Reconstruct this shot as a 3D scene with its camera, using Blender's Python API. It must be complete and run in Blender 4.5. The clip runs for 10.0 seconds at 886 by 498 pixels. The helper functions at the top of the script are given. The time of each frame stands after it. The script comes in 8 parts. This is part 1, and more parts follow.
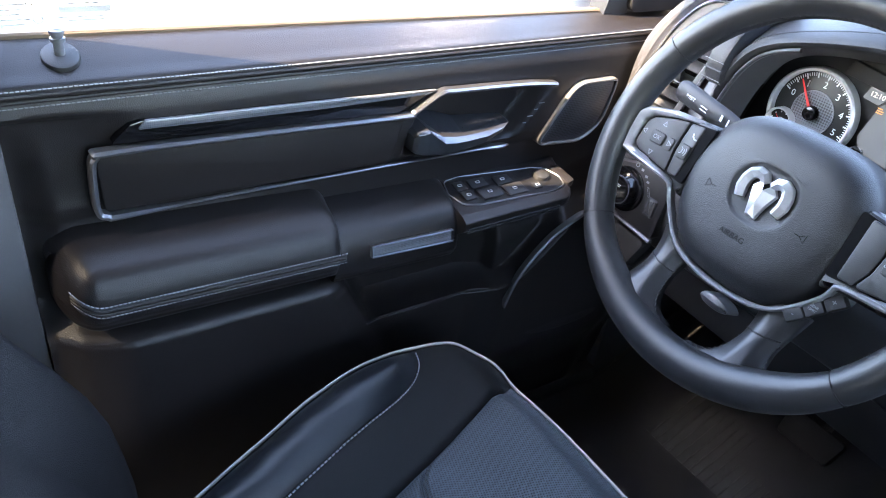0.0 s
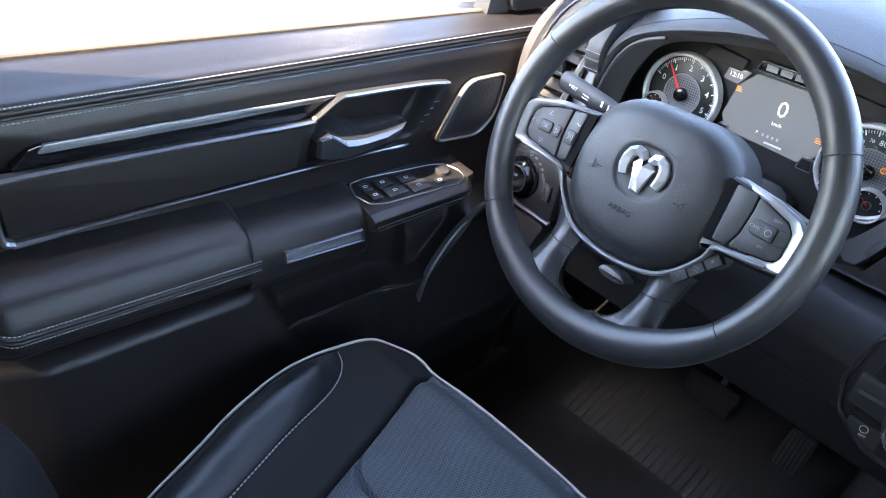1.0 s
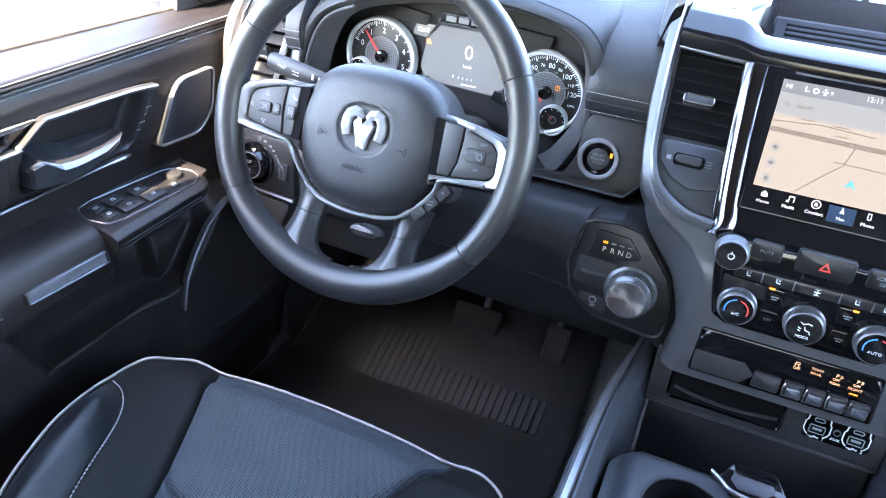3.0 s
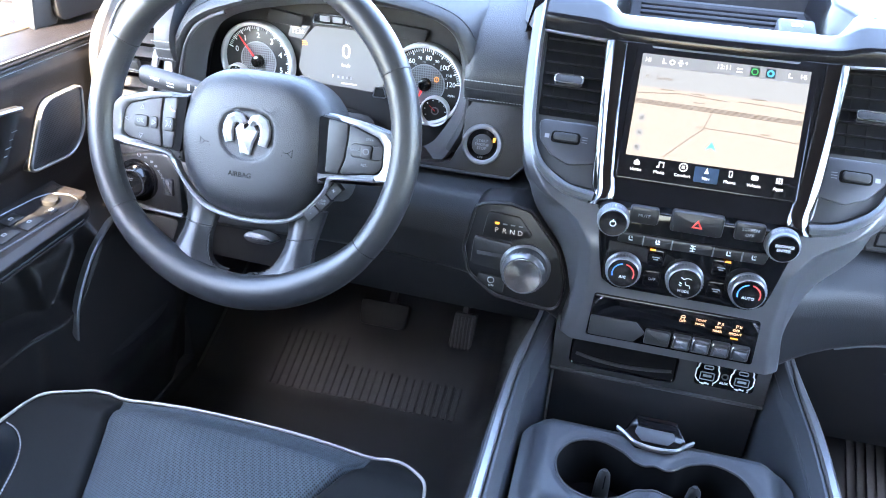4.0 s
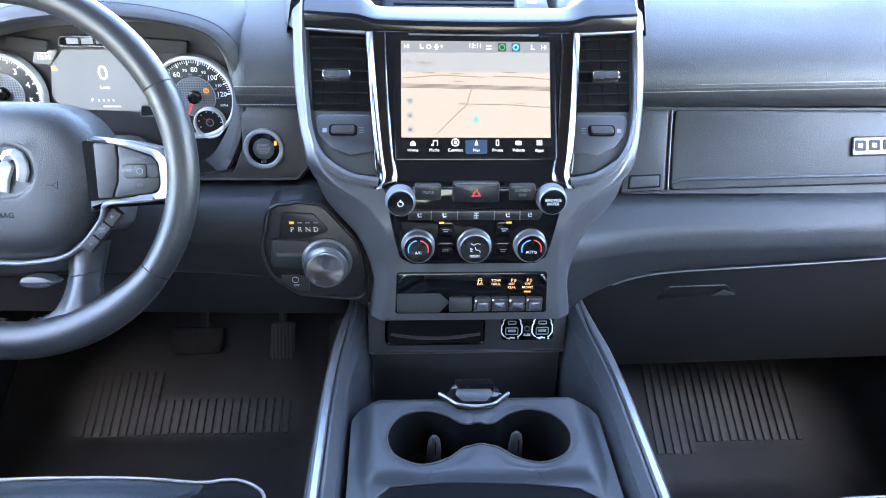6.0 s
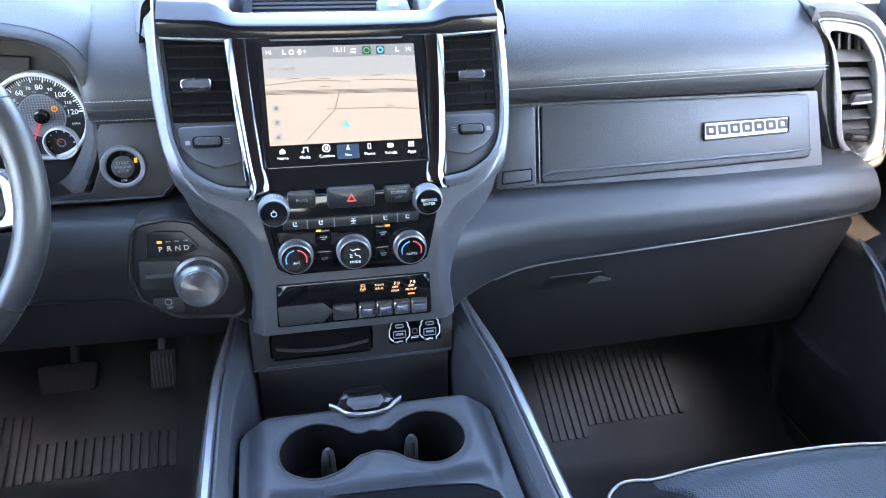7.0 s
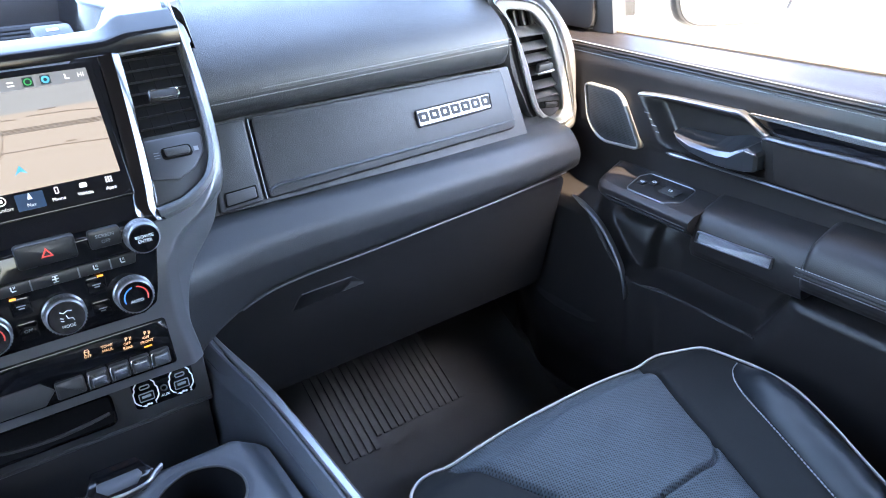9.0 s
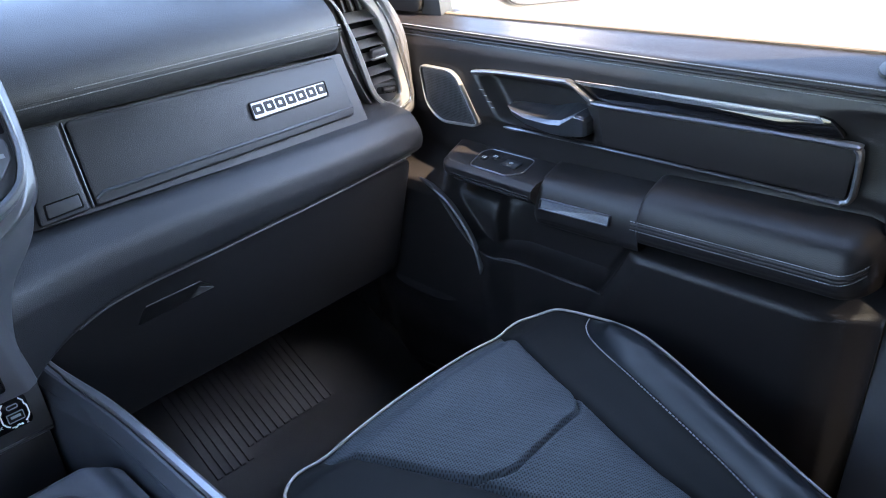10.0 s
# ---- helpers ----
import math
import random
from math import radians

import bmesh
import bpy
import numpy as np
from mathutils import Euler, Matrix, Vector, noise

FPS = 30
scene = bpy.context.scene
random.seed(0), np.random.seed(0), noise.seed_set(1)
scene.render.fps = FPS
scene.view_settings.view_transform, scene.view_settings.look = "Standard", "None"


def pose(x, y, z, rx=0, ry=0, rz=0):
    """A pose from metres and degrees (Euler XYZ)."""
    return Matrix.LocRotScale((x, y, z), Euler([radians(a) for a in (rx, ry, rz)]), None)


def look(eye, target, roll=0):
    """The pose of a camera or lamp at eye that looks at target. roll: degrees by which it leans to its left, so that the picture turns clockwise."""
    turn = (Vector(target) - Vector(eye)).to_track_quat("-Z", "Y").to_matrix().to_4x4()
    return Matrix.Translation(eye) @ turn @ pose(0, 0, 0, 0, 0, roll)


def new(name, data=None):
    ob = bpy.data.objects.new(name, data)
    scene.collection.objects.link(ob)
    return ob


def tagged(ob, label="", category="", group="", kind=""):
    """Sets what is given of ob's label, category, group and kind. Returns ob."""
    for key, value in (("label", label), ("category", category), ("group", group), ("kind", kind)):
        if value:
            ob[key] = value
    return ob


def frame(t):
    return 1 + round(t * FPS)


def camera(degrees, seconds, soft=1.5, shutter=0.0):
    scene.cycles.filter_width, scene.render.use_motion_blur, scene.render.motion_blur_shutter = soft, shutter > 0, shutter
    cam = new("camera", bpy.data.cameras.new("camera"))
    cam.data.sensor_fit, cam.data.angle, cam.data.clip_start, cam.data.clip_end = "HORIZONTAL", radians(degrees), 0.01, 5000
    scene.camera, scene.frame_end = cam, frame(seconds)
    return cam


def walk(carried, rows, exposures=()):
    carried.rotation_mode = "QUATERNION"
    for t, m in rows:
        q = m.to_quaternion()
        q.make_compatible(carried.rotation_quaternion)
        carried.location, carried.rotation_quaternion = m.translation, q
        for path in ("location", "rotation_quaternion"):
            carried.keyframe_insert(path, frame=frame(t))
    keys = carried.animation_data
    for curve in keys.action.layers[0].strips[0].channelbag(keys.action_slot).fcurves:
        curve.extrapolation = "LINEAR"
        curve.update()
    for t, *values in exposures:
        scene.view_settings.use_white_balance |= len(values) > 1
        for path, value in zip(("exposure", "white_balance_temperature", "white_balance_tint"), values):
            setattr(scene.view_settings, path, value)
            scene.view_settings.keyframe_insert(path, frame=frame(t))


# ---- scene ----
cam = camera(62.23, 10.0, soft=1.0)
PATH = [
    (0.0, pose(-0.1779, 0.0430, 1.0078, 55.792, -7.063, 57.144)),
    (0.5, pose(-0.1657, 0.0296, 1.0109, 56.546, -7.076, 53.211)),
    (1.0, pose(-0.1509, 0.0192, 1.0186, 57.171, -6.571, 48.298)),
    (1.5, pose(-0.1396, 0.0103, 1.0211, 57.601, -5.846, 42.413)),
    (2.0, pose(-0.1286, 0.0003, 1.0222, 57.888, -5.087, 36.268)),
    (2.5, pose(-0.1204, -0.0120, 1.0241, 58.053, -4.436, 29.984)),
    (4.0, pose(-0.1032, -0.0350, 1.0242, 58.854, -2.505, 14.771)),
    (4.5, pose(-0.0937, -0.0423, 1.0231, 58.930, -1.896, 9.972)),
    (5.0, pose(-0.0889, -0.0504, 1.0229, 59.447, -1.493, 5.583)),
    (6.5, pose(-0.0762, -0.0606, 1.0203, 60.052, -1.355, -7.285)),
    (7.0, pose(-0.0703, -0.0582, 1.0141, 60.673, -1.602, -12.408)),
    (7.5, pose(-0.0679, -0.0521, 1.0048, 61.088, -1.656, -17.503)),
    (8.0, pose(-0.0640, -0.0505, 0.9978, 60.915, -1.377, -22.364)),
    (8.5, pose(-0.0577, -0.0474, 0.9915, 62.126, -0.375, -28.263)),
    (9.0, pose(-0.0496, -0.0365, 0.9715, 63.081, 0.890, -35.462)),
    (9.5, pose(-0.0462, -0.0424, 0.9604, 63.505, 1.559, -42.166)),
    (10.0, pose(-0.0408, -0.0507, 0.9472, 62.920, 1.795, -47.755)),
]
walk(cam, PATH, exposures=[(0.0, 5.66, 7200, 16), (1.5, 5.60, 7150, 16), (2.5, 6.03, 7100, 16), (4.5, 6.68, 6980, 14), (6.5, 6.42, 7000, 14), (8.5, 6.42, 7050, 14), (10.0, 5.42, 6850, 14)])

# ---- light ----
SUN_EL, SUN_AZ = 45.0, 180.8
world = bpy.data.worlds.new("sky")
scene.world = world
world.use_nodes = True
wn = world.node_tree.nodes
sky = wn.new("ShaderNodeTexSky")
sky.sky_type = 'NISHITA'
sky.sun_disc = False
sky.sun_elevation = radians(SUN_EL)
sky.sun_rotation = radians(SUN_AZ)
wn["Background"].inputs[1].default_value = 0.10
world.node_tree.links.new(sky.outputs[0], wn["Background"].inputs[0])
sun_data = bpy.data.lights.new("sun", 'SUN')
sun_data.energy, sun_data.angle, sun_data.color = 0.85, radians(0.5), (1.0, 0.85, 0.64)
sun = new("sun", sun_data)
_az, _el = radians(SUN_AZ), radians(SUN_EL)
sun.matrix_world = look((0, 0, 0), (-math.sin(_az) * math.cos(_el), -math.cos(_az) * math.cos(_el), -math.sin(_el)))


# ---- materials ----
def make_mat(name, base, rough=0.5, metal=0.0, grain=0.0, grain_scale=900.0, vary=0.0, vary_scale=12.0, rough_vary=0.0,
             coat=0.0, kind="noise", emit=None, emit_strength=0.0, spec=0.5, dust=0.0):
    m = bpy.data.materials.new(name)
    m.use_nodes = True
    nt, n = m.node_tree, m.node_tree.nodes
    b = n["Principled BSDF"]
    b.inputs["Base Color"].default_value = (*base, 1)
    b.inputs["Roughness"].default_value = rough
    b.inputs["Metallic"].default_value = metal
    b.inputs["Coat Weight"].default_value = coat
    b.inputs["Coat Roughness"].default_value = 0.04
    b.inputs["Specular IOR Level"].default_value = spec
    co = n.new("ShaderNodeTexCoord")
    if vary or rough_vary or dust:
        v = n.new("ShaderNodeTexNoise")
        v.inputs["Scale"].default_value, v.inputs["Detail"].default_value = vary_scale, 6
        nt.links.new(co.outputs["Object"], v.inputs["Vector"])
        if vary:
            r = n.new("ShaderNodeMix")
            r.data_type = 'RGBA'
            r.inputs[6].default_value = (*[c * (1 - vary) for c in base], 1)
            r.inputs[7].default_value = (*[min(1, c * (1 + vary)) for c in base], 1)
            nt.links.new(v.outputs["Fac"], r.inputs[0])
            last = r.outputs[2]
            if dust:
                d = n.new("ShaderNodeTexNoise")
                d.inputs["Scale"].default_value, d.inputs["Detail"].default_value = 260, 3
                nt.links.new(co.outputs["Object"], d.inputs["Vector"])
                dr = n.new("ShaderNodeMapRange")
                dr.inputs[1].default_value, dr.inputs[2].default_value = 0.66, 0.76
                dr.inputs[4].default_value = dust
                nt.links.new(d.outputs["Fac"], dr.inputs[0])
                dm = n.new("ShaderNodeMix")
                dm.data_type = 'RGBA'
                dm.inputs[7].default_value = (0.22, 0.2, 0.18, 1)
                nt.links.new(dr.outputs[0], dm.inputs[0])
                nt.links.new(last, dm.inputs[6])
                last = dm.outputs[2]
            nt.links.new(last, b.inputs["Base Color"])
        if rough_vary:
            mr = n.new("ShaderNodeMapRange")
            mr.inputs[1].default_value, mr.inputs[2].default_value = 0.3, 0.7
            mr.inputs[3].default_value, mr.inputs[4].default_value = rough - rough_vary, rough + rough_vary
            nt.links.new(v.outputs["Fac"], mr.inputs[0])
            nt.links.new(mr.outputs[0], b.inputs["Roughness"])
    if grain:
        bp = n.new("ShaderNodeBump")
        bp.inputs["Strength"].default_value = grain
        bp.inputs["Distance"].default_value = 0.0014
        if kind == "leather":
            g = n.new("ShaderNodeTexVoronoi")
            g.feature = 'DISTANCE_TO_EDGE'
            g.inputs["Scale"].default_value = grain_scale
            w = n.new("ShaderNodeTexNoise")
            w.inputs["Scale"].default_value = grain_scale * 0.4
            ad = n.new("ShaderNodeVectorMath")
            ad.operation = 'MULTIPLY_ADD'
            ad.inputs[1].default_value = (0.002, 0.002, 0.002)
            nt.links.new(co.outputs["Object"], w.inputs["Vector"])
            nt.links.new(w.outputs["Color"], ad.inputs[0])
            nt.links.new(co.outputs["Object"], ad.inputs[2])
            nt.links.new(ad.outputs[0], g.inputs["Vector"])
            mr2 = n.new("ShaderNodeMapRange")
            mr2.inputs[2].default_value = 0.25
            nt.links.new(g.outputs["Distance"], mr2.inputs[0])
            nt.links.new(mr2.outputs[0], bp.inputs["Height"])
        else:
            g = n.new("ShaderNodeTexNoise")
            g.inputs["Scale"].default_value, g.inputs["Detail"].default_value = grain_scale, 2
            nt.links.new(co.outputs["Object"], g.inputs["Vector"])
            nt.links.new(g.outputs["Fac"], bp.inputs["Height"])
        nt.links.new(bp.outputs[0], b.inputs["Normal"])
    if emit:
        b.inputs["Emission Color"].default_value = (*emit, 1)
        b.inputs["Emission Strength"].default_value = emit_strength * 0.0168
    return m


def weave_mat(name, base, hole, scale):
    """Woven perforated cloth: rows of small dark holes in a twill."""
    m = make_mat(name, base, 0.72, vary=0.15, vary_scale=25)
    nt, n = m.node_tree, m.node_tree.nodes
    b = n["Principled BSDF"]
    old = b.inputs["Base Color"].links[0].from_socket
    co = n.new("ShaderNodeTexCoord")
    mp = n.new("ShaderNodeMapping")
    mp.inputs["Scale"].default_value = (scale, scale, scale)
    mp.inputs["Rotation"].default_value = (0, 0, 0.35)
    nt.links.new(co.outputs["Object"], mp.inputs[0])
    vo = n.new("ShaderNodeTexVoronoi")
    vo.voronoi_dimensions = '2D'
    vo.inputs["Scale"].default_value = 1.0
    vo.inputs["Randomness"].default_value = 0.18
    nt.links.new(mp.outputs[0], vo.inputs["Vector"])
    hr = n.new("ShaderNodeMapRange")
    hr.inputs[1].default_value, hr.inputs[2].default_value = 0.18, 0.42
    nt.links.new(vo.outputs["Distance"], hr.inputs[0])
    wv = n.new("ShaderNodeTexWave")
    wv.bands_direction = 'DIAGONAL'
    wv.inputs["Scale"].default_value, wv.inputs["Distortion"].default_value, wv.inputs["Detail"].default_value = 0.16, 1.2, 1.0
    nt.links.new(mp.outputs[0], wv.inputs["Vector"])
    ad = n.new("ShaderNodeMath")
    ad.operation = 'MULTIPLY_ADD'
    ad.inputs[1].default_value = 0.2
    nt.links.new(wv.outputs["Fac"], ad.inputs[0])
    ml = n.new("ShaderNodeMath")
    ml.operation = 'MULTIPLY'
    ml.inputs[1].default_value = 0.85
    nt.links.new(hr.outputs[0], ml.inputs[0])
    nt.links.new(ml.outputs[0], ad.inputs[2])
    mx = n.new("ShaderNodeMix")
    mx.data_type = 'RGBA'
    mx.inputs[6].default_value = (*hole, 1)
    nt.links.new(ad.outputs[0], mx.inputs[0])
    nt.links.new(old, mx.inputs[7])
    nt.links.new(mx.outputs[2], b.inputs["Base Color"])
    bp = n.new("ShaderNodeBump")
    bp.inputs["Strength"].default_value, bp.inputs["Distance"].default_value = 0.6, 0.0008
    nt.links.new(ad.outputs[0], bp.inputs["Height"])
    nt.links.new(bp.outputs[0], b.inputs["Normal"])
    return m


def mesh_grille_mat(name, base, hole, scale):
    """Perforated metal: round holes in a close grid."""
    m = make_mat(name, base, 0.45)
    nt, n = m.node_tree, m.node_tree.nodes
    b = n["Principled BSDF"]
    co = n.new("ShaderNodeTexCoord")
    v = n.new("ShaderNodeTexVoronoi")
    v.inputs["Scale"].default_value = scale
    v.inputs["Randomness"].default_value = 0.0
    nt.links.new(co.outputs["Object"], v.inputs["Vector"])
    mr = n.new("ShaderNodeMapRange")
    mr.inputs[1].default_value, mr.inputs[2].default_value = 0.36, 0.46
    nt.links.new(v.outputs["Distance"], mr.inputs[0])
    mx = n.new("ShaderNodeMix")
    mx.data_type = 'RGBA'
    mx.inputs[6].default_value, mx.inputs[7].default_value = (*hole, 1), (*base, 1)
    nt.links.new(mr.outputs[0], mx.inputs[0])
    nt.links.new(mx.outputs[2], b.inputs["Base Color"])
    return m


LEATHER = make_mat("black_leather", (0.0165, 0.0146, 0.0148), 0.37, grain=0.15, grain_scale=520, vary=0.15, rough_vary=0.06, kind="leather", spec=0.33)
PAD = make_mat("dash_leather", (0.0222, 0.0232, 0.0254), 0.43, grain=0.20, grain_scale=540, vary=0.12, rough_vary=0.05, kind="leather", dust=0.05, spec=0.38)
SEAT_LEATHER = make_mat("seat_leather", (0.010, 0.0118, 0.0140), 0.40, grain=0.11, grain_scale=480, vary=0.25, vary_scale=9, rough_vary=0.08, kind="leather", spec=0.365)
BEZEL = make_mat("bezel_silver", (0.27, 0.278, 0.295), 0.32, metal=0.5, rough_vary=0.02)
WHEEL_LEATHER = make_mat("wheel_leather", (0.019, 0.0195, 0.0215), 0.38, grain=0.10, grain_scale=700, vary=0.15, rough_vary=0.05, kind="leather")
HUB_LEATHER = make_mat("airbag_cover_grain", (0.015, 0.0154, 0.0175), 0.45, grain=0.22, grain_scale=640, vary=0.12, rough_vary=0.04, kind="leather")
TRAY = make_mat("tray_rubber", (0.022, 0.022, 0.024), 0.9, grain=0.2, grain_scale=900, vary=0.2, spec=0.08)
BACKREST = make_mat("backrest_leather", (0.0085, 0.0080, 0.0085), 0.5, grain=0.3, grain_scale=480, vary=0.25, vary_scale=9, rough_vary=0.08, kind="leather", spec=0.3)
SHROUD = make_mat("shroud_black", (0.016, 0.0155, 0.0165), 0.62, grain=0.15, grain_scale=1200, vary=0.15, spec=0.25)
LOWER = make_mat("lower_dash_plastic", (0.0185, 0.0192, 0.0215), 0.62, grain=0.2, grain_scale=1100, vary=0.2, spec=0.3)
SUEDE = make_mat("seat_side_vinyl", (0.0072, 0.0076, 0.0078), 0.72, grain=0.15, grain_scale=900, vary=0.2, spec=0.2)
CLOTH = weave_mat("perforated_cloth", (0.047, 0.059, 0.070), (0.003, 0.0035, 0.004), 330)
PLASTIC = make_mat("black_plastic", (0.022, 0.0225, 0.024), 0.5, grain=0.2, grain_scale=1400, vary=0.15, rough_vary=0.06)
DARK = make_mat("dark_plastic", (0.060, 0.060, 0.064), 0.55, grain=0.15, grain_scale=1200, vary=0.2)
VINYL = make_mat("door_insert_vinyl", (0.0140, 0.0112, 0.0108), 0.62, grain=0.15, grain_scale=1100, vary=0.12, spec=0.24)
CONSOLE = make_mat("console_plastic", (0.030, 0.033, 0.040), 0.5, grain=0.15, grain_scale=1300, vary=0.18, rough_vary=0.08, dust=0.08)
GREY = make_mat("satin_grey_paint", (0.100, 0.102, 0.110), 0.36, metal=0.45, vary=0.06, rough_vary=0.03)
BAR_GLOSS = make_mat("top_bar_gloss", (0.006, 0.0062, 0.0075), 0.16, rough_vary=0.04, vary_scale=30, spec=0.28)
PIANO = make_mat("gloss_black", (0.005, 0.005, 0.006), 0.07, rough_vary=0.025, vary_scale=30, spec=0.4)
DARK_CHROME = make_mat("polished_chrome", (0.11, 0.11, 0.114), 0.11, metal=1.0, rough_vary=0.03, vary_scale=14)
CHROME = make_mat("bright_chrome", (0.44, 0.45, 0.475), 0.2, metal=0.9, rough_vary=0.015, vary_scale=20)
SATIN = make_mat("satin_chrome", (0.215, 0.223, 0.24), 0.33, metal=0.75, rough_vary=0.015, vary_scale=25)
DOOR_CHROME = make_mat("door_satin_chrome", (0.21, 0.215, 0.23), 0.34, metal=0.86, rough_vary=0.03, vary_scale=25)
HANDLE = make_mat("handle_satin_chrome", (0.125, 0.131, 0.147), 0.30, metal=0.85, rough_vary=0.03, vary_scale=30)
EMBLEM = make_mat("emblem_silver", (0.50, 0.51, 0.53), 0.28, metal=0.55)
STICKER_PRINT = make_mat("faded_window_print", (0.62, 0.62, 0.60), 0.6)
SHELL = make_mat("mirror_shell_paint", (0.10, 0.098, 0.094), 0.3, coat=0.5)
FRAME_SILVER = make_mat("frame_satin_silver", (0.24, 0.236, 0.23), 0.33, metal=0.4, rough_vary=0.03, vary_scale=25)
BUTTON = make_mat("button_black", (0.011, 0.011, 0.012), 0.36, vary=0.1, rough_vary=0.05)
KEY_GREY = make_mat("glossy_key_grey", (0.10, 0.108, 0.125), 0.22, metal=0.3, rough_vary=0.04)
VENT_GREY = make_mat("satin_dark_grey", (0.060, 0.062, 0.070), 0.36, metal=0.3, vary=0.1, rough_vary=0.05)
RING_SILVER = make_mat("gauge_ring_silver", (0.58, 0.59, 0.61), 0.33, metal=0.3, rough_vary=0.02)
# near-black with the shade of recesses and gaps in its colour; also dark print
VOID = make_mat("shade_and_print_black", (0.004, 0.004, 0.0045), 0.8, spec=0.08)
BADGE_SILVER = make_mat("badge_silver", (0.26, 0.265, 0.275), 0.38, metal=0.4)
BRUSHED = make_mat("brushed_aluminium", (0.46, 0.465, 0.48), 0.22, metal=1.0)
_n = BRUSHED.node_tree.nodes
_t = _n.new("ShaderNodeTangent")
_t.direction_type, _t.axis = 'RADIAL', 'Y'
_n["Principled BSDF"].inputs["Anisotropic"].default_value = 0.95
BRUSHED.node_tree.links.new(_t.outputs[0], _n["Principled BSDF"].inputs["Tangent"])
INLAY = mesh_grille_mat("patterned_metal_strip", (0.22, 0.228, 0.25), (0.14, 0.146, 0.16), 500)
for _m in (INLAY,):
    _m.node_tree.nodes["Principled BSDF"].inputs["Metallic"].default_value = 0.35
    _m.node_tree.nodes["Principled BSDF"].inputs["Roughness"].default_value = 0.22
GRILLE = mesh_grille_mat("speaker_grille_mesh", (0.050, 0.050, 0.053), (0.007, 0.007, 0.007), 380)
PIPING = make_mat("pale_piping", (0.36, 0.34, 0.31), 0.55, grain=0.2, grain_scale=1500, vary=0.15, vary_scale=40)
THREAD = make_mat("grey_thread", (0.27, 0.27, 0.28), 0.8)
BLACK_THREAD = make_mat("black_thread", (0.01, 0.01, 0.011), 0.6)
RUBBER = make_mat("mat_rubber", (0.056, 0.057, 0.061), 0.55, grain=0.3, grain_scale=700, vary=0.35, vary_scale=14, rough_vary=0.1, dust=0.12)
CARPET = make_mat("black_carpet", (0.13, 0.13, 0.133), 0.95, grain=0.8, grain_scale=800, vary=0.4, vary_scale=60)
HEADLINER = make_mat("dark_headliner", (0.05, 0.05, 0.052), 0.9, grain=0.4, grain_scale=600, vary=0.05)
SILLTRIM = make_mat("window_seal_rubber", (0.11, 0.075, 0.045), 0.6, vary=0.2)
WHITE_PRINT = make_mat("white_print", (0.72, 0.74, 0.76), 0.5)
GREY_PRINT = make_mat("grey_print", (0.22, 0.23, 0.25), 0.5)
DIAL = make_mat("dial_face", (0.009, 0.0095, 0.0105), 0.4, vary=0.1, spec=0.35)
DIAL_TEX = mesh_grille_mat("dial_textured_disc", (0.11, 0.116, 0.13), (0.03, 0.03, 0.035), 300)
RED = make_mat("needle_red", (0.65, 0.03, 0.03), 0.4, emit=(1, 0.05, 0.04), emit_strength=0.5)
LAMP_AMBER = make_mat("amber_lamp", (0.5, 0.2, 0.03), 0.4, emit=(1.0, 0.36, 0.03), emit_strength=1.2)
LAMP_WHITE = make_mat("lit_white_letters", (0.7, 0.66, 0.58), 0.4, emit=(1.0, 0.87, 0.72), emit_strength=0.66)
STATUS_PRINT = make_mat("status_bar_print", (0.5, 0.47, 0.42), 0.4, emit=(1.0, 0.92, 0.84), emit_strength=0.50)
LAMP_DIM = make_mat("dim_white_letters", (0.4, 0.4, 0.4), 0.4, emit=(0.9, 0.85, 0.78), emit_strength=0.35)
LAMP_RED = make_mat("red_hazard_mark", (0.5, 0.05, 0.04), 0.4, emit=(1.0, 0.1, 0.08), emit_strength=0.35)
BLUE_MARK = make_mat("blue_mark", (0.04, 0.2, 0.6), 0.4, emit=(0.1, 0.4, 1.0), emit_strength=0.35)
SCREEN_MAP = make_mat("map_display", (0.03, 0.03, 0.03), 0.25, emit=(1.0, 0.89, 0.78), emit_strength=0.60, spec=0.12)
SCREEN_SKY = make_mat("map_sky_display", (0.03, 0.03, 0.03), 0.25, emit=(0.80, 0.86, 0.92), emit_strength=0.52, spec=0.12)
SCREEN_BAR = make_mat("status_bar_display", (0.1, 0.1, 0.1), 0.25, emit=(0.36, 0.33, 0.31), emit_strength=0.38, spec=0.12)
SCREEN_ROAD = make_mat("map_road_line", (0.03, 0.03, 0.03), 0.3, emit=(0.55, 0.42, 0.33), emit_strength=0.42)
SCREEN_DARK = make_mat("map_highway_line", (0.02, 0.02, 0.02), 0.3, emit=(0.2, 0.14, 0.12), emit_strength=0.3)
SCREEN_TILE = make_mat("selected_tile", (0.01, 0.02, 0.04), 0.3, emit=(0.05, 0.11, 0.21), emit_strength=0.35)
LAMP_ORANGE = make_mat("lit_orange_marks", (0.5, 0.35, 0.2), 0.4, emit=(1.0, 0.50, 0.22), emit_strength=0.95)
SCREEN_BLUE = make_mat("map_arrow", (0.05, 0.2, 0.3), 0.3, emit=(0.05, 0.42, 0.62), emit_strength=0.8)
SCREEN_GREEN = make_mat("status_green", (0.02, 0.2, 0.05), 0.3, emit=(0.05, 0.5, 0.12), emit_strength=0.6)
CLUSTER_LCD = make_mat("cluster_display", (0.08, 0.085, 0.09), 0.12, emit=(0.34, 0.40, 0.45), emit_strength=0.62, coat=0.6)
CLUSTER_TXT = make_mat("cluster_digits", (0.7, 0.6, 0.5), 0.3, emit=(1.0, 0.88, 0.75), emit_strength=0.95)
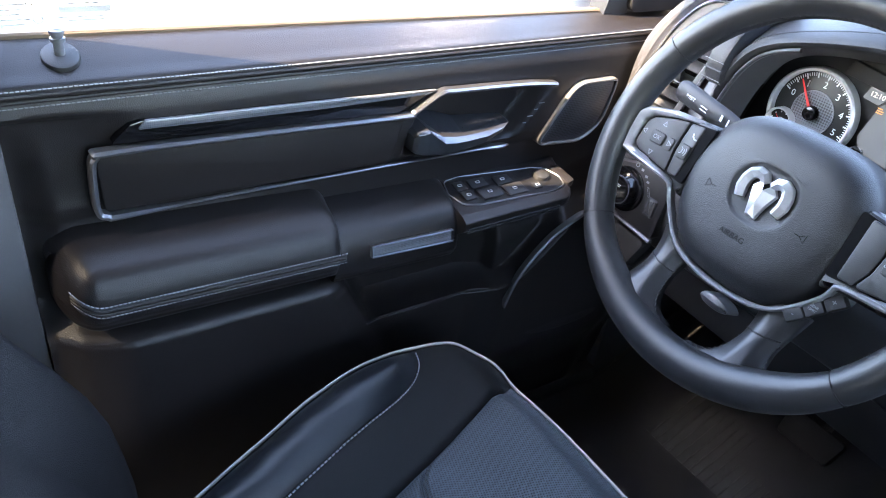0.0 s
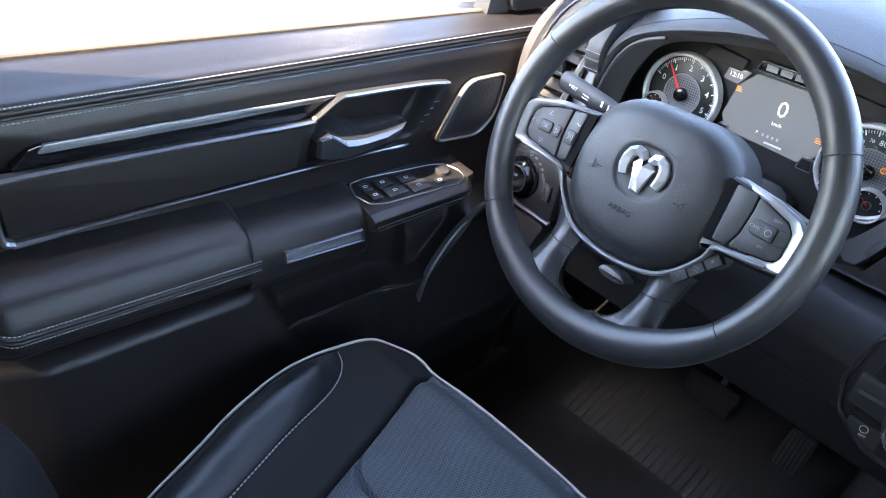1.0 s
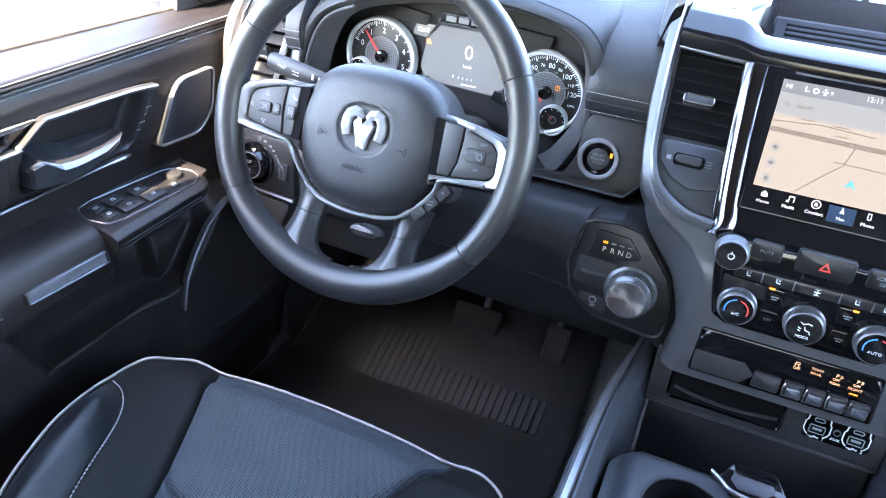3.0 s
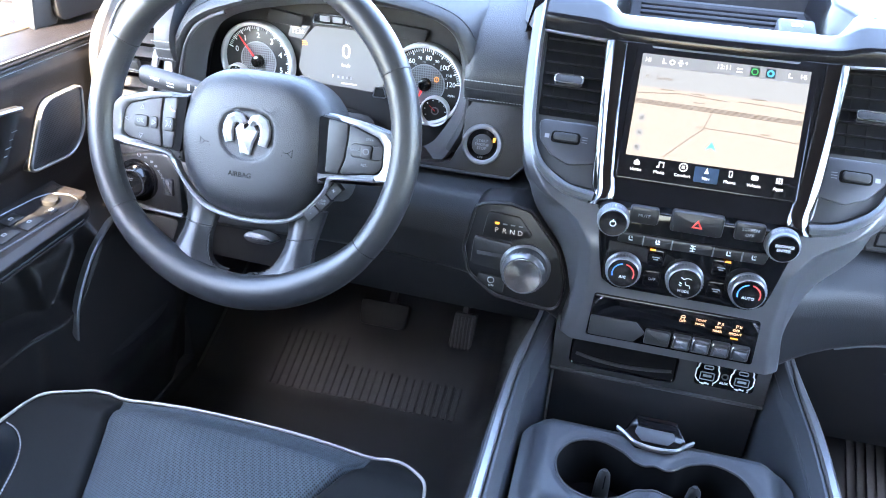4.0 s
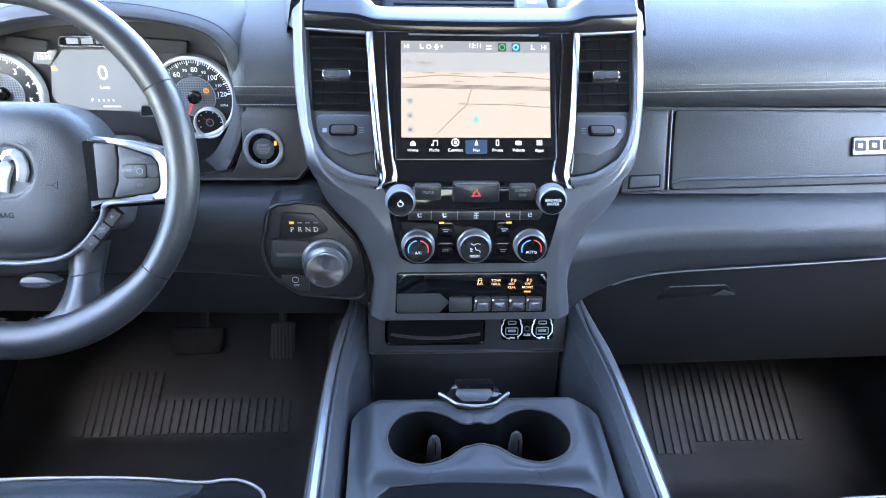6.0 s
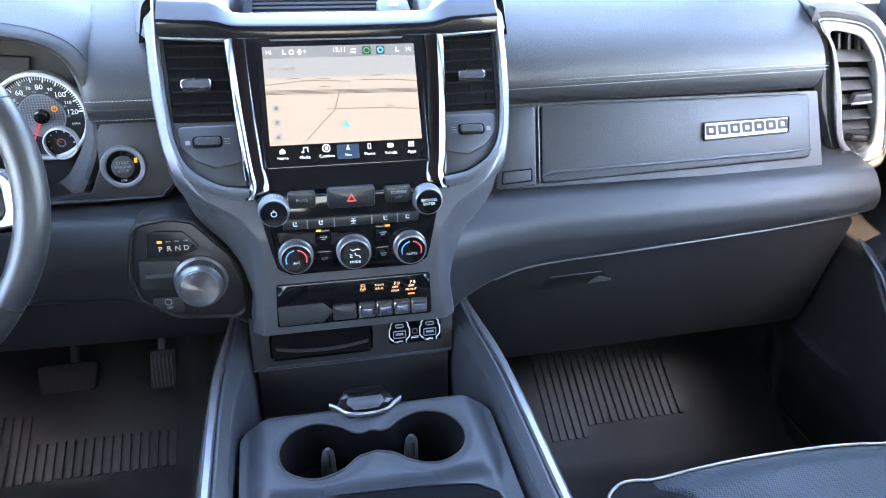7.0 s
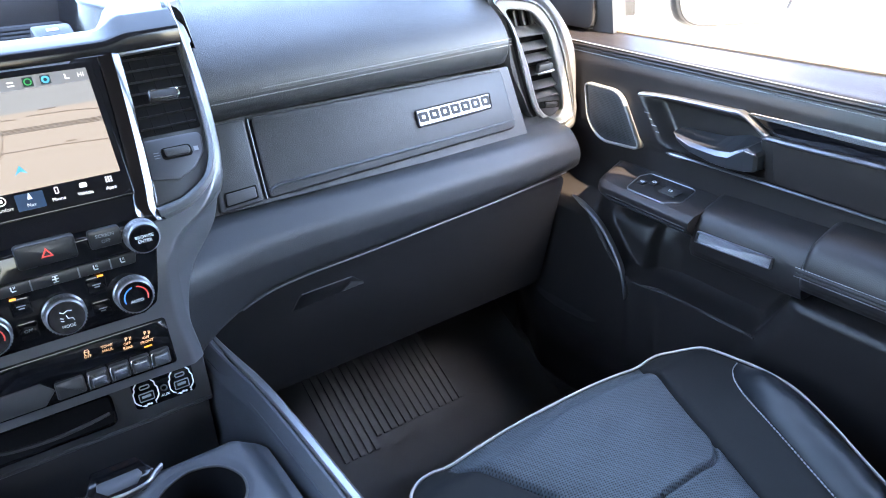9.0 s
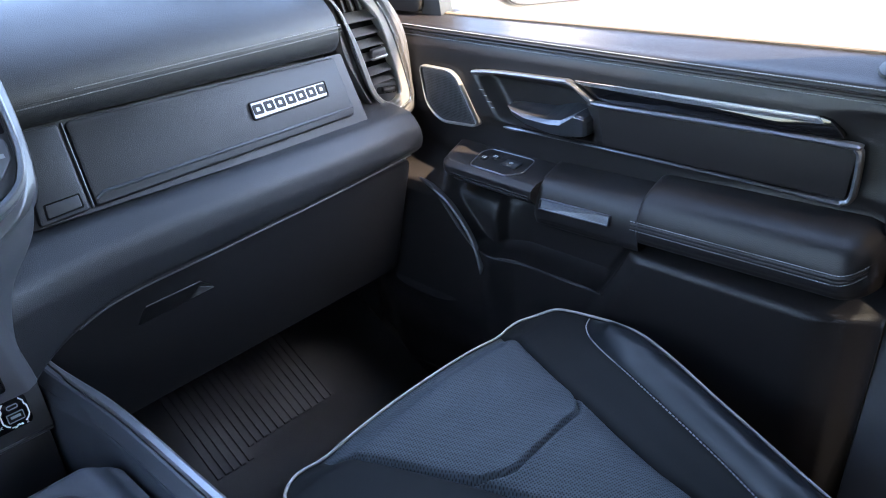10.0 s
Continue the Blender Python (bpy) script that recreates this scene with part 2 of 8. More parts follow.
DIRT = make_mat("dry_dirt_ground", (0.45, 0.39, 0.31), 0.95, grain=0.8, grain_scale=6, vary=0.25, vary_scale=1.3)
MIRROR = make_mat("mirror_glass", (0.9, 0.9, 0.9), 0.03, metal=1.0)
CLEAR = bpy.data.materials.new("window_glass")
CLEAR.use_nodes = True
_n = CLEAR.node_tree.nodes
_t, _g, _x = _n.new("ShaderNodeBsdfTransparent"), _n.new("ShaderNodeBsdfGlossy"), _n.new("ShaderNodeMixShader")
_t.inputs[0].default_value = (0.93, 0.95, 0.94, 1)
_g.inputs["Roughness"].default_value = 0.02
_x.inputs[0].default_value = 0.05
CLEAR.node_tree.links.new(_t.outputs[0], _x.inputs[1])
CLEAR.node_tree.links.new(_g.outputs[0], _x.inputs[2])
CLEAR.node_tree.links.new(_x.outputs[0], _n["Material Output"].inputs[0])


# ---- building kit ----
class Frame:
    """A local frame: origin, u, v and the normal n = u x v."""
    def __init__(self, o, u, v):
        self.o, self.u = Vector(o), Vector(u).normalized()
        v = Vector(v)
        self.v = (v - self.u * v.dot(self.u)).normalized()
        self.n = self.u.cross(self.v)

    def __call__(self, a, b, c=0.0):
        return self.o + self.u * a + self.v * b + self.n * c


def thing(name, at, label, category, group="", kind=""):
    e = new(name)
    e.location = at
    e.empty_display_size = 0.05
    return tagged(e, label, category, group, kind)


def part(name, bm, material, parent=None, label="", smooth=True, kind=""):
    """Links a bmesh, given in world places, as one mesh object under its thing or part."""
    bmesh.ops.recalc_face_normals(bm, faces=bm.faces[:])
    me = bpy.data.meshes.new(name)
    bm.to_mesh(me)
    bm.free()
    if smooth:
        for p in me.polygons:
            p.use_smooth = True
        me.set_sharp_from_angle(angle=radians(44))
    me.materials.append(material)
    ob = new(name, me)
    if parent is not None:
        ob.parent = parent
        if parent.parent is None:
            ob.matrix_parent_inverse = Matrix.Translation(-parent.location)
    return tagged(ob, label, "", "", kind)


def curve(pts, n=60, closed=False):
    """A smooth line through the points (Catmull-Rom), in n steps."""
    pts = [Vector(p) for p in pts]
    k = len(pts)
    spans = k if closed else k - 1
    out = []
    total = n if closed else n + 1
    for i in range(total):
        t = i / n * spans
        j = min(int(t), spans - 1)
        f = t - j
        def at(q):
            return pts[q % k] if closed else pts[max(0, min(k - 1, q))]
        a, b, c, d = at(j - 1), at(j), at(j + 1), at(j + 2)
        out.append(0.5 * ((2 * b) + (c - a) * f + (2 * a - 5 * b + 4 * c - d) * f * f + (3 * b - a - 3 * c + d) * f ** 3))
    return out


def rounded(pts, r, seg=5):
    """A flat outline with its corners rounded; r is one radius or one for each corner."""
    out = []
    k = len(pts)
    for i in range(k):
        p, a, b = Vector(pts[i]), Vector(pts[i - 1]), Vector(pts[(i + 1) % k])
        rr = r[i] if isinstance(r, (list, tuple)) else r
        da, db = a - p, b - p
        if rr <= 0 or da.length < 1e-6 or db.length < 1e-6:
            out.append(p)
            continue
        ang = da.angle(db)
        cut = min(rr / max(0.05, math.tan(ang / 2)), da.length * 0.49, db.length * 0.49)
        s, e = p + da.normalized() * cut, p + db.normalized() * cut
        for j in range(seg + 1):
            f = j / seg
            out.append(s * (1 - f) ** 2 + p * 2 * f * (1 - f) + e * f * f)
    return out


def smooth2(pts, n=60):
    """A flat closed outline drawn smoothly through the points."""
    return [Vector((p.x, p.y)) for p in curve([(q[0], q[1], 0) for q in pts], n, True)]


def box2(w, h, r=0.0, cx=0.0, cy=0.0, seg=5):
    return rounded([(cx - w / 2, cy - h / 2), (cx + w / 2, cy - h / 2), (cx + w / 2, cy + h / 2), (cx - w / 2, cy + h / 2)], r, seg)


def disc2(r, cx=0.0, cy=0.0, n=40):
    return [Vector((cx + r * math.cos(2 * math.pi * i / n), cy + r * math.sin(2 * math.pi * i / n))) for i in range(n)]


def inset2(pts, d):
    """The outline moved inwards by d."""
    k = len(pts)
    area = sum(pts[i].x * pts[(i + 1) % k].y - pts[(i + 1) % k].x * pts[i].y for i in range(k))
    sg = 1 if area > 0 else -1
    out = []
    for i in range(k):
        t = pts[(i + 1) % k] - pts[i - 1]
        if t.length < 1e-9:
            out.append(pts[i].copy())
            continue
        t.normalize()
        out.append(pts[i] + Vector((-t.y, t.x)) * d * sg)
    return out


def bridge(bm, a, b, closed=True):
    k = len(a)
    for i in range(k if closed else k - 1):
        j = (i + 1) % k
        try:
            bm.faces.new((a[i], a[j], b[j], b[i]))
        except ValueError:
            pass


def slab_into(bm, fr, outline, top, bottom, bevel=0.0, steps=2, dome=0.0):
    """A plate on the frame, from height bottom to top, its upper edge rounded, its face domed."""
    outline = [Vector(p) for p in outline]
    rings = [(outline, bottom)]
    if bevel > 0:
        for j in range(steps + 1):
            a = j / steps * math.pi / 2
            rings.append((inset2(outline, bevel * (1 - math.cos(a))), top - bevel + bevel * math.sin(a)))
    else:
        rings.append((outline, top))
    vr = [[bm.verts.new(fr(p.x, p.y, h)) for p in o] for o, h in rings]
    for a, b in zip(vr, vr[1:]):
        bridge(bm, a, b)
    bm.faces.new(list(reversed(vr[0])))
    if dome:
        o, h = rings[-1]
        c = sum(o, Vector((0, 0))) / len(o)
        last = vr[-1]
        for f, g in ((0.8, 0.36), (0.55, 0.7), (0.28, 0.92)):
            ring = [bm.verts.new(fr(*(c + (p - c) * f), h + dome * g)) for p in o]
            bridge(bm, last, ring)
            last = ring
        bm.faces.new(last)
    else:
        bm.faces.new(vr[-1])


def slab(name, fr, outline, top, bottom, material, parent=None, bevel=0.0, label="", steps=2, dome=0.0, kind=""):
    bm = bmesh.new()
    slab_into(bm, fr, outline, top, bottom, bevel, steps, dome)
    return part(name, bm, material, parent, label, kind=kind)


def ring_into(bm, fr, outer, inner, top, bottom, bevel=0.0):
    """A flat frame between two outlines of as many points each."""
    outer, inner = [Vector(p) for p in outer], [Vector(p) for p in inner]
    lines = [(outer, bottom), (outer, top - bevel)]
    if bevel:
        lines += [(inset2(outer, bevel), top), (inset2(inner, -bevel), top)]
    lines += [(inner, top - bevel), (inner, bottom)]
    vr = [[bm.verts.new(fr(p.x, p.y, h)) for p in o] for o, h in lines]
    for a, b in zip(vr, vr[1:] + vr[:1]):
        bridge(bm, a, b)


def ring(name, fr, outer, inner, top, bottom, material, parent=None, bevel=0.0, label=""):
    bm = bmesh.new()
    ring_into(bm, fr, outer, inner, top, bottom, bevel)
    return part(name, bm, material, parent, label)


def sweep_into(bm, path, profile, up, closed=False, scales=None):
    """Moves a closed profile (a across, b along up) down a line in space. up: one vector, or one for each point."""
    k = len(path)
    rows = []
    for i in range(k):
        a = path[(i - 1) % k] if (closed or i > 0) else path[i]
        b = path[(i + 1) % k] if (closed or i < k - 1) else path[i]
        t = (b - a).normalized()
        n = Vector(up[i] if isinstance(up, list) else up)
        n = (n - t * n.dot(t)).normalized()
        s = t.cross(n)
        f = scales[i] if scales else 1.0
        rows.append([bm.verts.new(path[i] + s * (pa * f) + n * (pb * f)) for pa, pb in profile])
    for a, b in zip(rows, rows[1:]):
        bridge(bm, a, b)
    if closed:
        bridge(bm, rows[-1], rows[0])
    else:
        bm.faces.new(list(reversed(rows[0])))
        bm.faces.new(rows[-1])


def sweep(name, path, profile, up, material, parent=None, closed=False, label="", scales=None, kind=""):
    bm = bmesh.new()
    sweep_into(bm, path, profile, up, closed, scales)
    return part(name, bm, material, parent, label, kind=kind)


def round_profile(r, n=10, flat=1.0):
    return [(r * math.cos(2 * math.pi * i / n), r * flat * math.sin(2 * math.pi * i / n)) for i in range(n)]


def bar_profile(w, h, c=0.3):
    """A flat bar with chamfered edges, w across and h high."""
    k = min(w, h) * c / 2
    a, b = w / 2, h / 2
    return [(-a, -b), (a, -b), (a, b - k), (a - k, b), (-a + k, b), (-a, b - k)]


def tube(name, path, r, material, parent=None, closed=False, label="", n=10, up=(0.13, 0.21, 0.97), kind=""):
    return sweep(name, path, round_profile(r, n), up, material, parent, closed, label, kind=kind)


def loft_into(bm, rows, closed_u=False, cap=True):
    vr = [[bm.verts.new(p) for p in row] for row in rows]
    for a, b in zip(vr, vr[1:]):
        bridge(bm, a, b, closed_u)
    if cap and closed_u:
        bm.faces.new(list(reversed(vr[0])))
        bm.faces.new(vr[-1])


def loft(name, rows, material, parent=None, closed_u=True, label="", kind=""):
    bm = bmesh.new()
    loft_into(bm, rows, closed_u)
    return part(name, bm, material, parent, label, kind=kind)


def stitches(name, path, up, parent, step=0.0042, length=0.0031, r=0.00055, material=None, slant=0.0):
    """A row of separate stitches along a line."""
    bm = bmesh.new()
    dist, want = 0.0, 0.0
    for a, b in zip(path, path[1:]):
        seg = (b - a).length
        if seg < 1e-7:
            continue
        t = (b - a) / seg
        n = (Vector(up) - t * Vector(up).dot(t)).normalized()
        s = t.cross(n)
        while want < dist + seg:
            c = a + t * (want - dist)
            d = (t + s * slant).normalized() * (length / 2)
            w = s * r
            lo = [bm.verts.new(c + d * e + w * f + n * h) for e, f, h in ((-1, -1, 0), (-1, 1, 0), (1, 1, 0), (1, -1, 0))]
            hi = [bm.verts.new(c + d * e * 0.75 + w * f * 0.6 + n * r * 1.6) for e, f in ((-1, -1), (-1, 1), (1, 1), (1, -1))]
            bridge(bm, lo, hi)
            bm.faces.new(hi)
            want += step
        dist += seg
    return part(name, bm, material or THREAD, parent, smooth=False, kind="stuff")


def words(name, text, fr, x, y, size, h, material, parent, spread=1.0, thick=0.0002):
    """Letters in the built-in font, centred at x, y of the frame."""
    cu = bpy.data.curves.new(name, 'FONT')
    cu.body, cu.size, cu.align_x, cu.align_y, cu.extrude = text, size, 'CENTER', 'CENTER', thick
    cu.space_character = spread
    cu.resolution_u = 2
    tmp = bpy.data.objects.new(name, cu)
    me = bpy.data.meshes.new_from_object(tmp)
    bpy.data.objects.remove(tmp)
    for v in me.vertices:
        v.co = fr(x + v.co.x, y + v.co.y, h + v.co.z)
    bm = bmesh.new()
    bm.from_mesh(me)
    bpy.data.meshes.remove(me)
    return part(name, bm, material, parent, smooth=False)


def bars(name, fr, rects, h, material, parent, label="", thick=0.0003):
    """Flat printed marks: rectangles x, y, w, h of the frame, each a thin plate."""
    bm = bmesh.new()
    for x, y, w, hh in rects:
        slab_into(bm, fr, box2(w, hh, 0, x, y), h + thick, h)
    return part(name, bm, material, parent, label, smooth=False)


def lines2(name, fr, polys, width, h, material, parent, thick=0.0003, label=""):
    """Flat printed lines, each along a list of frame points."""
    bm = bmesh.new()
    for pts in polys:
        path = [fr(p[0], p[1], h) for p in pts]
        sweep_into(bm, path, [(-width / 2, 0), (width / 2, 0), (width / 2, thick), (-width / 2, thick)], fr.n)
    return part(name, bm, material, parent, label, smooth=False)


def step01(a, b, x):
    t = max(0.0, min(1.0, (x - a) / (b - a)))
    return t * t * (3 - 2 * t)


def table(pairs, x):
    """Smoothly joined values of a short table of x and y, with no overshoot."""
    if x <= pairs[0][0]:
        return pairs[0][1]
    if x >= pairs[-1][0]:
        return pairs[-1][1]
    k = max(i for i in range(len(pairs) - 1) if pairs[i][0] <= x)

    def rise(i):
        return (pairs[i + 1][1] - pairs[i][1]) / (pairs[i + 1][0] - pairs[i][0])

    def tangent(i):
        if i == 0:
            return rise(0)
        if i == len(pairs) - 1:
            return rise(i - 1)
        a, b = rise(i - 1), rise(i)
        return 0.0 if a * b <= 0 else 2 * a * b / (a + b)
    (x0, y0), (x1, y1) = pairs[k], pairs[k + 1]
    h = x1 - x0
    t = (x - x0) / h
    return y0 * (1 + 2 * t) * (1 - t) ** 2 + h * tangent(k) * t * (1 - t) ** 2 + y1 * t * t * (3 - 2 * t) + h * tangent(k + 1) * t * t * (t - 1)


def glass_mat(name, tint, gloss):
    m = bpy.data.materials.new(name)
    m.use_nodes = True
    n = m.node_tree.nodes
    t, g, x = n.new("ShaderNodeBsdfTransparent"), n.new("ShaderNodeBsdfGlossy"), n.new("ShaderNodeMixShader")
    t.inputs[0].default_value = (*tint, 1)
    g.inputs["Roughness"].default_value = 0.02
    x.inputs[0].default_value = gloss
    m.node_tree.links.new(t.outputs[0], x.inputs[1])
    m.node_tree.links.new(g.outputs[0], x.inputs[2])
    m.node_tree.links.new(x.outputs[0], n["Material Output"].inputs[0])
    return m


TINT = glass_mat("privacy_glass", (0.055, 0.058, 0.060), 0.05)
REAR_TINT = glass_mat("rear_privacy_glass", (0.22, 0.23, 0.23), 0.05)


# ---- cab shell ----
def plain_box(name, lo, hi, material, parent=None, label="", category="", kind="structure", bevel=0.004):
    bm = bmesh.new()
    fr = Frame((0, 0, 0), (1, 0, 0), (0, 1, 0))
    slab_into(bm, fr, box2(hi[0] - lo[0], hi[1] - lo[1], bevel, (lo[0] + hi[0]) / 2, (lo[1] + hi[1]) / 2, 2), hi[2], lo[2], bevel)
    return tagged(part(name, bm, material, parent, label), label, category, "", kind)


# ground outside, reaching the horizon
bm = bmesh.new()
_rings = []
for _r in (3, 8, 20, 60, 200, 900, 3500):
    _rings.append([bm.verts.new((_r * math.cos(a * math.pi / 24), _r * math.sin(a * math.pi / 24), -0.72)) for a in range(48)])
for _a, _b in zip(_rings, _rings[1:]):
    bridge(bm, _a, _b)
bm.faces.new(_rings[0])
tagged(part("ground", bm, DIRT, None, smooth=False), "dry sandy dirt ground in full sun", "ground", "", "structure")

# floor with raised tunnel, toe board, firewall
def floor_z(x, y):
    t = step01(0.30, 0.16, abs(x)) * 0.10
    f = step01(-0.08, 0.08, x)
    toe = 0.45 * max(0.0, y - 0.98) * (1 - f) + 0.53 * max(0.0, y - 0.83) * f
    return t + toe
rows = []
for i in range(61):
    y = -1.35 + i * 0.05
    rows.append([Vector((x * 0.03, y, floor_z(x * 0.03, y) - 0.004)) for x in range(-31, 32)])
bm = bmesh.new()
loft_into(bm, rows, False, False)
tagged(part("floor", bm, CARPET), "black carpeted cab floor", "floor", "", "structure")
plain_box("wall_front", (-0.93, 1.50, 0.0), (0.93, 1.56, 0.86), DARK, None, "dark firewall behind the dashboard", "wall")

# rear wall with its window, rear side walls, roof
plain_box("wall_rear", (-0.93, -1.40, -0.01), (0.93, -1.34, 0.82), HEADLINER, None, "plain grey rear cab wall", "wall")
for s in (-1, 1):
    plain_box("wall_side", (0.90 if s > 0 else -0.95, -1.34, -0.01), (0.95 if s > 0 else -0.90, 0.0675, 0.76), PLASTIC, None, "dark lower side of the rear cab", "wall")
    plain_box("kick_panel", (0.86 if s > 0 else -0.95, 0.988, -0.01), (0.95 if s > 0 else -0.86, 1.56, 0.80), DARK, None, "dark footwell side panel", "wall")
    plain_box("door_sill", (0.855 if s > 0 else -0.95, 0.0675, -0.02), (0.95 if s > 0 else -0.855, 0.988, 0.034), DARK, None, "black door sill", "sill")
    bm = bmesh.new()
    sweep_into(bm, [Vector((s * 0.925, 0.000, 0.0)), Vector((s * 0.902, 0.000, 0.76)), Vector((s * 0.785, -0.02, 1.25))], bar_profile(0.13, 0.034), (s, 0, 0))
    tagged(part("pillar_side", bm, DARK), "dark trimmed door pillar", "pillar", "", "structure")
    # out of view; passenger rail widened to keep sun off that switch pod
    plain_box("roof_rail", (0.755 if s > 0 else -0.792, 0.056, 1.222), (0.806 if s > 0 else -0.755, 0.60, 1.285), HEADLINER, None, "unseen dark roof side rail, wider on the passenger side for shade", "roof rail")
    plain_box("roof_rail_rear", (0.755 if s > 0 else -0.805, -1.36, 1.222), (0.805 if s > 0 else -0.755, 0.053, 1.285), HEADLINER, None, "dark trimmed rear roof side rail", "roof rail")
    plain_box("pillar_trim", (0.848 if s > 0 else -0.95, -0.09, 0.0), (0.95 if s > 0 else -0.848, 0.0655, 0.742), DARK, None, "dark trimmed foot of the door pillar", "pillar")
    bm = bmesh.new()
    sweep_into(bm, [Vector((s * 0.90, -1.33, 0.76)), Vector((s * 0.78, -1.22, 1.25))], bar_profile(0.12, 0.06), (s, 0, 0))
    tagged(part("pillar_rear", bm, HEADLINER), "grey trimmed rear roof pillar", "pillar", "", "structure")
    bm = bmesh.new()
    sweep_into(bm, curve([(s * 0.87, 1.62, 0.84), (s * 0.84, 1.25, 1.02), (s * 0.79, 0.84, 1.20), (s * 0.77, 0.55, 1.262)], 16), bar_profile(0.075, 0.07), (s * 0.6, 0.3, 0.7))
    tagged(part("pillar_front", bm, HEADLINER), "grey trimmed windscreen pillar", "pillar", "", "structure")
rows = []
for i in range(13):
    y = -1.36 + i * 0.182
    rows.append([Vector((x * 0.0785, y, 1.285 - 0.03 * (x / 10) ** 4 - 0.02 * step01(-1.0, -1.36, y) - 0.062 * step01(0.40, 0.83, y))) for x in range(-10, 11)])
bm = bmesh.new()
loft_into(bm, rows, False, False)
bmesh.ops.solidify(bm, geom=bm.faces[:], thickness=-0.04)
tagged(part("ceiling", bm, HEADLINER), "dark grey cloth headliner", "ceiling", "", "structure")
bm = bmesh.new()
loft_into(bm, [curve([(x, 1.64, 0.85), (x, 1.25, 1.04), (x, 0.82, 1.215)], 10) for x in (-0.84, -0.4, 0.0, 0.4, 0.84)], False, False)
glass = tagged(part("windscreen", bm, CLEAR), "clear raked windscreen", "window", "", "structure")
glass.visible_shadow = False
for s in (-1, 1):
    bm = bmesh.new()
    loft_into(bm, [[Vector((s * 0.925, y, 0.74)), Vector((s * 0.87, y, 1.0)), Vector((s * 0.79, y, 1.27))] for y in (-1.36, 0.0)], False, False)
    tagged(part("rear_side_window", bm, TINT), "dark tinted rear side window", "window", "", "structure")
bm = bmesh.new()
loft_into(bm, [[Vector((x, -1.37, 0.80)), Vector((x, -1.33, 1.28))] for x in (-0.93, 0.0, 0.93)], False, False)
tagged(part("rear_window", bm, REAR_TINT), "dark tinted rear window", "window", "", "structure")


# ---- doors ----
def door_x(y, z):
    """How far from the middle of the cab the inner skin of a front door lies."""
    x = table([(0.02, 0.862), (0.12, 0.846), (0.30, 0.832), (0.42, 0.824), (0.452, 0.823), (0.460, 0.827), (0.470, 0.843), (0.482, 0.857), (0.49, 0.861), (0.52, 0.862), (0.575, 0.862),
               (0.60, 0.854), (0.66, 0.8545), (0.692, 0.8525), (0.704, 0.8545), (0.712, 0.857), (0.724, 0.857), (0.738, 0.870), (0.752, 0.884), (0.764, 0.898), (0.772, 0.914)], z)
    # step at the rear of the upper roll
    x += 0.010 * step01(0.19, 0.10, y + (z - 0.69) * 1.4) * step01(0.70, 0.69, z) * step01(0.55, 0.62, z)
    # lower panel bulges into a ledge under the armrest, with a rounded rear corner
    x -= 0.022 * step01(0.415, 0.365, y - 0.5 * max(0.0, 0.44 - z)) * step01(0.10, 0.40, z) * step01(0.480, 0.462, z) * step01(0.075, 0.150, y)
    # map pocket ahead of the ledge, its front end raked
    back = table([(0.36, 0.452), (0.375, 0.432), (0.395, 0.419), (0.44, 0.396), (0.49, 0.372)], z)
    front = table([(0.36, 0.640), (0.375, 0.652), (0.388, 0.680), (0.417, 0.709), (0.456, 0.743), (0.49, 0.77)], z)
    low = 0.6 * max(0.0, min(0.07, y - 0.41))
    x += 0.036 * step01(back, back + 0.014, y) * step01(front, front - 0.016, y) * step01(0.368, 0.375, z) * step01(0.47 + low, 0.45 + low, z)
    x += 0.016 * step01(back + 0.01, back + 0.03, y) * step01(0.652, 0.638, y) * step01(0.374, 0.384, z) * step01(0.47 + low, 0.45 + low, z)
    # bulge of the big speaker ahead of the pocket
    x -= 0.022 * step01(0.60, 0.66, y) * step01(0.12, 0.24, z) * step01(0.52, 0.455, z + (0.76 - y) * 0.3)
    # handle bowl
    bowl = step01(0.478 + (z - 0.60) * 0.35, 0.495 + (z - 0.60) * 0.35, y) * step01(0.712, 0.680, y + (0.66 - z) * 0.75) * step01(0.590, 0.602, z) * step01(0.672, 0.655, z)
    x += 0.024 * bowl
    # the skin falls away at its front and rear edges
    x += 0.016 * step01(0.10, 0.068, y) * step01(0.70, 0.62, z) + 0.02 * step01(0.90, 0.97, y)
    return x


def sill_z(y, z):
    """The sill sinks a little towards the front of the door."""
    return z if z < 0.724 else 0.724 + (z - 0.724) * ((0.0315 - 0.017 * (y - 0.08) / 0.7) / 0.048)


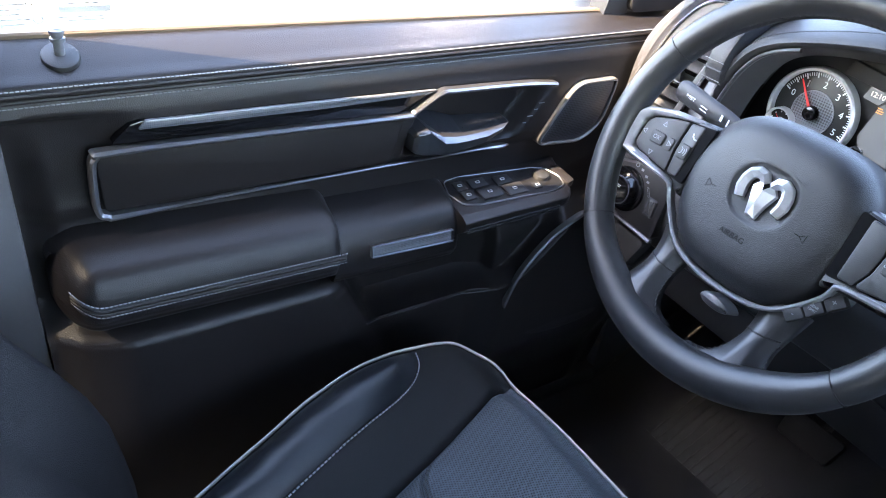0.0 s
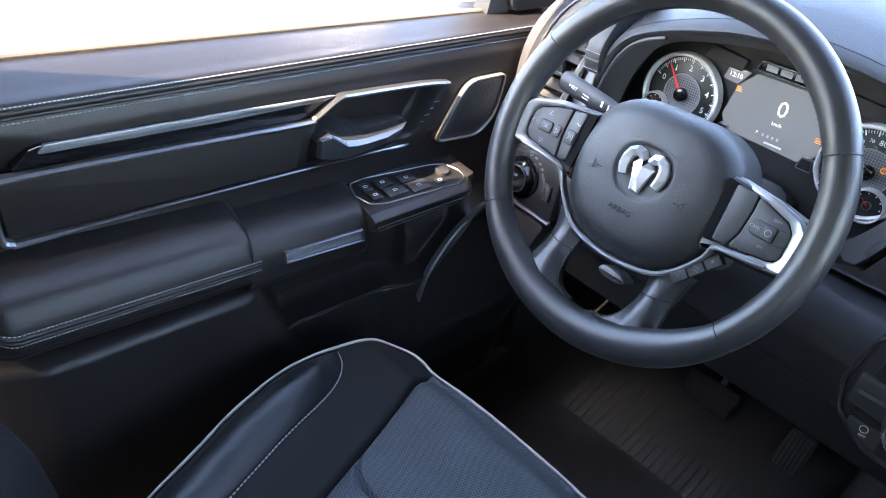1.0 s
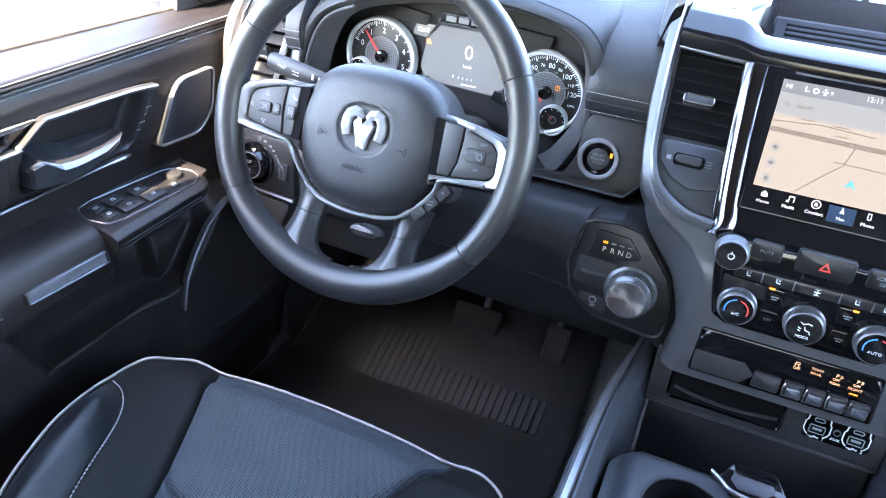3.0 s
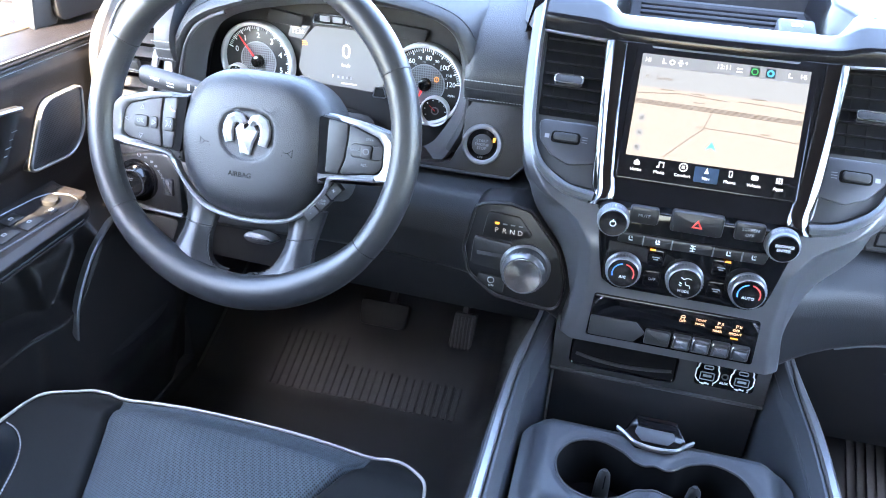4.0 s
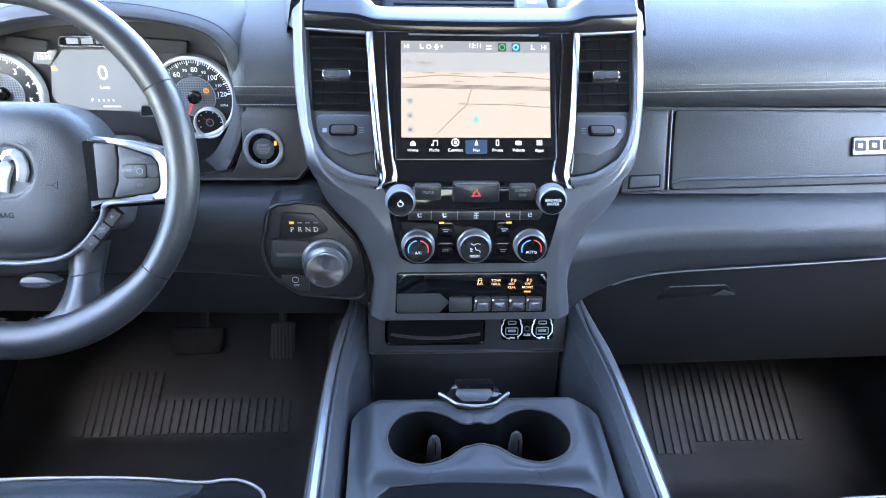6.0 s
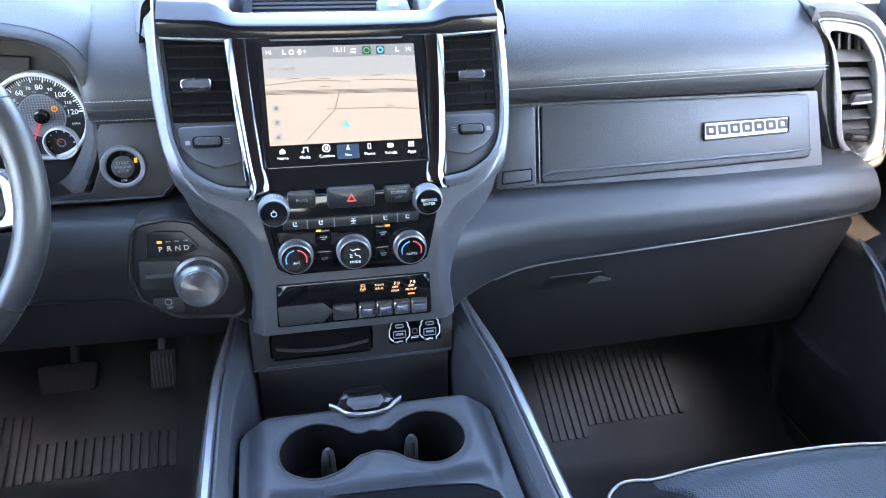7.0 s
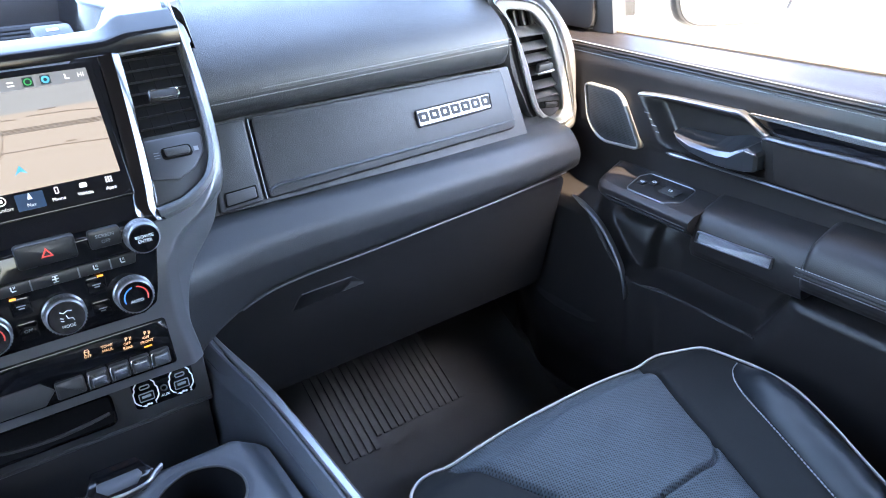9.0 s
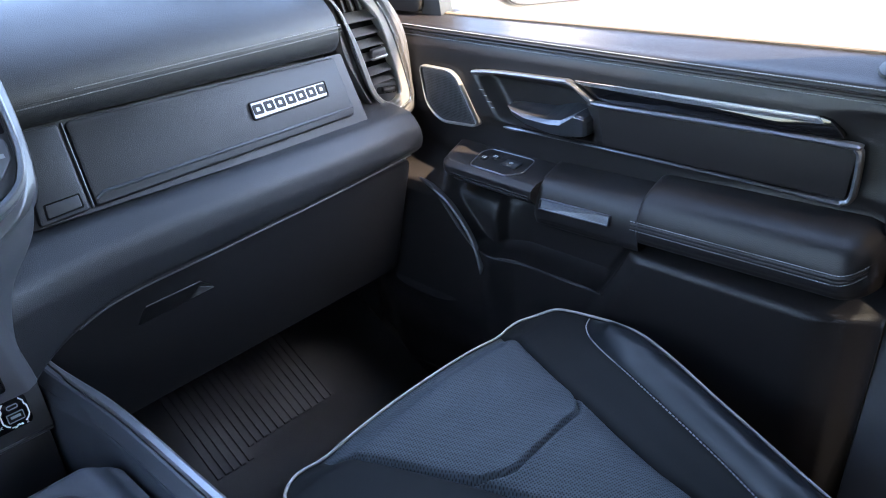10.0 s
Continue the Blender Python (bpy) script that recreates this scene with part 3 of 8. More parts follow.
def armrest_rows(s, y0, y1, z_top, z_low, x_in, x_out, steps=18, round_back=0.03, round_front=0.006, lean=0.0):
    """A rounded bar along the door, its ends drawn in."""
    rows = []
    for i in range(steps + 1):
        f = i / steps
        f = 0.5 - 0.5 * math.cos(f * math.pi)
        y = y0 + (y1 - y0) * f
        e = min(1.0, math.sqrt(max(0.0, 1 - (1 - min(1, (y - y0) / round_back)) ** 2)) if round_back else 1)
        g = min(1.0, math.sqrt(max(0.0, 1 - (1 - min(1, (y1 - y) / round_front)) ** 2)) if round_front else 1)
        k = max(0.12, min(e, g))
        zt = z_low + (z_top - z_low) * (0.55 + 0.45 * k) + lean * (y - y0)
        xi = x_out - (x_out - x_in) * k
        zl = z_low + lean * (y - y0)
        line = curve([(x_out + 0.03, zt + 0.012, 0), (x_out - 0.006, zt + 0.003, 0), (xi + 0.036, zt - 0.003, 0), (xi + 0.014, zt - 0.013, 0), (xi + 0.003, zt - 0.032, 0), (xi, zl + 0.022, 0), (xi + 0.003, zl + 0.008, 0), (xi + 0.016, zl, 0), (x_out + 0.03, zl + 0.004, 0)], 40)
        sec = [Vector((p.x, p.y)) for p in line]
        rows.append([Vector((s * p.x, y, p.y)) for p in sec])
    return rows


def front_door(s, driver):
    side = "driver" if driver else "passenger"
    d = thing("%s_door" % side, (s * 0.9, 0.5, 0.0), "black leather-trimmed truck door with chrome trim beside the %s seat" % side, "car door")
    # inner skin
    ny, nz = 270, 250
    bm = bmesh.new()
    grid = []
    for i in range(ny + 1):
        y = 0.066 + (0.985 - 0.066) * i / ny
        grid.append([bm.verts.new((s * door_x(y, 0.02 + 0.752 * j / nz), y, sill_z(y, 0.02 + 0.752 * j / nz))) for j in range(nz + 1)])
    for a, b in zip(grid, grid[1:]):
        bridge(bm, a, b, False)
    edge = [grid[i][0] for i in range(ny + 1)] + [grid[ny][j] for j in range(1, nz + 1)] + [grid[i][nz] for i in range(ny - 1, -1, -1)] + [grid[0][j] for j in range(nz - 1, 0, -1)]
    back = [bm.verts.new((s * 0.955, v.co.y, v.co.z)) for v in edge]
    bridge(bm, edge, back)
    bm.faces.new(back)
    part("door_skin", bm, LEATHER, d, "grained black leather skin")

    def on(y, z, lift=0.0):
        return Vector((s * (door_x(y, z) - lift), y, z))
    up = (-s, 0, 0)
    fr = Frame((s * 0.852, 0, 0), (0, 1, 0), (0, 0, 1)) if s < 0 else Frame((s * 0.852, 0, 0), (0, -1, 0), (0, 0, 1))

    def F(pts):
        """Door places y, z as points of the door's frame."""
        q = [(p[0] if s < 0 else -p[0], p[1]) for p in pts]
        return q
    # belt seam: two beads between two stitch rows
    for z in (0.7135, 0.7185):
        tube("seam_bead", [on(0.07 + 0.01 * i, z, 0.0004) for i in range(91)], 0.0021, LEATHER, d, n=8, up=up)
    for z in (0.7085, 0.7235):
        stitches("stitching", [on(0.07 + 0.01 * i, z, 0.0004) for i in range(91)], up, d)
    # glass run seal and window frame
    sweep("window_seal", [Vector((s * 0.910, 0.07, 0.7515)), Vector((s * 0.910, 0.83, 0.7335))], bar_profile(0.012, 0.012), (0, 0, 1), SILLTRIM, d, label="brown-black rubber window seal")
    gl = bmesh.new()
    loft_into(gl, [[Vector((s * 0.920, y, 0.72)), Vector((s * 0.868, y, 1.0)), Vector((s * 0.785, y, 1.235))] for y in (0.06, 0.45, 0.84)], False, False)
    pane = part("window_pane", gl, CLEAR, d, "clear side window glass")
    pane.visible_shadow = False
    sweep("window_frame", [Vector((s * 0.916, 0.835, 0.72)), Vector((s * 0.897, 0.838, 0.85)), Vector((s * 0.86, 0.79, 1.02)), Vector((s * 0.795, 0.62, 1.205)), Vector((s * 0.775, 0.10, 1.240)), Vector((s * 0.775, 0.04, 1.235))],
          bar_profile(0.045, 0.035), (s, 0, 0.2), PLASTIC, d, label="black window frame")
    # corner sail in front of the window
    o = rounded(F([(0.850, 0.738), (0.985, 0.738), (0.985, 0.86), (0.90, 0.99), (0.850, 0.99)]), 0.02)
    slab("corner_trim", Frame((s * 0.888, 0, 0), fr.u, fr.v), o, 0.004, -0.02, SHROUD, d, 0.002, label="black plastic window corner trim")
    # chrome outline round the upper panel
    way = [(0.640, 0.5885), (0.60, 0.5895), (0.46, 0.5905), (0.30, 0.591), (0.16, 0.5905), (0.141, 0.5925), (0.1325, 0.602), (0.1335, 0.645), (0.138, 0.6575), (0.152, 0.6605), (0.30, 0.6575), (0.468, 0.6525),
           (0.486, 0.6565), (0.520, 0.6755), (0.545, 0.6765), (0.65, 0.6725), (0.702, 0.667)]
    path = curve([Vector((s * 0.8455, y, z)) for y, z in way], 150)
    sc = []
    for p in path:
        lowline = step01(0.60, 0.596, p.z) * step01(0.16, 0.22, p.y)
        tip = step01(0.600, 0.615, p.y) * step01(0.642, 0.630, p.y) if p.z < 0.62 else 0.0
        sc.append((1.0 - 0.55 * lowline) * (0.55 + 0.45 * step01(0.640, 0.60, p.y) if p.z < 0.62 else 1.0) * (1 + 0.12 * step01(0.17, 0.14, p.y)) + 0.5 * tip)
    sweep("chrome_outline", path, bar_profile(0.0058, 0.012, 0.8), up, DOOR_CHROME, d, label="satin chrome outline trim", scales=sc)
    # vinyl field
    o = rounded(F([(0.140, 0.594), (0.462, 0.5925), (0.477, 0.6505), (0.30, 0.6555), (0.148, 0.658), (0.138, 0.650)]), 0.006)
    slab("panel_insert", fr, o, 0.0035, -0.01, VINYL, d, 0.002, label="matt black vinyl panel field")
    # gloss black wedge with a patterned metal strip on its upper edge
    o = rounded(F([(0.152, 0.665), (0.30, 0.661), (0.466, 0.656), (0.518, 0.6795), (0.36, 0.6835), (0.182, 0.6865), (0.172, 0.684)]), 0.003)
    slab("inlay", fr, o, 0.004, -0.008, PIANO, d, 0.0015, label="gloss black decor wedge")
    o = rounded(F([(0.178, 0.6785), (0.36, 0.6745), (0.50, 0.675), (0.520, 0.6795), (0.36, 0.684), (0.186, 0.687)]), 0.0015)
    slab("inlay_strip", fr, o, 0.0062, 0.002, INLAY, d, 0.001, label="patterned silver metal strip")
    # release handle: a faceted block that runs out into a thin blade
    rows = []
    for y, xo, zt, xi, ze, zb in ((0.485, 0.876, 0.628, 0.838, 0.626, 0.606), (0.489, 0.876, 0.633, 0.833, 0.631, 0.603), (0.502, 0.876, 0.639, 0.829, 0.634, 0.601), (0.524, 0.876, 0.640, 0.826, 0.6185, 0.600),
                                  (0.540, 0.874, 0.636, 0.826, 0.6165, 0.600), (0.556, 0.870, 0.6315, 0.827, 0.6162, 0.601), (0.590, 0.866, 0.6305, 0.829, 0.6170, 0.605), (0.616, 0.862, 0.6300, 0.833, 0.6225, 0.614), (0.627, 0.858, 0.6295, 0.838, 0.6270, 0.624)):
        sec = rounded([(xo, zt), (xi + 0.006, ze + 0.25 * (zt - ze)), (xi, ze - 0.001), (xi + 0.002, zb + 0.002), (xi + 0.008, zb), (xo, zb)], [0, 0.0012, 0.0012, 0.0012, 0.0012, 0], 2)
        rows.append([Vector((s * q.x, y, q.y)) for q in sec])
    lv = bmesh.new()
    loft_into(lv, rows, True)
    part("release_handle", lv, HANDLE, d, "satin chrome release handle", smooth=False)
    bars("lock_mark", Frame((s * 0.8535, 0, 0), fr.u, fr.v), [(F([(0.667 + 0.008 * k, 0.613 + 0.0085 * k)])[0][0], 0.613 + 0.0085 * k, 0.010 if k % 2 else 0.006, 0.0012) for k in range(4)], 0.001, GREY_PRINT, d)
    # tweeter
    tw = [(0.744, 0.6625), (0.8245, 0.6630), (0.812, 0.596), (0.778, 0.5700), (0.690, 0.5760)]
    o = rounded(F(tw), [0.040, 0.012, 0.060, 0.050, 0.011], 9)
    ring("tweeter_frame", fr, o, inset2(o, 0.0040), 0.0065, -0.01, FRAME_SILVER, d, 0.0014, "satin silver tweeter frame")
    slab("tweeter_grille", fr, inset2(o, 0.0038), 0.0035, -0.006, GRILLE, d, 0.002, label="fine black speaker mesh", dome=0.002)
    # armrest pad
    loft("armrest", armrest_rows(s, 0.080, 0.384, 0.571, 0.4965, 0.785, 0.862, 54, 0.035, 0.022, -0.024), LEATHER, d, True, "padded black leather armrest")

    def arm_line(dz):
        """A line along the armrest's face that climbs round its rear end."""
        out = []
        for i in range(64):
            y = 0.0915 + 0.0045 * i
            e = math.sqrt(max(0.0, 1 - (1 - min(1, (y - 0.080) / 0.035)) ** 2))
            out.append(Vector((s * (0.862 - 0.077 * e), y, dz - 0.024 * (y - 0.12) + 0.011 * max(0.0, (0.122 - y) / 0.03) ** 2)))
        return out
    for dz in (0.5285, 0.5160):
        stitches("stitching", arm_line(dz), up, d)
    for dz in (0.5245, 0.5200):
        tube("seam_bead", arm_line(dz), 0.0019, LEATHER, d, n=8, up=up)
    # pull grip
    loft("pull_grip", armrest_rows(s, 0.368, 0.556, 0.549, 0.470, 0.796, 0.862, 24, 0, 0.018, -0.03), LEATHER, d, True, "smooth black pull grip")
    pf = Frame((s * 0.7968, 0, 0.505), fr.u, (s * 0.22, 0, 1))
    o = rounded(F([(0.4125, -0.0055), (0.5305, -0.0105), (0.5305, 0.0065), (0.4125, 0.0105)]), 0.002)
    ring("grip_bezel", pf, o, inset2(o, 0.0022), 0.006, -0.004, HANDLE, d, 0.0008, "chrome bezel")
    slab("grip_insert", pf, inset2(o, 0.002), 0.003, -0.004, INLAY, d, 0.0008, label="patterned silver insert")
    lip = curve([on(y, z - 0.010, 0.0) + Vector((0, 0, 0.010)) for y, z in ((0.428, 0.3735), (0.450, 0.3665), (0.50, 0.3655), (0.58, 0.3660), (0.640, 0.3690), (0.668, 0.3785), (0.690, 0.3960), (0.716, 0.4220), (0.745, 0.4560))], 50)
    tube("pocket_lip", lip, 0.0017, PLASTIC, d, n=8, up=up, label="rounded lip of the map pocket")
    # switch pod ahead of the grip
    rows = []
    for i in range(27):
        f = i / 26
        y = 0.540 + 0.205 * f
        g = math.sqrt(max(0.0, 1 - (1 - min(1, (1 - f) / 0.20)) ** 2))
        xi = 0.866 - (0.866 - 0.782) * max(0.2, g)
        zt = 0.5295 + 0.004 * f
        sec = rounded([(0.885, zt - 0.040), (xi + 0.022, zt - 0.036), (xi + 0.001, zt - 0.018), (xi, zt - 0.006), (xi + 0.012, zt), (0.862, zt + 0.012), (0.885, zt + 0.030)], [0, 0.010, 0.006, 0.004, 0.006, 0.012, 0], 4)
        rows.append([Vector((s * p.x, y, p.y)) for p in sec])
    loft("switch_pod", rows, LEATHER, d, True, "black stitched switch pod")
    for dz in (0.016, 0.0205):
        tube("seam_bead", [Vector((s * 0.7827, 0.545 + 0.008 * i, 0.5295 + 0.004 * (0.005 + 0.008 * i) / 0.205 - dz)) for i in range(20)], 0.0014, BLACK_THREAD, d, n=6, up=up)
    wf = Frame((s * 0.828, 0.626, 0.5365), (0, -1, -0.02), (s, 0, 0.15)) if s > 0 else Frame((s * 0.828, 0.626, 0.5365), (0, 1, 0.02), (s, 0, 0.15))
    sg = -1 if s > 0 else 1
    shape = [(-0.074, 0.033), (-0.048, 0.036), (0.066, 0.022), (0.086, 0.014), (0.096, -0.008), (0.092, -0.027), (0.070, -0.034), (-0.050, -0.025), (-0.073, -0.018), (-0.082, 0.008)] if driver else [(-0.043, 0.030), (0.046, 0.028), (0.054, 0.010), (0.044, -0.034), (-0.030, -0.034), (-0.049, -0.014)]
    o = rounded([(sg * a, b) for a, b in shape], 0.012, 6)
    ring("switch_bezel", wf, o, inset2(o, 0.0018), 0.0022, -0.004, SATIN, d, 0.0006, "thin satin chrome bezel")
    slab("switch_plate", wf, inset2(o, 0.0015), 0.0008, -0.004, BUTTON, d, label="black switch plate")
    if driver:
        spots = [(-0.058, 0.016, 0.016, 0.018), (-0.056, -0.004, 0.018, 0.018), (-0.030, 0.015, 0.026, 0.018), (-0.024, -0.007, 0.032, 0.022), (0.008, 0.010, 0.026, 0.018), (0.014, -0.012, 0.032, 0.022), (0.050, -0.016, 0.014, 0.012)]
    else:
        spots = [(-0.016, 0.0, 0.030, 0.020), (0.020, 0.006, 0.012, 0.012), (0.036, -0.004, 0.012, 0.012)]
    for x, y, w, h in spots:
        key = slab("switch", wf, box2(w, h, 0.002, sg * x, y), 0.0034, 0.0, PLASTIC, d, 0.0014, "black rocker switch")
        bars("switch_mark", wf, [(sg * x, y + 0.0018, 0.0055, 0.0007), (sg * x, y - 0.0018, 0.0055, 0.0007), (sg * x + 0.0028, y, 0.0007, 0.0042), (sg * x - 0.0028, y, 0.0007, 0.0042)], 0.0035, WHITE_PRINT, key)
    if driver:
        slab("mirror_knob", wf, disc2(0.011, sg * 0.068, 0.000, 24), 0.007, 0.0, PLASTIC, d, 0.002, "round mirror adjuster")
        slab("pod_cap", wf, rounded([(sg * 0.094, 0.018), (sg * 0.112, 0.016), (sg * 0.114, -0.022), (sg * 0.098, -0.026)], 0.005), 0.0012, -0.008, LEATHER, d, 0.002, "black leather pod end")
    # big door speaker, half ringed by chrome
    sp = [(0.768, 0.470), (0.718, 0.447), (0.676, 0.400), (0.657, 0.350), (0.660, 0.290), (0.700, 0.245), (0.78, 0.225), (0.887, 0.238), (0.905, 0.342), (0.880, 0.452), (0.83, 0.474)]
    sf = Frame((s * 0.808, 0, 0), fr.u, fr.v)
    o = [Vector((p.x, p.y)) for p in curve([(*p, 0) for p in F(sp)], 60, True)]
    slab("speaker_grille", sf, inset2(o, 0.010), -0.005, -0.03, GRILLE, d, 0.008, "black speaker grille", steps=5)
    arc = curve([Vector((s * 0.803, y, z)) for y, z in ((0.790, 0.480), (0.760, 0.470), (0.716, 0.445), (0.674, 0.398), (0.656, 0.355), (0.655, 0.335))], 30)
    sweep("speaker_trim", arc, bar_profile(0.0055, 0.010, 0.7), up, SATIN, d, label="satin chrome arc", scales=[0.3 + 0.7 * min(1, min(i, 30 - i) / 5) for i in range(31)])
    # lock pin on the sill
    px, py = s * 0.883, 0.128
    lf = Frame((px, py, 0.7405), (1, 0, 0.5 * s), (0, 1, 0))
    slab("pin_collar", lf, disc2(0.0165, n=28), 0.004, -0.012, PLASTIC, d, 0.003, label="round black collar")
    rows = []
    for z, r in ((0.0, 0.0045), (0.012, 0.0045), (0.0125, 0.0065), (0.0155, 0.0065), (0.016, 0.0052), (0.019, 0.0052), (0.0195, 0.0065), (0.0225, 0.0065), (0.023, 0.0052), (0.0245, 0.004)):
        rows.append([Vector((px + r * math.cos(a * math.pi / 8), py + r * math.sin(a * math.pi / 8), 0.743 + z)) for a in range(16)])
    loft("lock_pin", rows, SATIN, d, True, "ribbed silver lock pin")
    return d


front_door(-1, True)
front_door(1, False)

# window sticker and etched marks, unreadable from inside
stk = thing("window_sticker", (-0.912, 0.20, 0.80), "white printed sticker on the side window glass", "sticker")
kf = Frame((-0.9085, 0.0, 0.770), (0, 1, 0), (0.196, 0, 0.98))
for x, y, w, h in ((0.158, 0.0105, 0.050, 0.0016), (0.158, 0.0045, 0.044, 0.0066), (0.158, -0.0025, 0.048, 0.0014), (0.158, -0.0058, 0.030, 0.0014)):
    bars("sticker_print", kf, [(x, y, w, h)], 0.0, STICKER_PRINT, stk)
for k in range(5):
    bars("etched_print", kf, [(0.100 - 0.002 * (k % 3), 0.012 - 0.0048 * k, 0.024 - 0.003 * (k % 3), 0.0020)], 0.0, STICKER_PRINT, stk)
for y in (0.010, -0.003):
    ring("etched_mark", kf, disc2(0.0042, 0.1185, y, 20), disc2(0.0032, 0.1185, y, 20), 0.0003, 0.0, STICKER_PRINT, stk)


# ---- dashboard ----
dash = thing("dashboard", (0.0, 1.0, 0.0), "black leather-wrapped truck dashboard with grey double stitching and chrome trim", "dashboard")


def prism_x(name, sections, material, label="", parent=None):
    """A body along x: a closed y, z section at each x."""
    return loft(name, [[Vector((x, p[0], p[1])) for p in sec] for x, sec in sections], material, parent or dash, True, label)


core = [(0.965, 0.50), (0.965, 0.74), (1.0, 0.79), (1.10, 0.815), (1.55, 0.845), (1.55, 0.30), (1.05, 0.32)]
prism_x("dash_core", [(-0.86, core), (0.86, core)], DARK, "dark plastic dash carrier")
topskin = [(0.985, 0.78), (1.0, 0.815), (1.06, 0.838), (1.25, 0.856), (1.62, 0.862), (1.62, 0.80), (1.0, 0.75)]
prism_x("dash_top", [(x * 0.05, [(y + 0.02 * (x / 16) ** 4, z - 0.03 * (x / 17) ** 6) for y, z in topskin]) for x in range(-17, 18)], PAD, "grained black upper dash")


def pad_section(x, end=0.0):
    """Leather roll over the fascia; end draws it forward and down near its side."""
    pts = [(0.900, 0.698), (0.862, 0.6985), (0.8475, 0.706), (0.8425, 0.722), (0.845, 0.742), (0.862, 0.768), (0.895, 0.796), (0.955, 0.824), (1.06, 0.850), (1.25, 0.866), (1.50, 0.868), (1.50, 0.79), (0.93, 0.74)]
    lift = 0.012 * max(0.0, x) * 1.2
    pts = [(y + end * 0.06, z + lift * step01(0.90, 0.84, y) - end * 0.045 * step01(0.70, 0.80, z)) for y, z in pts]
    return [(q.x, q.y) for q in curve([(y, z, 0) for y, z in pts[:-2]], 44)] + pts[-2:]


def pad(name, x0, x1, round0, round1, n=22):
    secs = []
    for i in range(n + 1):
        f = i / n
        x = x0 + (x1 - x0) * f
        e0 = 1 - math.sqrt(max(0.0, 1 - (1 - min(1.0, (x - x0) / round0)) ** 2)) if round0 else 0.0
        e1 = 1 - math.sqrt(max(0.0, 1 - (1 - min(1.0, (x1 - x) / round1)) ** 2)) if round1 else 0.0
        secs.append((x, pad_section(x, max(e0, e1))))
    prism_x(name, secs, PAD, "leather-wrapped dash roll")


pad("dash_roll", 0.196, 0.712, 0.0, 0.018, 60)
pad("dash_roll", -0.302, -0.196, 0.012, 0.0, 14)
pad("dash_roll", -0.742, -0.702, 0.012, 0.008, 12)
for x0, x1 in ((0.214, 0.702), (-0.292, -0.214), (-0.735, -0.708)):
    for dz in (-0.0014, 0.0076) if x0 > 0 else (0.004, -0.020):
        stitches("stitching", [Vector((x0 + (x1 - x0) * i / 40, 0.8435 if dz > 0.005 else 0.8427 if dz > -0.01 else 0.8450, 0.7275 + dz + max(0.0, x0 + (x1 - x0) * i / 40 - 0.2) * 0.025)) for i in range(41)], (0, -1, 0.1), dash)
    tube("seam_bead", [Vector((x0 + (x1 - x0) * i / 20, 0.8436, 0.7306 - (0.0 if x0 > 0 else 0.010) + max(0.0, x0 + (x1 - x0) * i / 20 - 0.2) * 0.025)) for i in range(21)], 0.0016, PAD, dash, n=8, up=(0, -1, 0))

# glovebox fascia
GF = Frame((0, 0.812, 0.612), (1, 0, 0), (0, 0.55, 1))
slab("fascia_backing", GF, box2(0.52, 0.115, 0.004, 0.455, 0.045), -0.006, -0.05, PAD, dash)
o = rounded([(0.2695, -0.0085), (0.690, 0.004), (0.694, 0.098), (0.2765, 0.098)], 0.008)
upper_door = slab("glovebox_lid", GF, o, 0.004, -0.02, PAD, dash, 0.004, "grained black upper glovebox lid")
# ledge lighter than the lid, to paint the highlight along its bevel
sweep("lid_ledge", [GF(0.273, 0.0005, 0.003), GF(0.284, 0.0055, 0.0045), GF(0.640, 0.0135, 0.0045), GF(0.690, 0.016, 0.002)], bar_profile(0.005, 0.004, 0.9), GF.n, CONSOLE, upper_door)
o = rounded([(0.203, -0.012), (0.2625, -0.009), (0.2685, 0.098), (0.222, 0.098)], 0.005)
side_panel = slab("fascia_panel", GF, o, 0.003, -0.02, PAD, dash, 0.003, "grained black fascia panel")
slab("plate_gap", GF, rounded([(0.2120, -0.0075), (0.2560, -0.0050), (0.2570, 0.0128), (0.2145, 0.0110)], 0.002), 0.0045, 0.0, VOID, side_panel)
slab("blank_plate", GF, rounded([(0.2140, -0.0055), (0.2540, -0.0030), (0.2550, 0.0108), (0.2165, 0.0090)], 0.002), 0.0055, 0.0, PLASTIC, side_panel, 0.0012, "black blanking plate")
sweep("fascia_joint", [GF(0.2665, -0.008, 0.002), GF(0.2725, 0.097, 0.002)], bar_profile(0.0016, 0.004), GF.n, SATIN, dash, label="thin silver joint line")

# plain trim badge with unlettered bars
badge = thing("trim_badge", (0.585, 0.835, 0.66), "small silver and black rectangular badge on the glovebox lid", "badge")
bo = rounded([(0.5145, 0.036), (0.6525, 0.041), (0.6555, 0.066), (0.5165, 0.0625)], 0.004)
ring("badge_frame", GF, bo, inset2(bo, 0.0022), 0.0085, 0.003, SHROUD, badge, 0.0006, "dark rim")
slab("badge_plate", GF, inset2(bo, 0.002), 0.0065, 0.003, BADGE_SILVER, badge, label="satin silver plate")
for k in range(7):
    o = box2(0.0158, 0.0145, 0.002, 0.5275 + 0.0193 * k, 0.0502 + 0.0007 * k, 2)
    ring("badge_bar", GF, o, [(p - Vector((0.5275 + 0.0193 * k, 0.0502 + 0.0007 * k))) * 0.42 + Vector((0.5275 + 0.0193 * k, 0.0502 + 0.0007 * k)) for p in o], 0.0074, 0.006, SHROUD, badge)

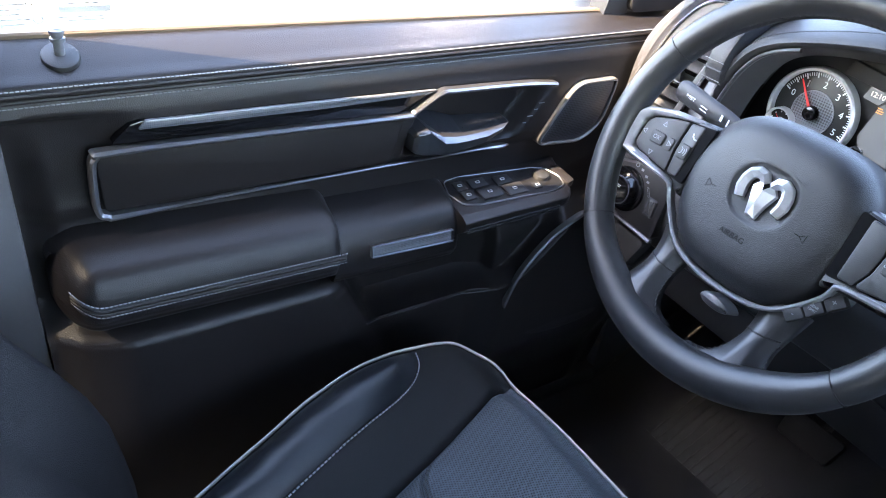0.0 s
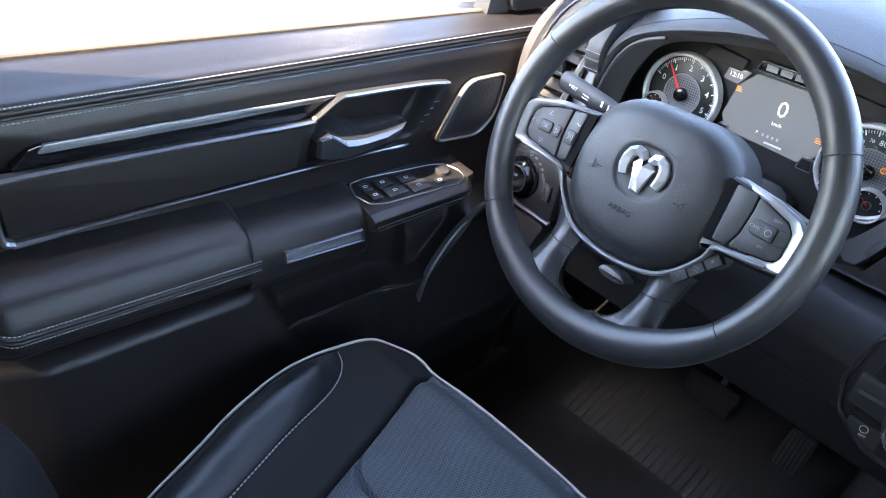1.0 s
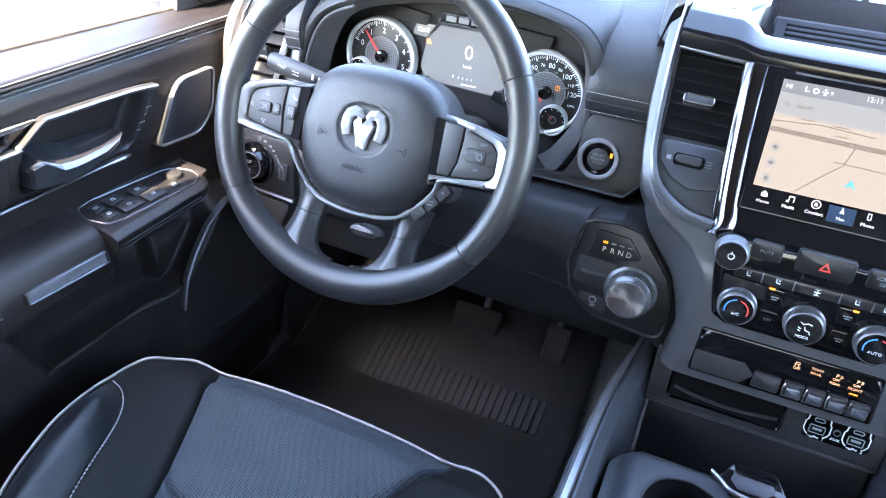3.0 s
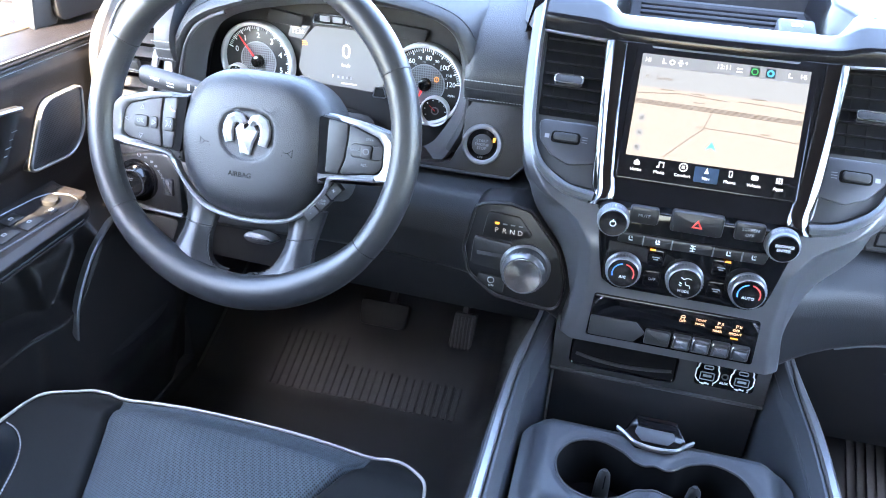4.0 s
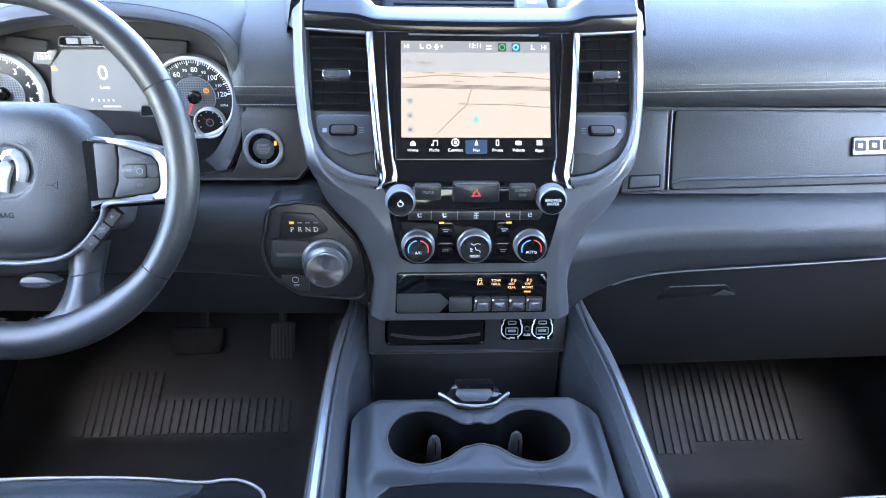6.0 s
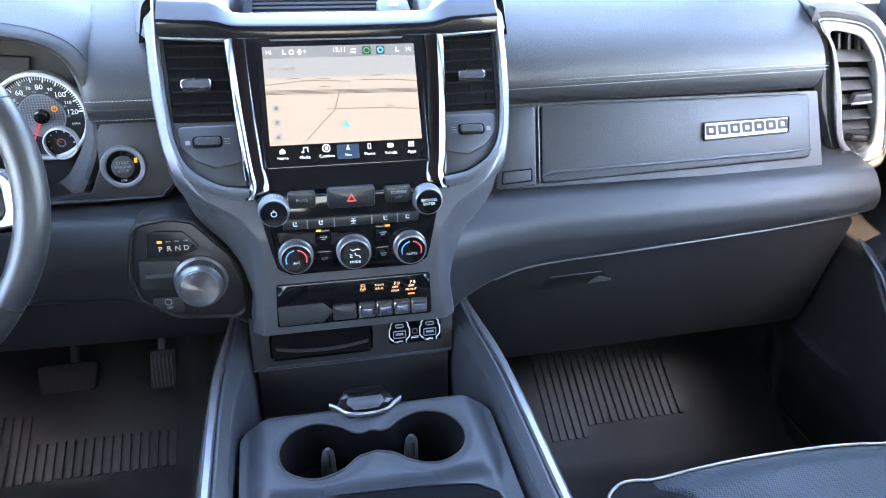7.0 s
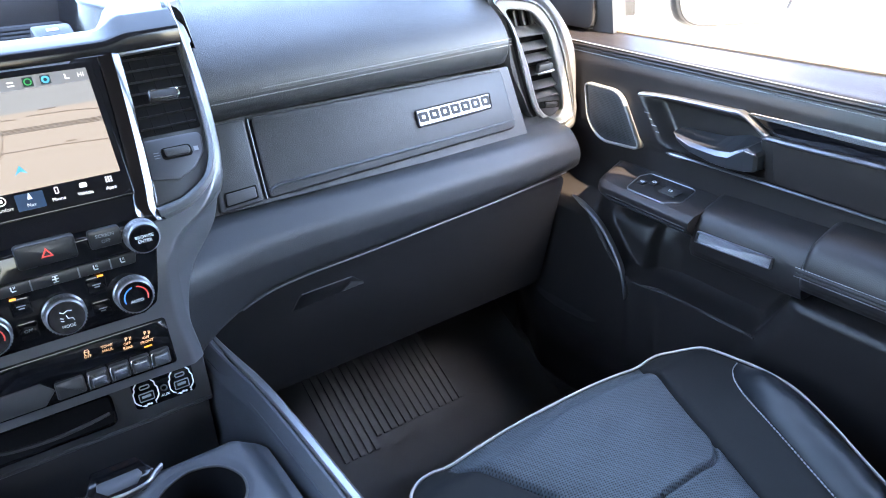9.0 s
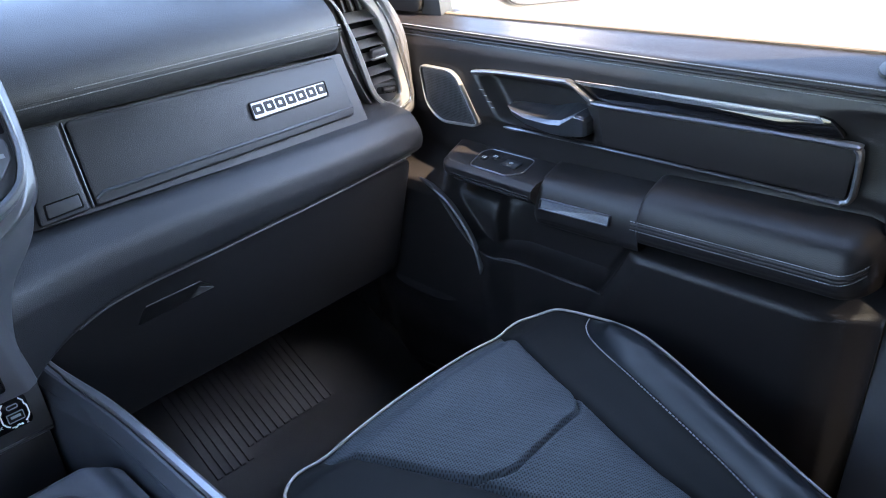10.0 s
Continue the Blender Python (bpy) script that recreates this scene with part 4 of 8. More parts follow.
# lower roll on the passenger's side and knee roll on the driver's side
def roll_section(y_in, zt, zl):
    return rounded([(0.90, zt), (0.835, zt), (0.790, zt - 0.006), (y_in + 0.006, zt - 0.028), (y_in, zt - 0.055 if zt - 0.055 > zl + 0.02 else zl + 0.03), (y_in + 0.004, zl + 0.012), (y_in + 0.018, zl), (0.90, zl)],
                   [0, 0.02, 0.03, 0.03, 0.03, 0.012, 0.01, 0], 4)
secs = []
for i in range(37):
    x = 0.112 + 0.678 * i / 36
    zl = table([(0.11, 0.435), (0.16, 0.468), (0.25, 0.495), (0.40, 0.504), (0.61, 0.518), (0.74, 0.529), (0.85, 0.537)], x)
    y_in = table([(0.11, 0.722), (0.20, 0.748), (0.30, 0.757), (0.70, 0.760), (0.80, 0.765), (0.85, 0.775)], x)
    secs.append((x, roll_section(y_in, table([(0.11, 0.596), (0.30, 0.598), (0.85, 0.607)], x), zl)))
prism_x("lower_roll", secs, PAD, "grained black padded lower dash roll")
tube("roll_edge_trim", [Vector((0.20 + 0.0160 * i, table([(0.11, 0.740), (0.20, 0.766), (0.30, 0.775), (0.70, 0.778), (0.80, 0.783), (0.85, 0.793)], 0.20 + 0.0160 * i), table([(0.11, 0.435), (0.16, 0.468), (0.25, 0.495), (0.40, 0.504), (0.61, 0.518), (0.74, 0.529), (0.85, 0.537)], 0.20 + 0.0160 * i) - 0.001)) for i in range(37)], 0.0012, SATIN, dash, n=6, label="fine silver edge line")
secs = []
for i in range(31):
    x = -0.795 + 0.683 * i / 30
    zl = table([(-0.85, 0.480), (-0.60, 0.490), (-0.40, 0.497), (-0.28, 0.492), (-0.16, 0.470), (-0.11, 0.450)], x)
    y_in = table([(-0.85, 0.79), (-0.70, 0.772), (-0.30, 0.762), (-0.20, 0.752), (-0.11, 0.728)], x)
    secs.append((x, roll_section(y_in, 0.607, zl)))
prism_x("knee_roll", secs, PAD, "grained black padded knee bolster")

# driver's fascia with start button
SF = Frame((0, 0.838, 0.65), (1, 0, 0), (0, 0.3, 1))
slab("driver_fascia", SF, rounded([(-0.43, -0.04), (-0.218, -0.04), (-0.205, -0.022), (-0.188, -0.022), (-0.20, 0.06), (-0.290, 0.06), (-0.292, 0.0), (-0.305, -0.029), (-0.36, -0.036)], 0.005), 0.0, -0.05, LEATHER, dash, 0.003, "grained black fascia")
slab("driver_fascia", SF, rounded([(-0.742, -0.04), (-0.40, -0.04), (-0.60, -0.028), (-0.705, -0.028), (-0.715, 0.06), (-0.728, 0.06)], 0.004), 0.0, -0.05, BUTTON, dash, 0.003, "grained black fascia")
sweep("fascia_lip", [SF(-0.40, -0.039, 0.002), SF(-0.222, -0.039, 0.002), SF(-0.206, -0.0205, 0.002), SF(-0.188, -0.020, 0.002)], bar_profile(0.004, 0.006, 0.9), SF.n, PLASTIC, dash)
start = thing("start_button", (-0.264, 0.838, 0.651), "round black engine start button with a silver ring", "button")
TF = Frame((-0.2635, 0.838, 0.6505), (1, 0, 0), (0, 0.3, 1))
ring("button_ring", TF, disc2(0.0265), disc2(0.0200), 0.005, -0.004, SATIN, start, 0.0015, "silver ring")
slab("button_seat", TF, disc2(0.0207), 0.002, -0.004, PIANO, start, label="gloss black dial")
slab("button_cap", TF, disc2(0.0135), 0.0045, -0.002, PLASTIC, start, 0.0012, "black push cap")
for k, wd in enumerate(("START", "ENGINE", "STOP")):
    words("lettering", wd, TF, 0, 0.0048 - 0.0048 * k, 0.0052, 0.0047, GREY_PRINT, start)
words("lettering", "OFF", TF, -0.001, -0.0168, 0.0042, 0.0022, GREY_PRINT, start)
bars("run_lamp", TF, [(0.0150, 0.0075, 0.0034, 0.0058)], 0.0024, LAMP_AMBER, start, "lit amber lamp")

# lower dark panels
LF = Frame((0, 0.792, 0.51), (1, 0, 0), (0, -0.28, 1))
lid = slab("lower_glovebox_lid", LF, rounded([(0.15, -0.26), (0.80, -0.24), (0.785, 0.012), (0.165, -0.03)], 0.02), 0.0, -0.12, LOWER, dash, 0.006, "dark lower glovebox lid")
KF = Frame((0.017, 0.8120, 0.4385), (1, 0, 0), (0, -0.28, 1))
o = rounded([(0.266, -0.016), (0.340, -0.009), (0.385, -0.004), (0.362, 0.0165), (0.280, 0.013)], 0.003)
# raised patch darker than the lid, the recess's shade put into its colour
slab("latch_recess", KF, o, 0.001, -0.02, BUTTON, lid, 0.001, "dark patch painted as the shaded latch recess")
tube("latch_edge", [KF(0.281, 0.0135, 0.0014), KF(0.361, 0.0168, 0.0014)], 0.0009, GREY, lid, n=6)
slab("latch_tip", KF, rounded([(0.345, -0.006), (0.384, -0.003), (0.360, 0.008)], 0.001), 0.003, 0.0, GREY, lid, 0.0008, "grey latch tip")
slab("knee_panel", Frame((0, 0.80, 0.49), (1, 0, 0), (0, -0.30, 1)), rounded([(-0.80, -0.085), (-0.14, -0.105), (-0.13, 0.0), (-0.80, 0.015)], 0.03), 0.0, -0.10, LOWER, dash, 0.008, "dark lower panel")

# ---- corner vents ----
def corner_vent(s):
    v = thing("corner_vent", (s * 0.78, 0.86, 0.69), "upright corner air vent with wide satin chrome frame", "air vent", "corner vents")
    fr = Frame((s * 0.70, 0.885, 0), (1, -0.35 * s, 0), (0, 0, 1))
    def F(pts):
        return [(s * p[0], p[1]) for p in pts]
    out = F([(0.0, 0.797), (0.041, 0.798), (0.071, 0.789), (0.0950, 0.763), (0.1145, 0.723), (0.1305, 0.668), (0.1425, 0.617), (0.1345, 0.599), (0.108, 0.593), (0.084, 0.609), (0.0677, 0.635), (0.048, 0.700), (0.0266, 0.759)])
    inn = F([(0.019, 0.783), (0.040, 0.784), (0.060, 0.779), (0.0765, 0.764), (0.0950, 0.736), (0.1125, 0.679), (0.1250, 0.628), (0.1215, 0.611), (0.106, 0.602), (0.090, 0.614), (0.0775, 0.635), (0.0563, 0.703), (0.0338, 0.756)])
    out = [Vector((p.x, p.y)) for p in curve([(*p, 0) for p in out], 104, True)]
    inn = [Vector((p.x, p.y)) for p in curve([(*p, 0) for p in inn], 104, True)]
    house = [p + (p - Vector((s * 0.08, 0.70))).normalized() * 0.026 for p in out]
    edge = [p + (p - Vector((s * 0.08, 0.70))).normalized() * 0.0035 for p in out]
    ring("vent_housing", fr, house, edge, 0.0, -0.12, DARK, v, 0.008, "black vent housing")
    ring("vent_frame", fr, out, inn, 0.006, -0.030, FRAME_SILVER, v, 0.002, "wide satin silver frame")
    ring("frame_edge", fr, edge, inset2(out, 0.0012), 0.0085, -0.010, CHROME, v, 0.0012, "bright chrome outer edge")
    # near-black plate closes the vent, the cavity's shade put into its colour
    slab("cavity_shade", fr, inset2(inn, -0.004), -0.026, -0.03, VOID, v)
    for k in range(3):
        x = 0.042 + 0.014 * k
        sweep("vane", [fr(s * x, 0.757, -0.014), fr(s * (x - 0.006), 0.780, -0.014)], bar_profile(0.004, 0.014), fr.n, PLASTIC, v)
    for xa, za, xb, zb, dp in ((0.040, 0.747, 0.093, 0.7505, 0.0065), (0.050, 0.7225, 0.0955, 0.7265, 0.0045), (0.058, 0.7025, 0.1025, 0.7080, 0.0045), (0.0665, 0.6815, 0.1085, 0.6865, 0.0045), (0.0735, 0.6570, 0.1145, 0.6630, 0.0045), (0.0775, 0.6400, 0.1180, 0.6470, 0.004)):
        p0, p1 = fr(s * xa, za, -0.004), fr(s * xb, zb, -0.004)
        sweep("slat", [p0, p1], [(-dp, -0.016), (dp, 0.002), (dp + 0.0016, 0.001), (-dp + 0.001, -0.018)] if s > 0 else [(dp, -0.016), (-dp, 0.002), (-dp - 0.0016, 0.001), (dp - 0.001, -0.018)], fr.n, DARK, v)
    tab = slab("vent_tab", fr, rounded([(s * 0.0765, 0.6790), (s * 0.1045, 0.6835), (s * 0.1015, 0.6985), (s * 0.0785, 0.6945)], 0.003), 0.007, -0.006, PLASTIC, v, 0.002, "black vent tab")
    sweep("tab_lip", [fr(s * 0.0765, 0.6800, 0.007), fr(s * 0.1045, 0.6845, 0.007)], bar_profile(0.0045, 0.003, 0.7), fr.n, CHROME, tab, label="chrome tab lip")
    foot = slab("vent_foot", fr, [p for p in inset2(inn, 0.001) if p.y < 0.640], -0.006, -0.012, VENT_GREY, v, 0.001, "grey vent foot plate")
    # near-black patch for the shade round the thumb wheel
    slab("thumb_slot_shade", fr, box2(0.036, 0.0115, 0.003, s * 0.1045, 0.6245), -0.004, -0.008, VOID, foot)
    slab("vent_wheel", fr, box2(0.022, 0.0085, 0.003, s * 0.1065, 0.6250), 0.001, -0.008, PLASTIC, foot, 0.002, "black thumb wheel")
    return v


corner_vent(-1)
corner_vent(1)

# ---- instrument cluster ----
top = [(-0.712, 0.612), (-0.708, 0.672), (-0.686, 0.735), (-0.647, 0.769), (-0.56, 0.794), (-0.49, 0.803), (-0.40, 0.803), (-0.330, 0.788), (-0.303, 0.747), (-0.301, 0.682), (-0.322, 0.632)]
arc = curve([(x, 0, z) for x, z in top], 70)
cl = thing("instrument_cluster", (-0.5, 0.93, 0.6), "cluster of two chrome-ringed gauges and a lit display", "instrument cluster")
cen = Vector((-0.50, 0, 0.69))
rows = []
for p in arc:
    d = (p - cen).normalized()
    def q(off, y, dz=0.0):
        return Vector((p.x + d.x * off, y, p.z + d.z * off * 1.0 + dz))
    back = 0.06 * step01(0.70, 0.79, p.z)
    rows.append([q(0.003, 0.870), q(0.004, 0.860), q(0.0075, 0.853), q(0.012, 0.851), q(0.019, 0.855), q(0.027, 0.872), q(0.034 + back * 0.2, 0.91), q(0.036 + back * 0.5, 0.98), q(0.03 + back * 0.6, 1.10), q(0.012 + back * 0.4, 1.25)])
loft("instrument_hood", rows, PAD, dash, False, "leather-wrapped instrument hood")
# matt shroud that funnels down to the gauges all round
loop = curve([(x, 0, z) for x, z in top + [(-0.352, 0.600), (-0.42, 0.586), (-0.52, 0.582), (-0.62, 0.586), (-0.685, 0.594)]], 120, True)
rows = []
for p in loop:
    d = (p - cen).normalized()
    rows.append([Vector((p.x + d.x * o_, y, p.z + d.z * o_)) for o_, y in ((-0.012, 0.905), (-0.006, 0.888), (0.001, 0.872), (0.005, 0.862), (0.012, 0.858), (0.016, 0.864))])
bm = bmesh.new()
loft_into(bm, rows + rows[:1], False, False)
part("cluster_shroud", bm, DARK, dash, "matt black shroud round the gauges")
for off in (0.024, 0.031):
    ln = [Vector((p.x + (p - cen).normalized().x * off, 0.8655 if off < 0.03 else 0.888, p.z + (p - cen).normalized().z * (off + 0.0012))) for p in arc[16:60]]
    stitches("stitching", ln, (0, -0.6, 0.8), dash, material=BLACK_THREAD)
sweep("cluster_side_trim", [Vector((p.x - 0.001, 0.8555, p.z)) for p in arc[2:24]], bar_profile(0.005, 0.006, 0.8), (0, -1, 0), VENT_GREY, dash, label="dark satin side trim line")
CF = Frame((0, 0.892, 0), (1, 0, 0), (0, 0.06, 1))
oc = [Vector((p.x, p.z)) for p in loop]
slab("cluster_backing", CF, oc, -0.004, -0.03, SHROUD, cl, label="dark cluster backing")
sweep("cluster_ridge", curve([CF(x, z, 0.022) for x, z in ((-0.575, 0.632), (-0.52, 0.640), (-0.46, 0.636), (-0.425, 0.620))], 24), bar_profile(0.010, 0.016, 0.7), CF.n, SHROUD, cl, label="black moulded ridge under the display")


def gauge(cx, cz, numbers, a_needle, sub, wanted):
    g = slab("gauge", CF, disc2(0.053, cx, cz, 56), 0.003, -0.004, DIAL, cl, 0.001, "round black gauge with white figures")
    ring("gauge_ring", CF, disc2(0.0570, cx, cz, 64), disc2(0.0517, cx, cz, 64), 0.014, -0.002, RING_SILVER, g, 0.0022, "silver gauge ring")
    slab("gauge_centre", CF, disc2(0.027, cx, cz, 40), 0.0038, 0.002, DIAL_TEX, g, label="textured silver centre disc")
    ring("centre_ring", CF, disc2(0.028, cx, cz, 40), disc2(0.0268, cx, cz, 40), 0.0045, 0.002, SATIN, g)
    bm = bmesh.new()
    a0, a1, n = wanted
    for k in range(n + 1):
        a = radians(a0 + (a1 - a0) * k / n)
        big = k % 5 == 0
        r0 = 0.043 if big else 0.0455
        d, e = Vector((math.cos(a), math.sin(a))), Vector((-math.sin(a), math.cos(a)))
        w = 0.0008 if big else 0.00035
        c = Vector((cx, cz))
        pts = [c + d * r0 - e * w, c + d * 0.0495 - e * w, c + d * 0.0495 + e * w, c + d * r0 + e * w]
        slab_into(bm, CF, pts, 0.0036, 0.003)
    part("gauge_ticks", bm, WHITE_PRINT, g, smooth=False)
    for txt, a, sz in numbers:
        words("figure", txt, CF, cx + 0.0365 * math.cos(radians(a)), cz + 0.0365 * math.sin(radians(a)), sz, 0.0034, WHITE_PRINT, g)
    sx, sz2, sr = sub
    ring("sub_ring", CF, disc2(sr, sx, sz2, 40), disc2(sr - 0.0022, sx, sz2, 40), 0.016, 0.003, RING_SILVER, g, 0.001, "small silver ring")
    slab("sub_gauge", CF, disc2(sr - 0.002, sx, sz2, 36), 0.008, 0.002, DIAL, g, label="small round sub-gauge")
    ring("sub_hub", CF, disc2(0.0055, sx, sz2, 24), disc2(0.0042, sx, sz2, 24), 0.010, 0.008, SATIN, g)
    bars("sub_ticks", CF, [(sx + (sr - 0.006) * math.cos(a * 0.6), sz2 + (sr - 0.006) * math.sin(a * 0.6), 0.0016, 0.0016) for a in range(0, 7)], 0.0083, WHITE_PRINT, g)
    a = radians(a_needle)
    d, e, c = Vector((math.cos(a), math.sin(a))), Vector((-math.sin(a), math.cos(a))), Vector((cx, cz))
    slab("needle", CF, [c - e * 0.0016, c + d * 0.044 - e * 0.0005, c + d * 0.044 + e * 0.0005, c + e * 0.0016], 0.009, 0.0075, RED, g, label="red pointer needle")
    slab("needle_hub", CF, disc2(0.009, cx, cz, 28), 0.013, 0.003, PIANO, g, 0.003, "black needle hub")
    a = radians(140)
    slab("sub_needle", CF, [Vector((sx, sz2 - 0.0006)), Vector((sx + 0.011 * math.cos(a), sz2 + 0.011 * math.sin(a))), Vector((sx, sz2 + 0.0006))], 0.0095, 0.0085, RED, g)
    return g


gauge(-0.6225, 0.693, [(str(k), 158 - 35 * k, 0.0115) for k in range(7)], 128, (-0.655, 0.668, 0.0185), (158, -52, 60))
gauge(-0.368, 0.690, [(str(v), 85 - (v - 80) * 2.0, 0.0095 if v % 20 == 0 else 0.006) for v in range(20, 130, 10)], 245, (-0.351, 0.655, 0.021), (225, 5, 60))
for v in range(40, 210, 20):
    a = radians(85 - (v / 1.609 - 80) * 2.0)
    words("inner_figure", str(v), CF, -0.368 + 0.0305 * math.cos(a), 0.690 + 0.0305 * math.sin(a), 0.0034, 0.0040, GREY_PRINT, cl)
words("unit", "MPH", CF, -0.330, 0.6775, 0.005, 0.0036, WHITE_PRINT, cl)
lamp = ring("warning_lamp", CF, disc2(0.0036, -0.352, 0.6985, 20), disc2(0.0028, -0.352, 0.6985, 20), 0.0052, 0.004, LAMP_AMBER, cl, label="lit amber warning lamp")
words("warning_text", "!", CF, -0.352, 0.6985, 0.0055, 0.0050, LAMP_AMBER, lamp)
o = rounded([(-0.560, 0.690), (-0.549, 0.672), (-0.440, 0.668), (-0.424, 0.690), (-0.426, 0.730), (-0.447, 0.752), (-0.533, 0.752), (-0.552, 0.731)], 0.006)
lcd = slab("centre_display", CF, o, 0.002, -0.003, CLUSTER_LCD, cl, label="lit grey central display")
words("speed_digit", "0", CF, -0.4865, 0.7205, 0.029, 0.0022, CLUSTER_TXT, lcd)
words("speed_unit", "km/h", CF, -0.487, 0.7015, 0.0065, 0.0022, CLUSTER_TXT, lcd)
words("gear_letter", "P", CF, -0.507, 0.684, 0.006, 0.0022, CLUSTER_TXT, lcd)
bars("odometer_bar", CF, [(-0.482, 0.6755, 0.024, 0.0024)], 0.0022, LAMP_DIM, lcd)
for k in range(4):
    bars("gear_bar", CF, [(-0.4985 + 0.0065 * k, 0.684, 0.0028, 0.0036)], 0.0022, GREY_PRINT, lcd)
for x, z in ((-0.549, 0.727), (-0.4325, 0.702)):
    bars("lit_mark", CF, [(x, z, 0.008, 0.0012), (x, z - 0.0026, 0.008, 0.0012), (x - 0.001, z + 0.0026, 0.006, 0.0012)], 0.0023, LAMP_AMBER, lcd, "lit amber mark")
o = rounded([(-0.575, 0.734), (-0.553, 0.732), (-0.541, 0.7505), (-0.569, 0.7515)], 0.003)
slab("clock_display", CF, o, 0.004, -0.002, CLUSTER_LCD, cl, 0.0008, "small lit clock display")
words("clock_figures", "12:10", CF, -0.5585, 0.7420, 0.0085, 0.0042, LAMP_WHITE, cl)
o = rounded([(-0.536, 0.757), (-0.458, 0.757), (-0.464, 0.7715), (-0.530, 0.7715)], 0.005)
ring("cluster_badge_rim", CF, o, inset2(o, 0.0018), 0.010, -0.002, CHROME, cl, 0.0006)
slab("cluster_badge", CF, inset2(o, 0.0016), 0.007, -0.002, PIANO, cl, label="gloss black badge plate with silver bars")
for x in (-0.516, -0.497, -0.478):
    bars("cluster_badge_bar", CF, [(x, 0.7643, 0.015, 0.0075)], 0.0072, SATIN, cl)
for x0, x1, z0, z1 in ((-0.563, -0.541, 0.6635, 0.6785), (-0.446, -0.424, 0.662, 0.6775)):
    o = rounded([(x0, z0), (x1, z0), (x1 - 0.004, z1), (x0 + 0.004, z1)], 0.003)
    ring("lamp_box_rim", CF, o, inset2(o, 0.0014), 0.006, -0.002, SATIN, cl)
    slab("lamp_box", CF, inset2(o, 0.001), 0.004, -0.002, DIAL, cl)
for x, w in ((-0.580, 0.055), (-0.412, 0.082)):
    slab("upper_cover", CF, rounded([(x - w / 2, 0.752), (x + w / 2, 0.748), (x + w / 2 + 0.004, 0.764), (x - w / 2 + 0.008, 0.770)], 0.003), 0.006, -0.002, SHROUD, cl, 0.0015, "dark cover strip")

# ---- centre stack ----
st = thing("centre_stack", (0.0, 0.75, 0.5), "satin grey centre stack with gloss black panel and air vents", "centre stack")


def stack_y(z):
    return table([(0.48, 0.684), (0.50, 0.683), (0.56, 0.690), (0.61, 0.697), (0.645, 0.716), (0.66, 0.7265), (0.80, 0.849), (0.835, 0.880)], z)


def stack_w(z):
    return table([(0.48, 0.124), (0.50, 0.121), (0.555, 0.114), (0.60, 0.116), (0.63, 0.134), (0.655, 0.176), (0.675, 0.194), (0.70, 0.203), (0.76, 0.213), (0.835, 0.217)], z)


def cove_w(z):
    """Half width where the flanks sweep out into the dash."""
    return max(stack_w(z) + 0.003, table([(0.48, 0.124), (0.53, 0.120), (0.56, 0.127), (0.587, 0.144), (0.61, 0.164), (0.628, 0.179), (0.655, 0.192), (0.675, 0.200), (0.85, 0.220)], z))


rows = []
for i in range(45):
    z = 0.487 + 0.319 * i / 44
    w, y = stack_w(z), stack_y(z)
    c = cove_w(z)
    g = 0.012 + 0.020 * step01(0.004, 0.03, c - w)
    sec = rounded([(-c - 0.002, y + 0.14), (-c, y + g + 0.006), (-w - 0.002, y + 0.010), (-w + 0.012, y - 0.001), (w - 0.012, y - 0.001), (w + 0.002, y + 0.010), (c, y + g + 0.006), (c + 0.002, y + 0.14)], [0, 0.006, 0.014, 0.010, 0.010, 0.014, 0.006, 0], 4)
    rows.append([Vector((p.x, p.y, z)) for p in sec])
loft("stack_body", rows, GREY, st, True, "satin grey stack surround")
for s in (-1, 1):
    rows = []
    for i in range(9):
        z = 0.800 + 0.046 * i / 8
        w, y = stack_w(z), stack_y(z)
        sec = rounded([(s * (w + 0.030), y + 0.14), (s * (w + 0.016), y + 0.045), (s * (w + 0.002), y + 0.010), (s * (w - 0.012), y - 0.001), (s * 0.1975, y - 0.001), (s * 0.1975, y + 0.14)], [0, 0.02, 0.012, 0.010, 0, 0], 4)
        rows.append([Vector((p.x, p.y, z)) for p in sec])
    loft("stack_cheek", rows, GREY, st, True, "satin grey upper cheek")
VF = Frame((0, 0.848, 0.80), (1, 0, 0), (0, 0.88, 1))
vk = math.sqrt(1 + 0.88 ** 2)
def vz(z):
    """Height along the slanted vent plane for a height z."""
    return (z - 0.80) * vk
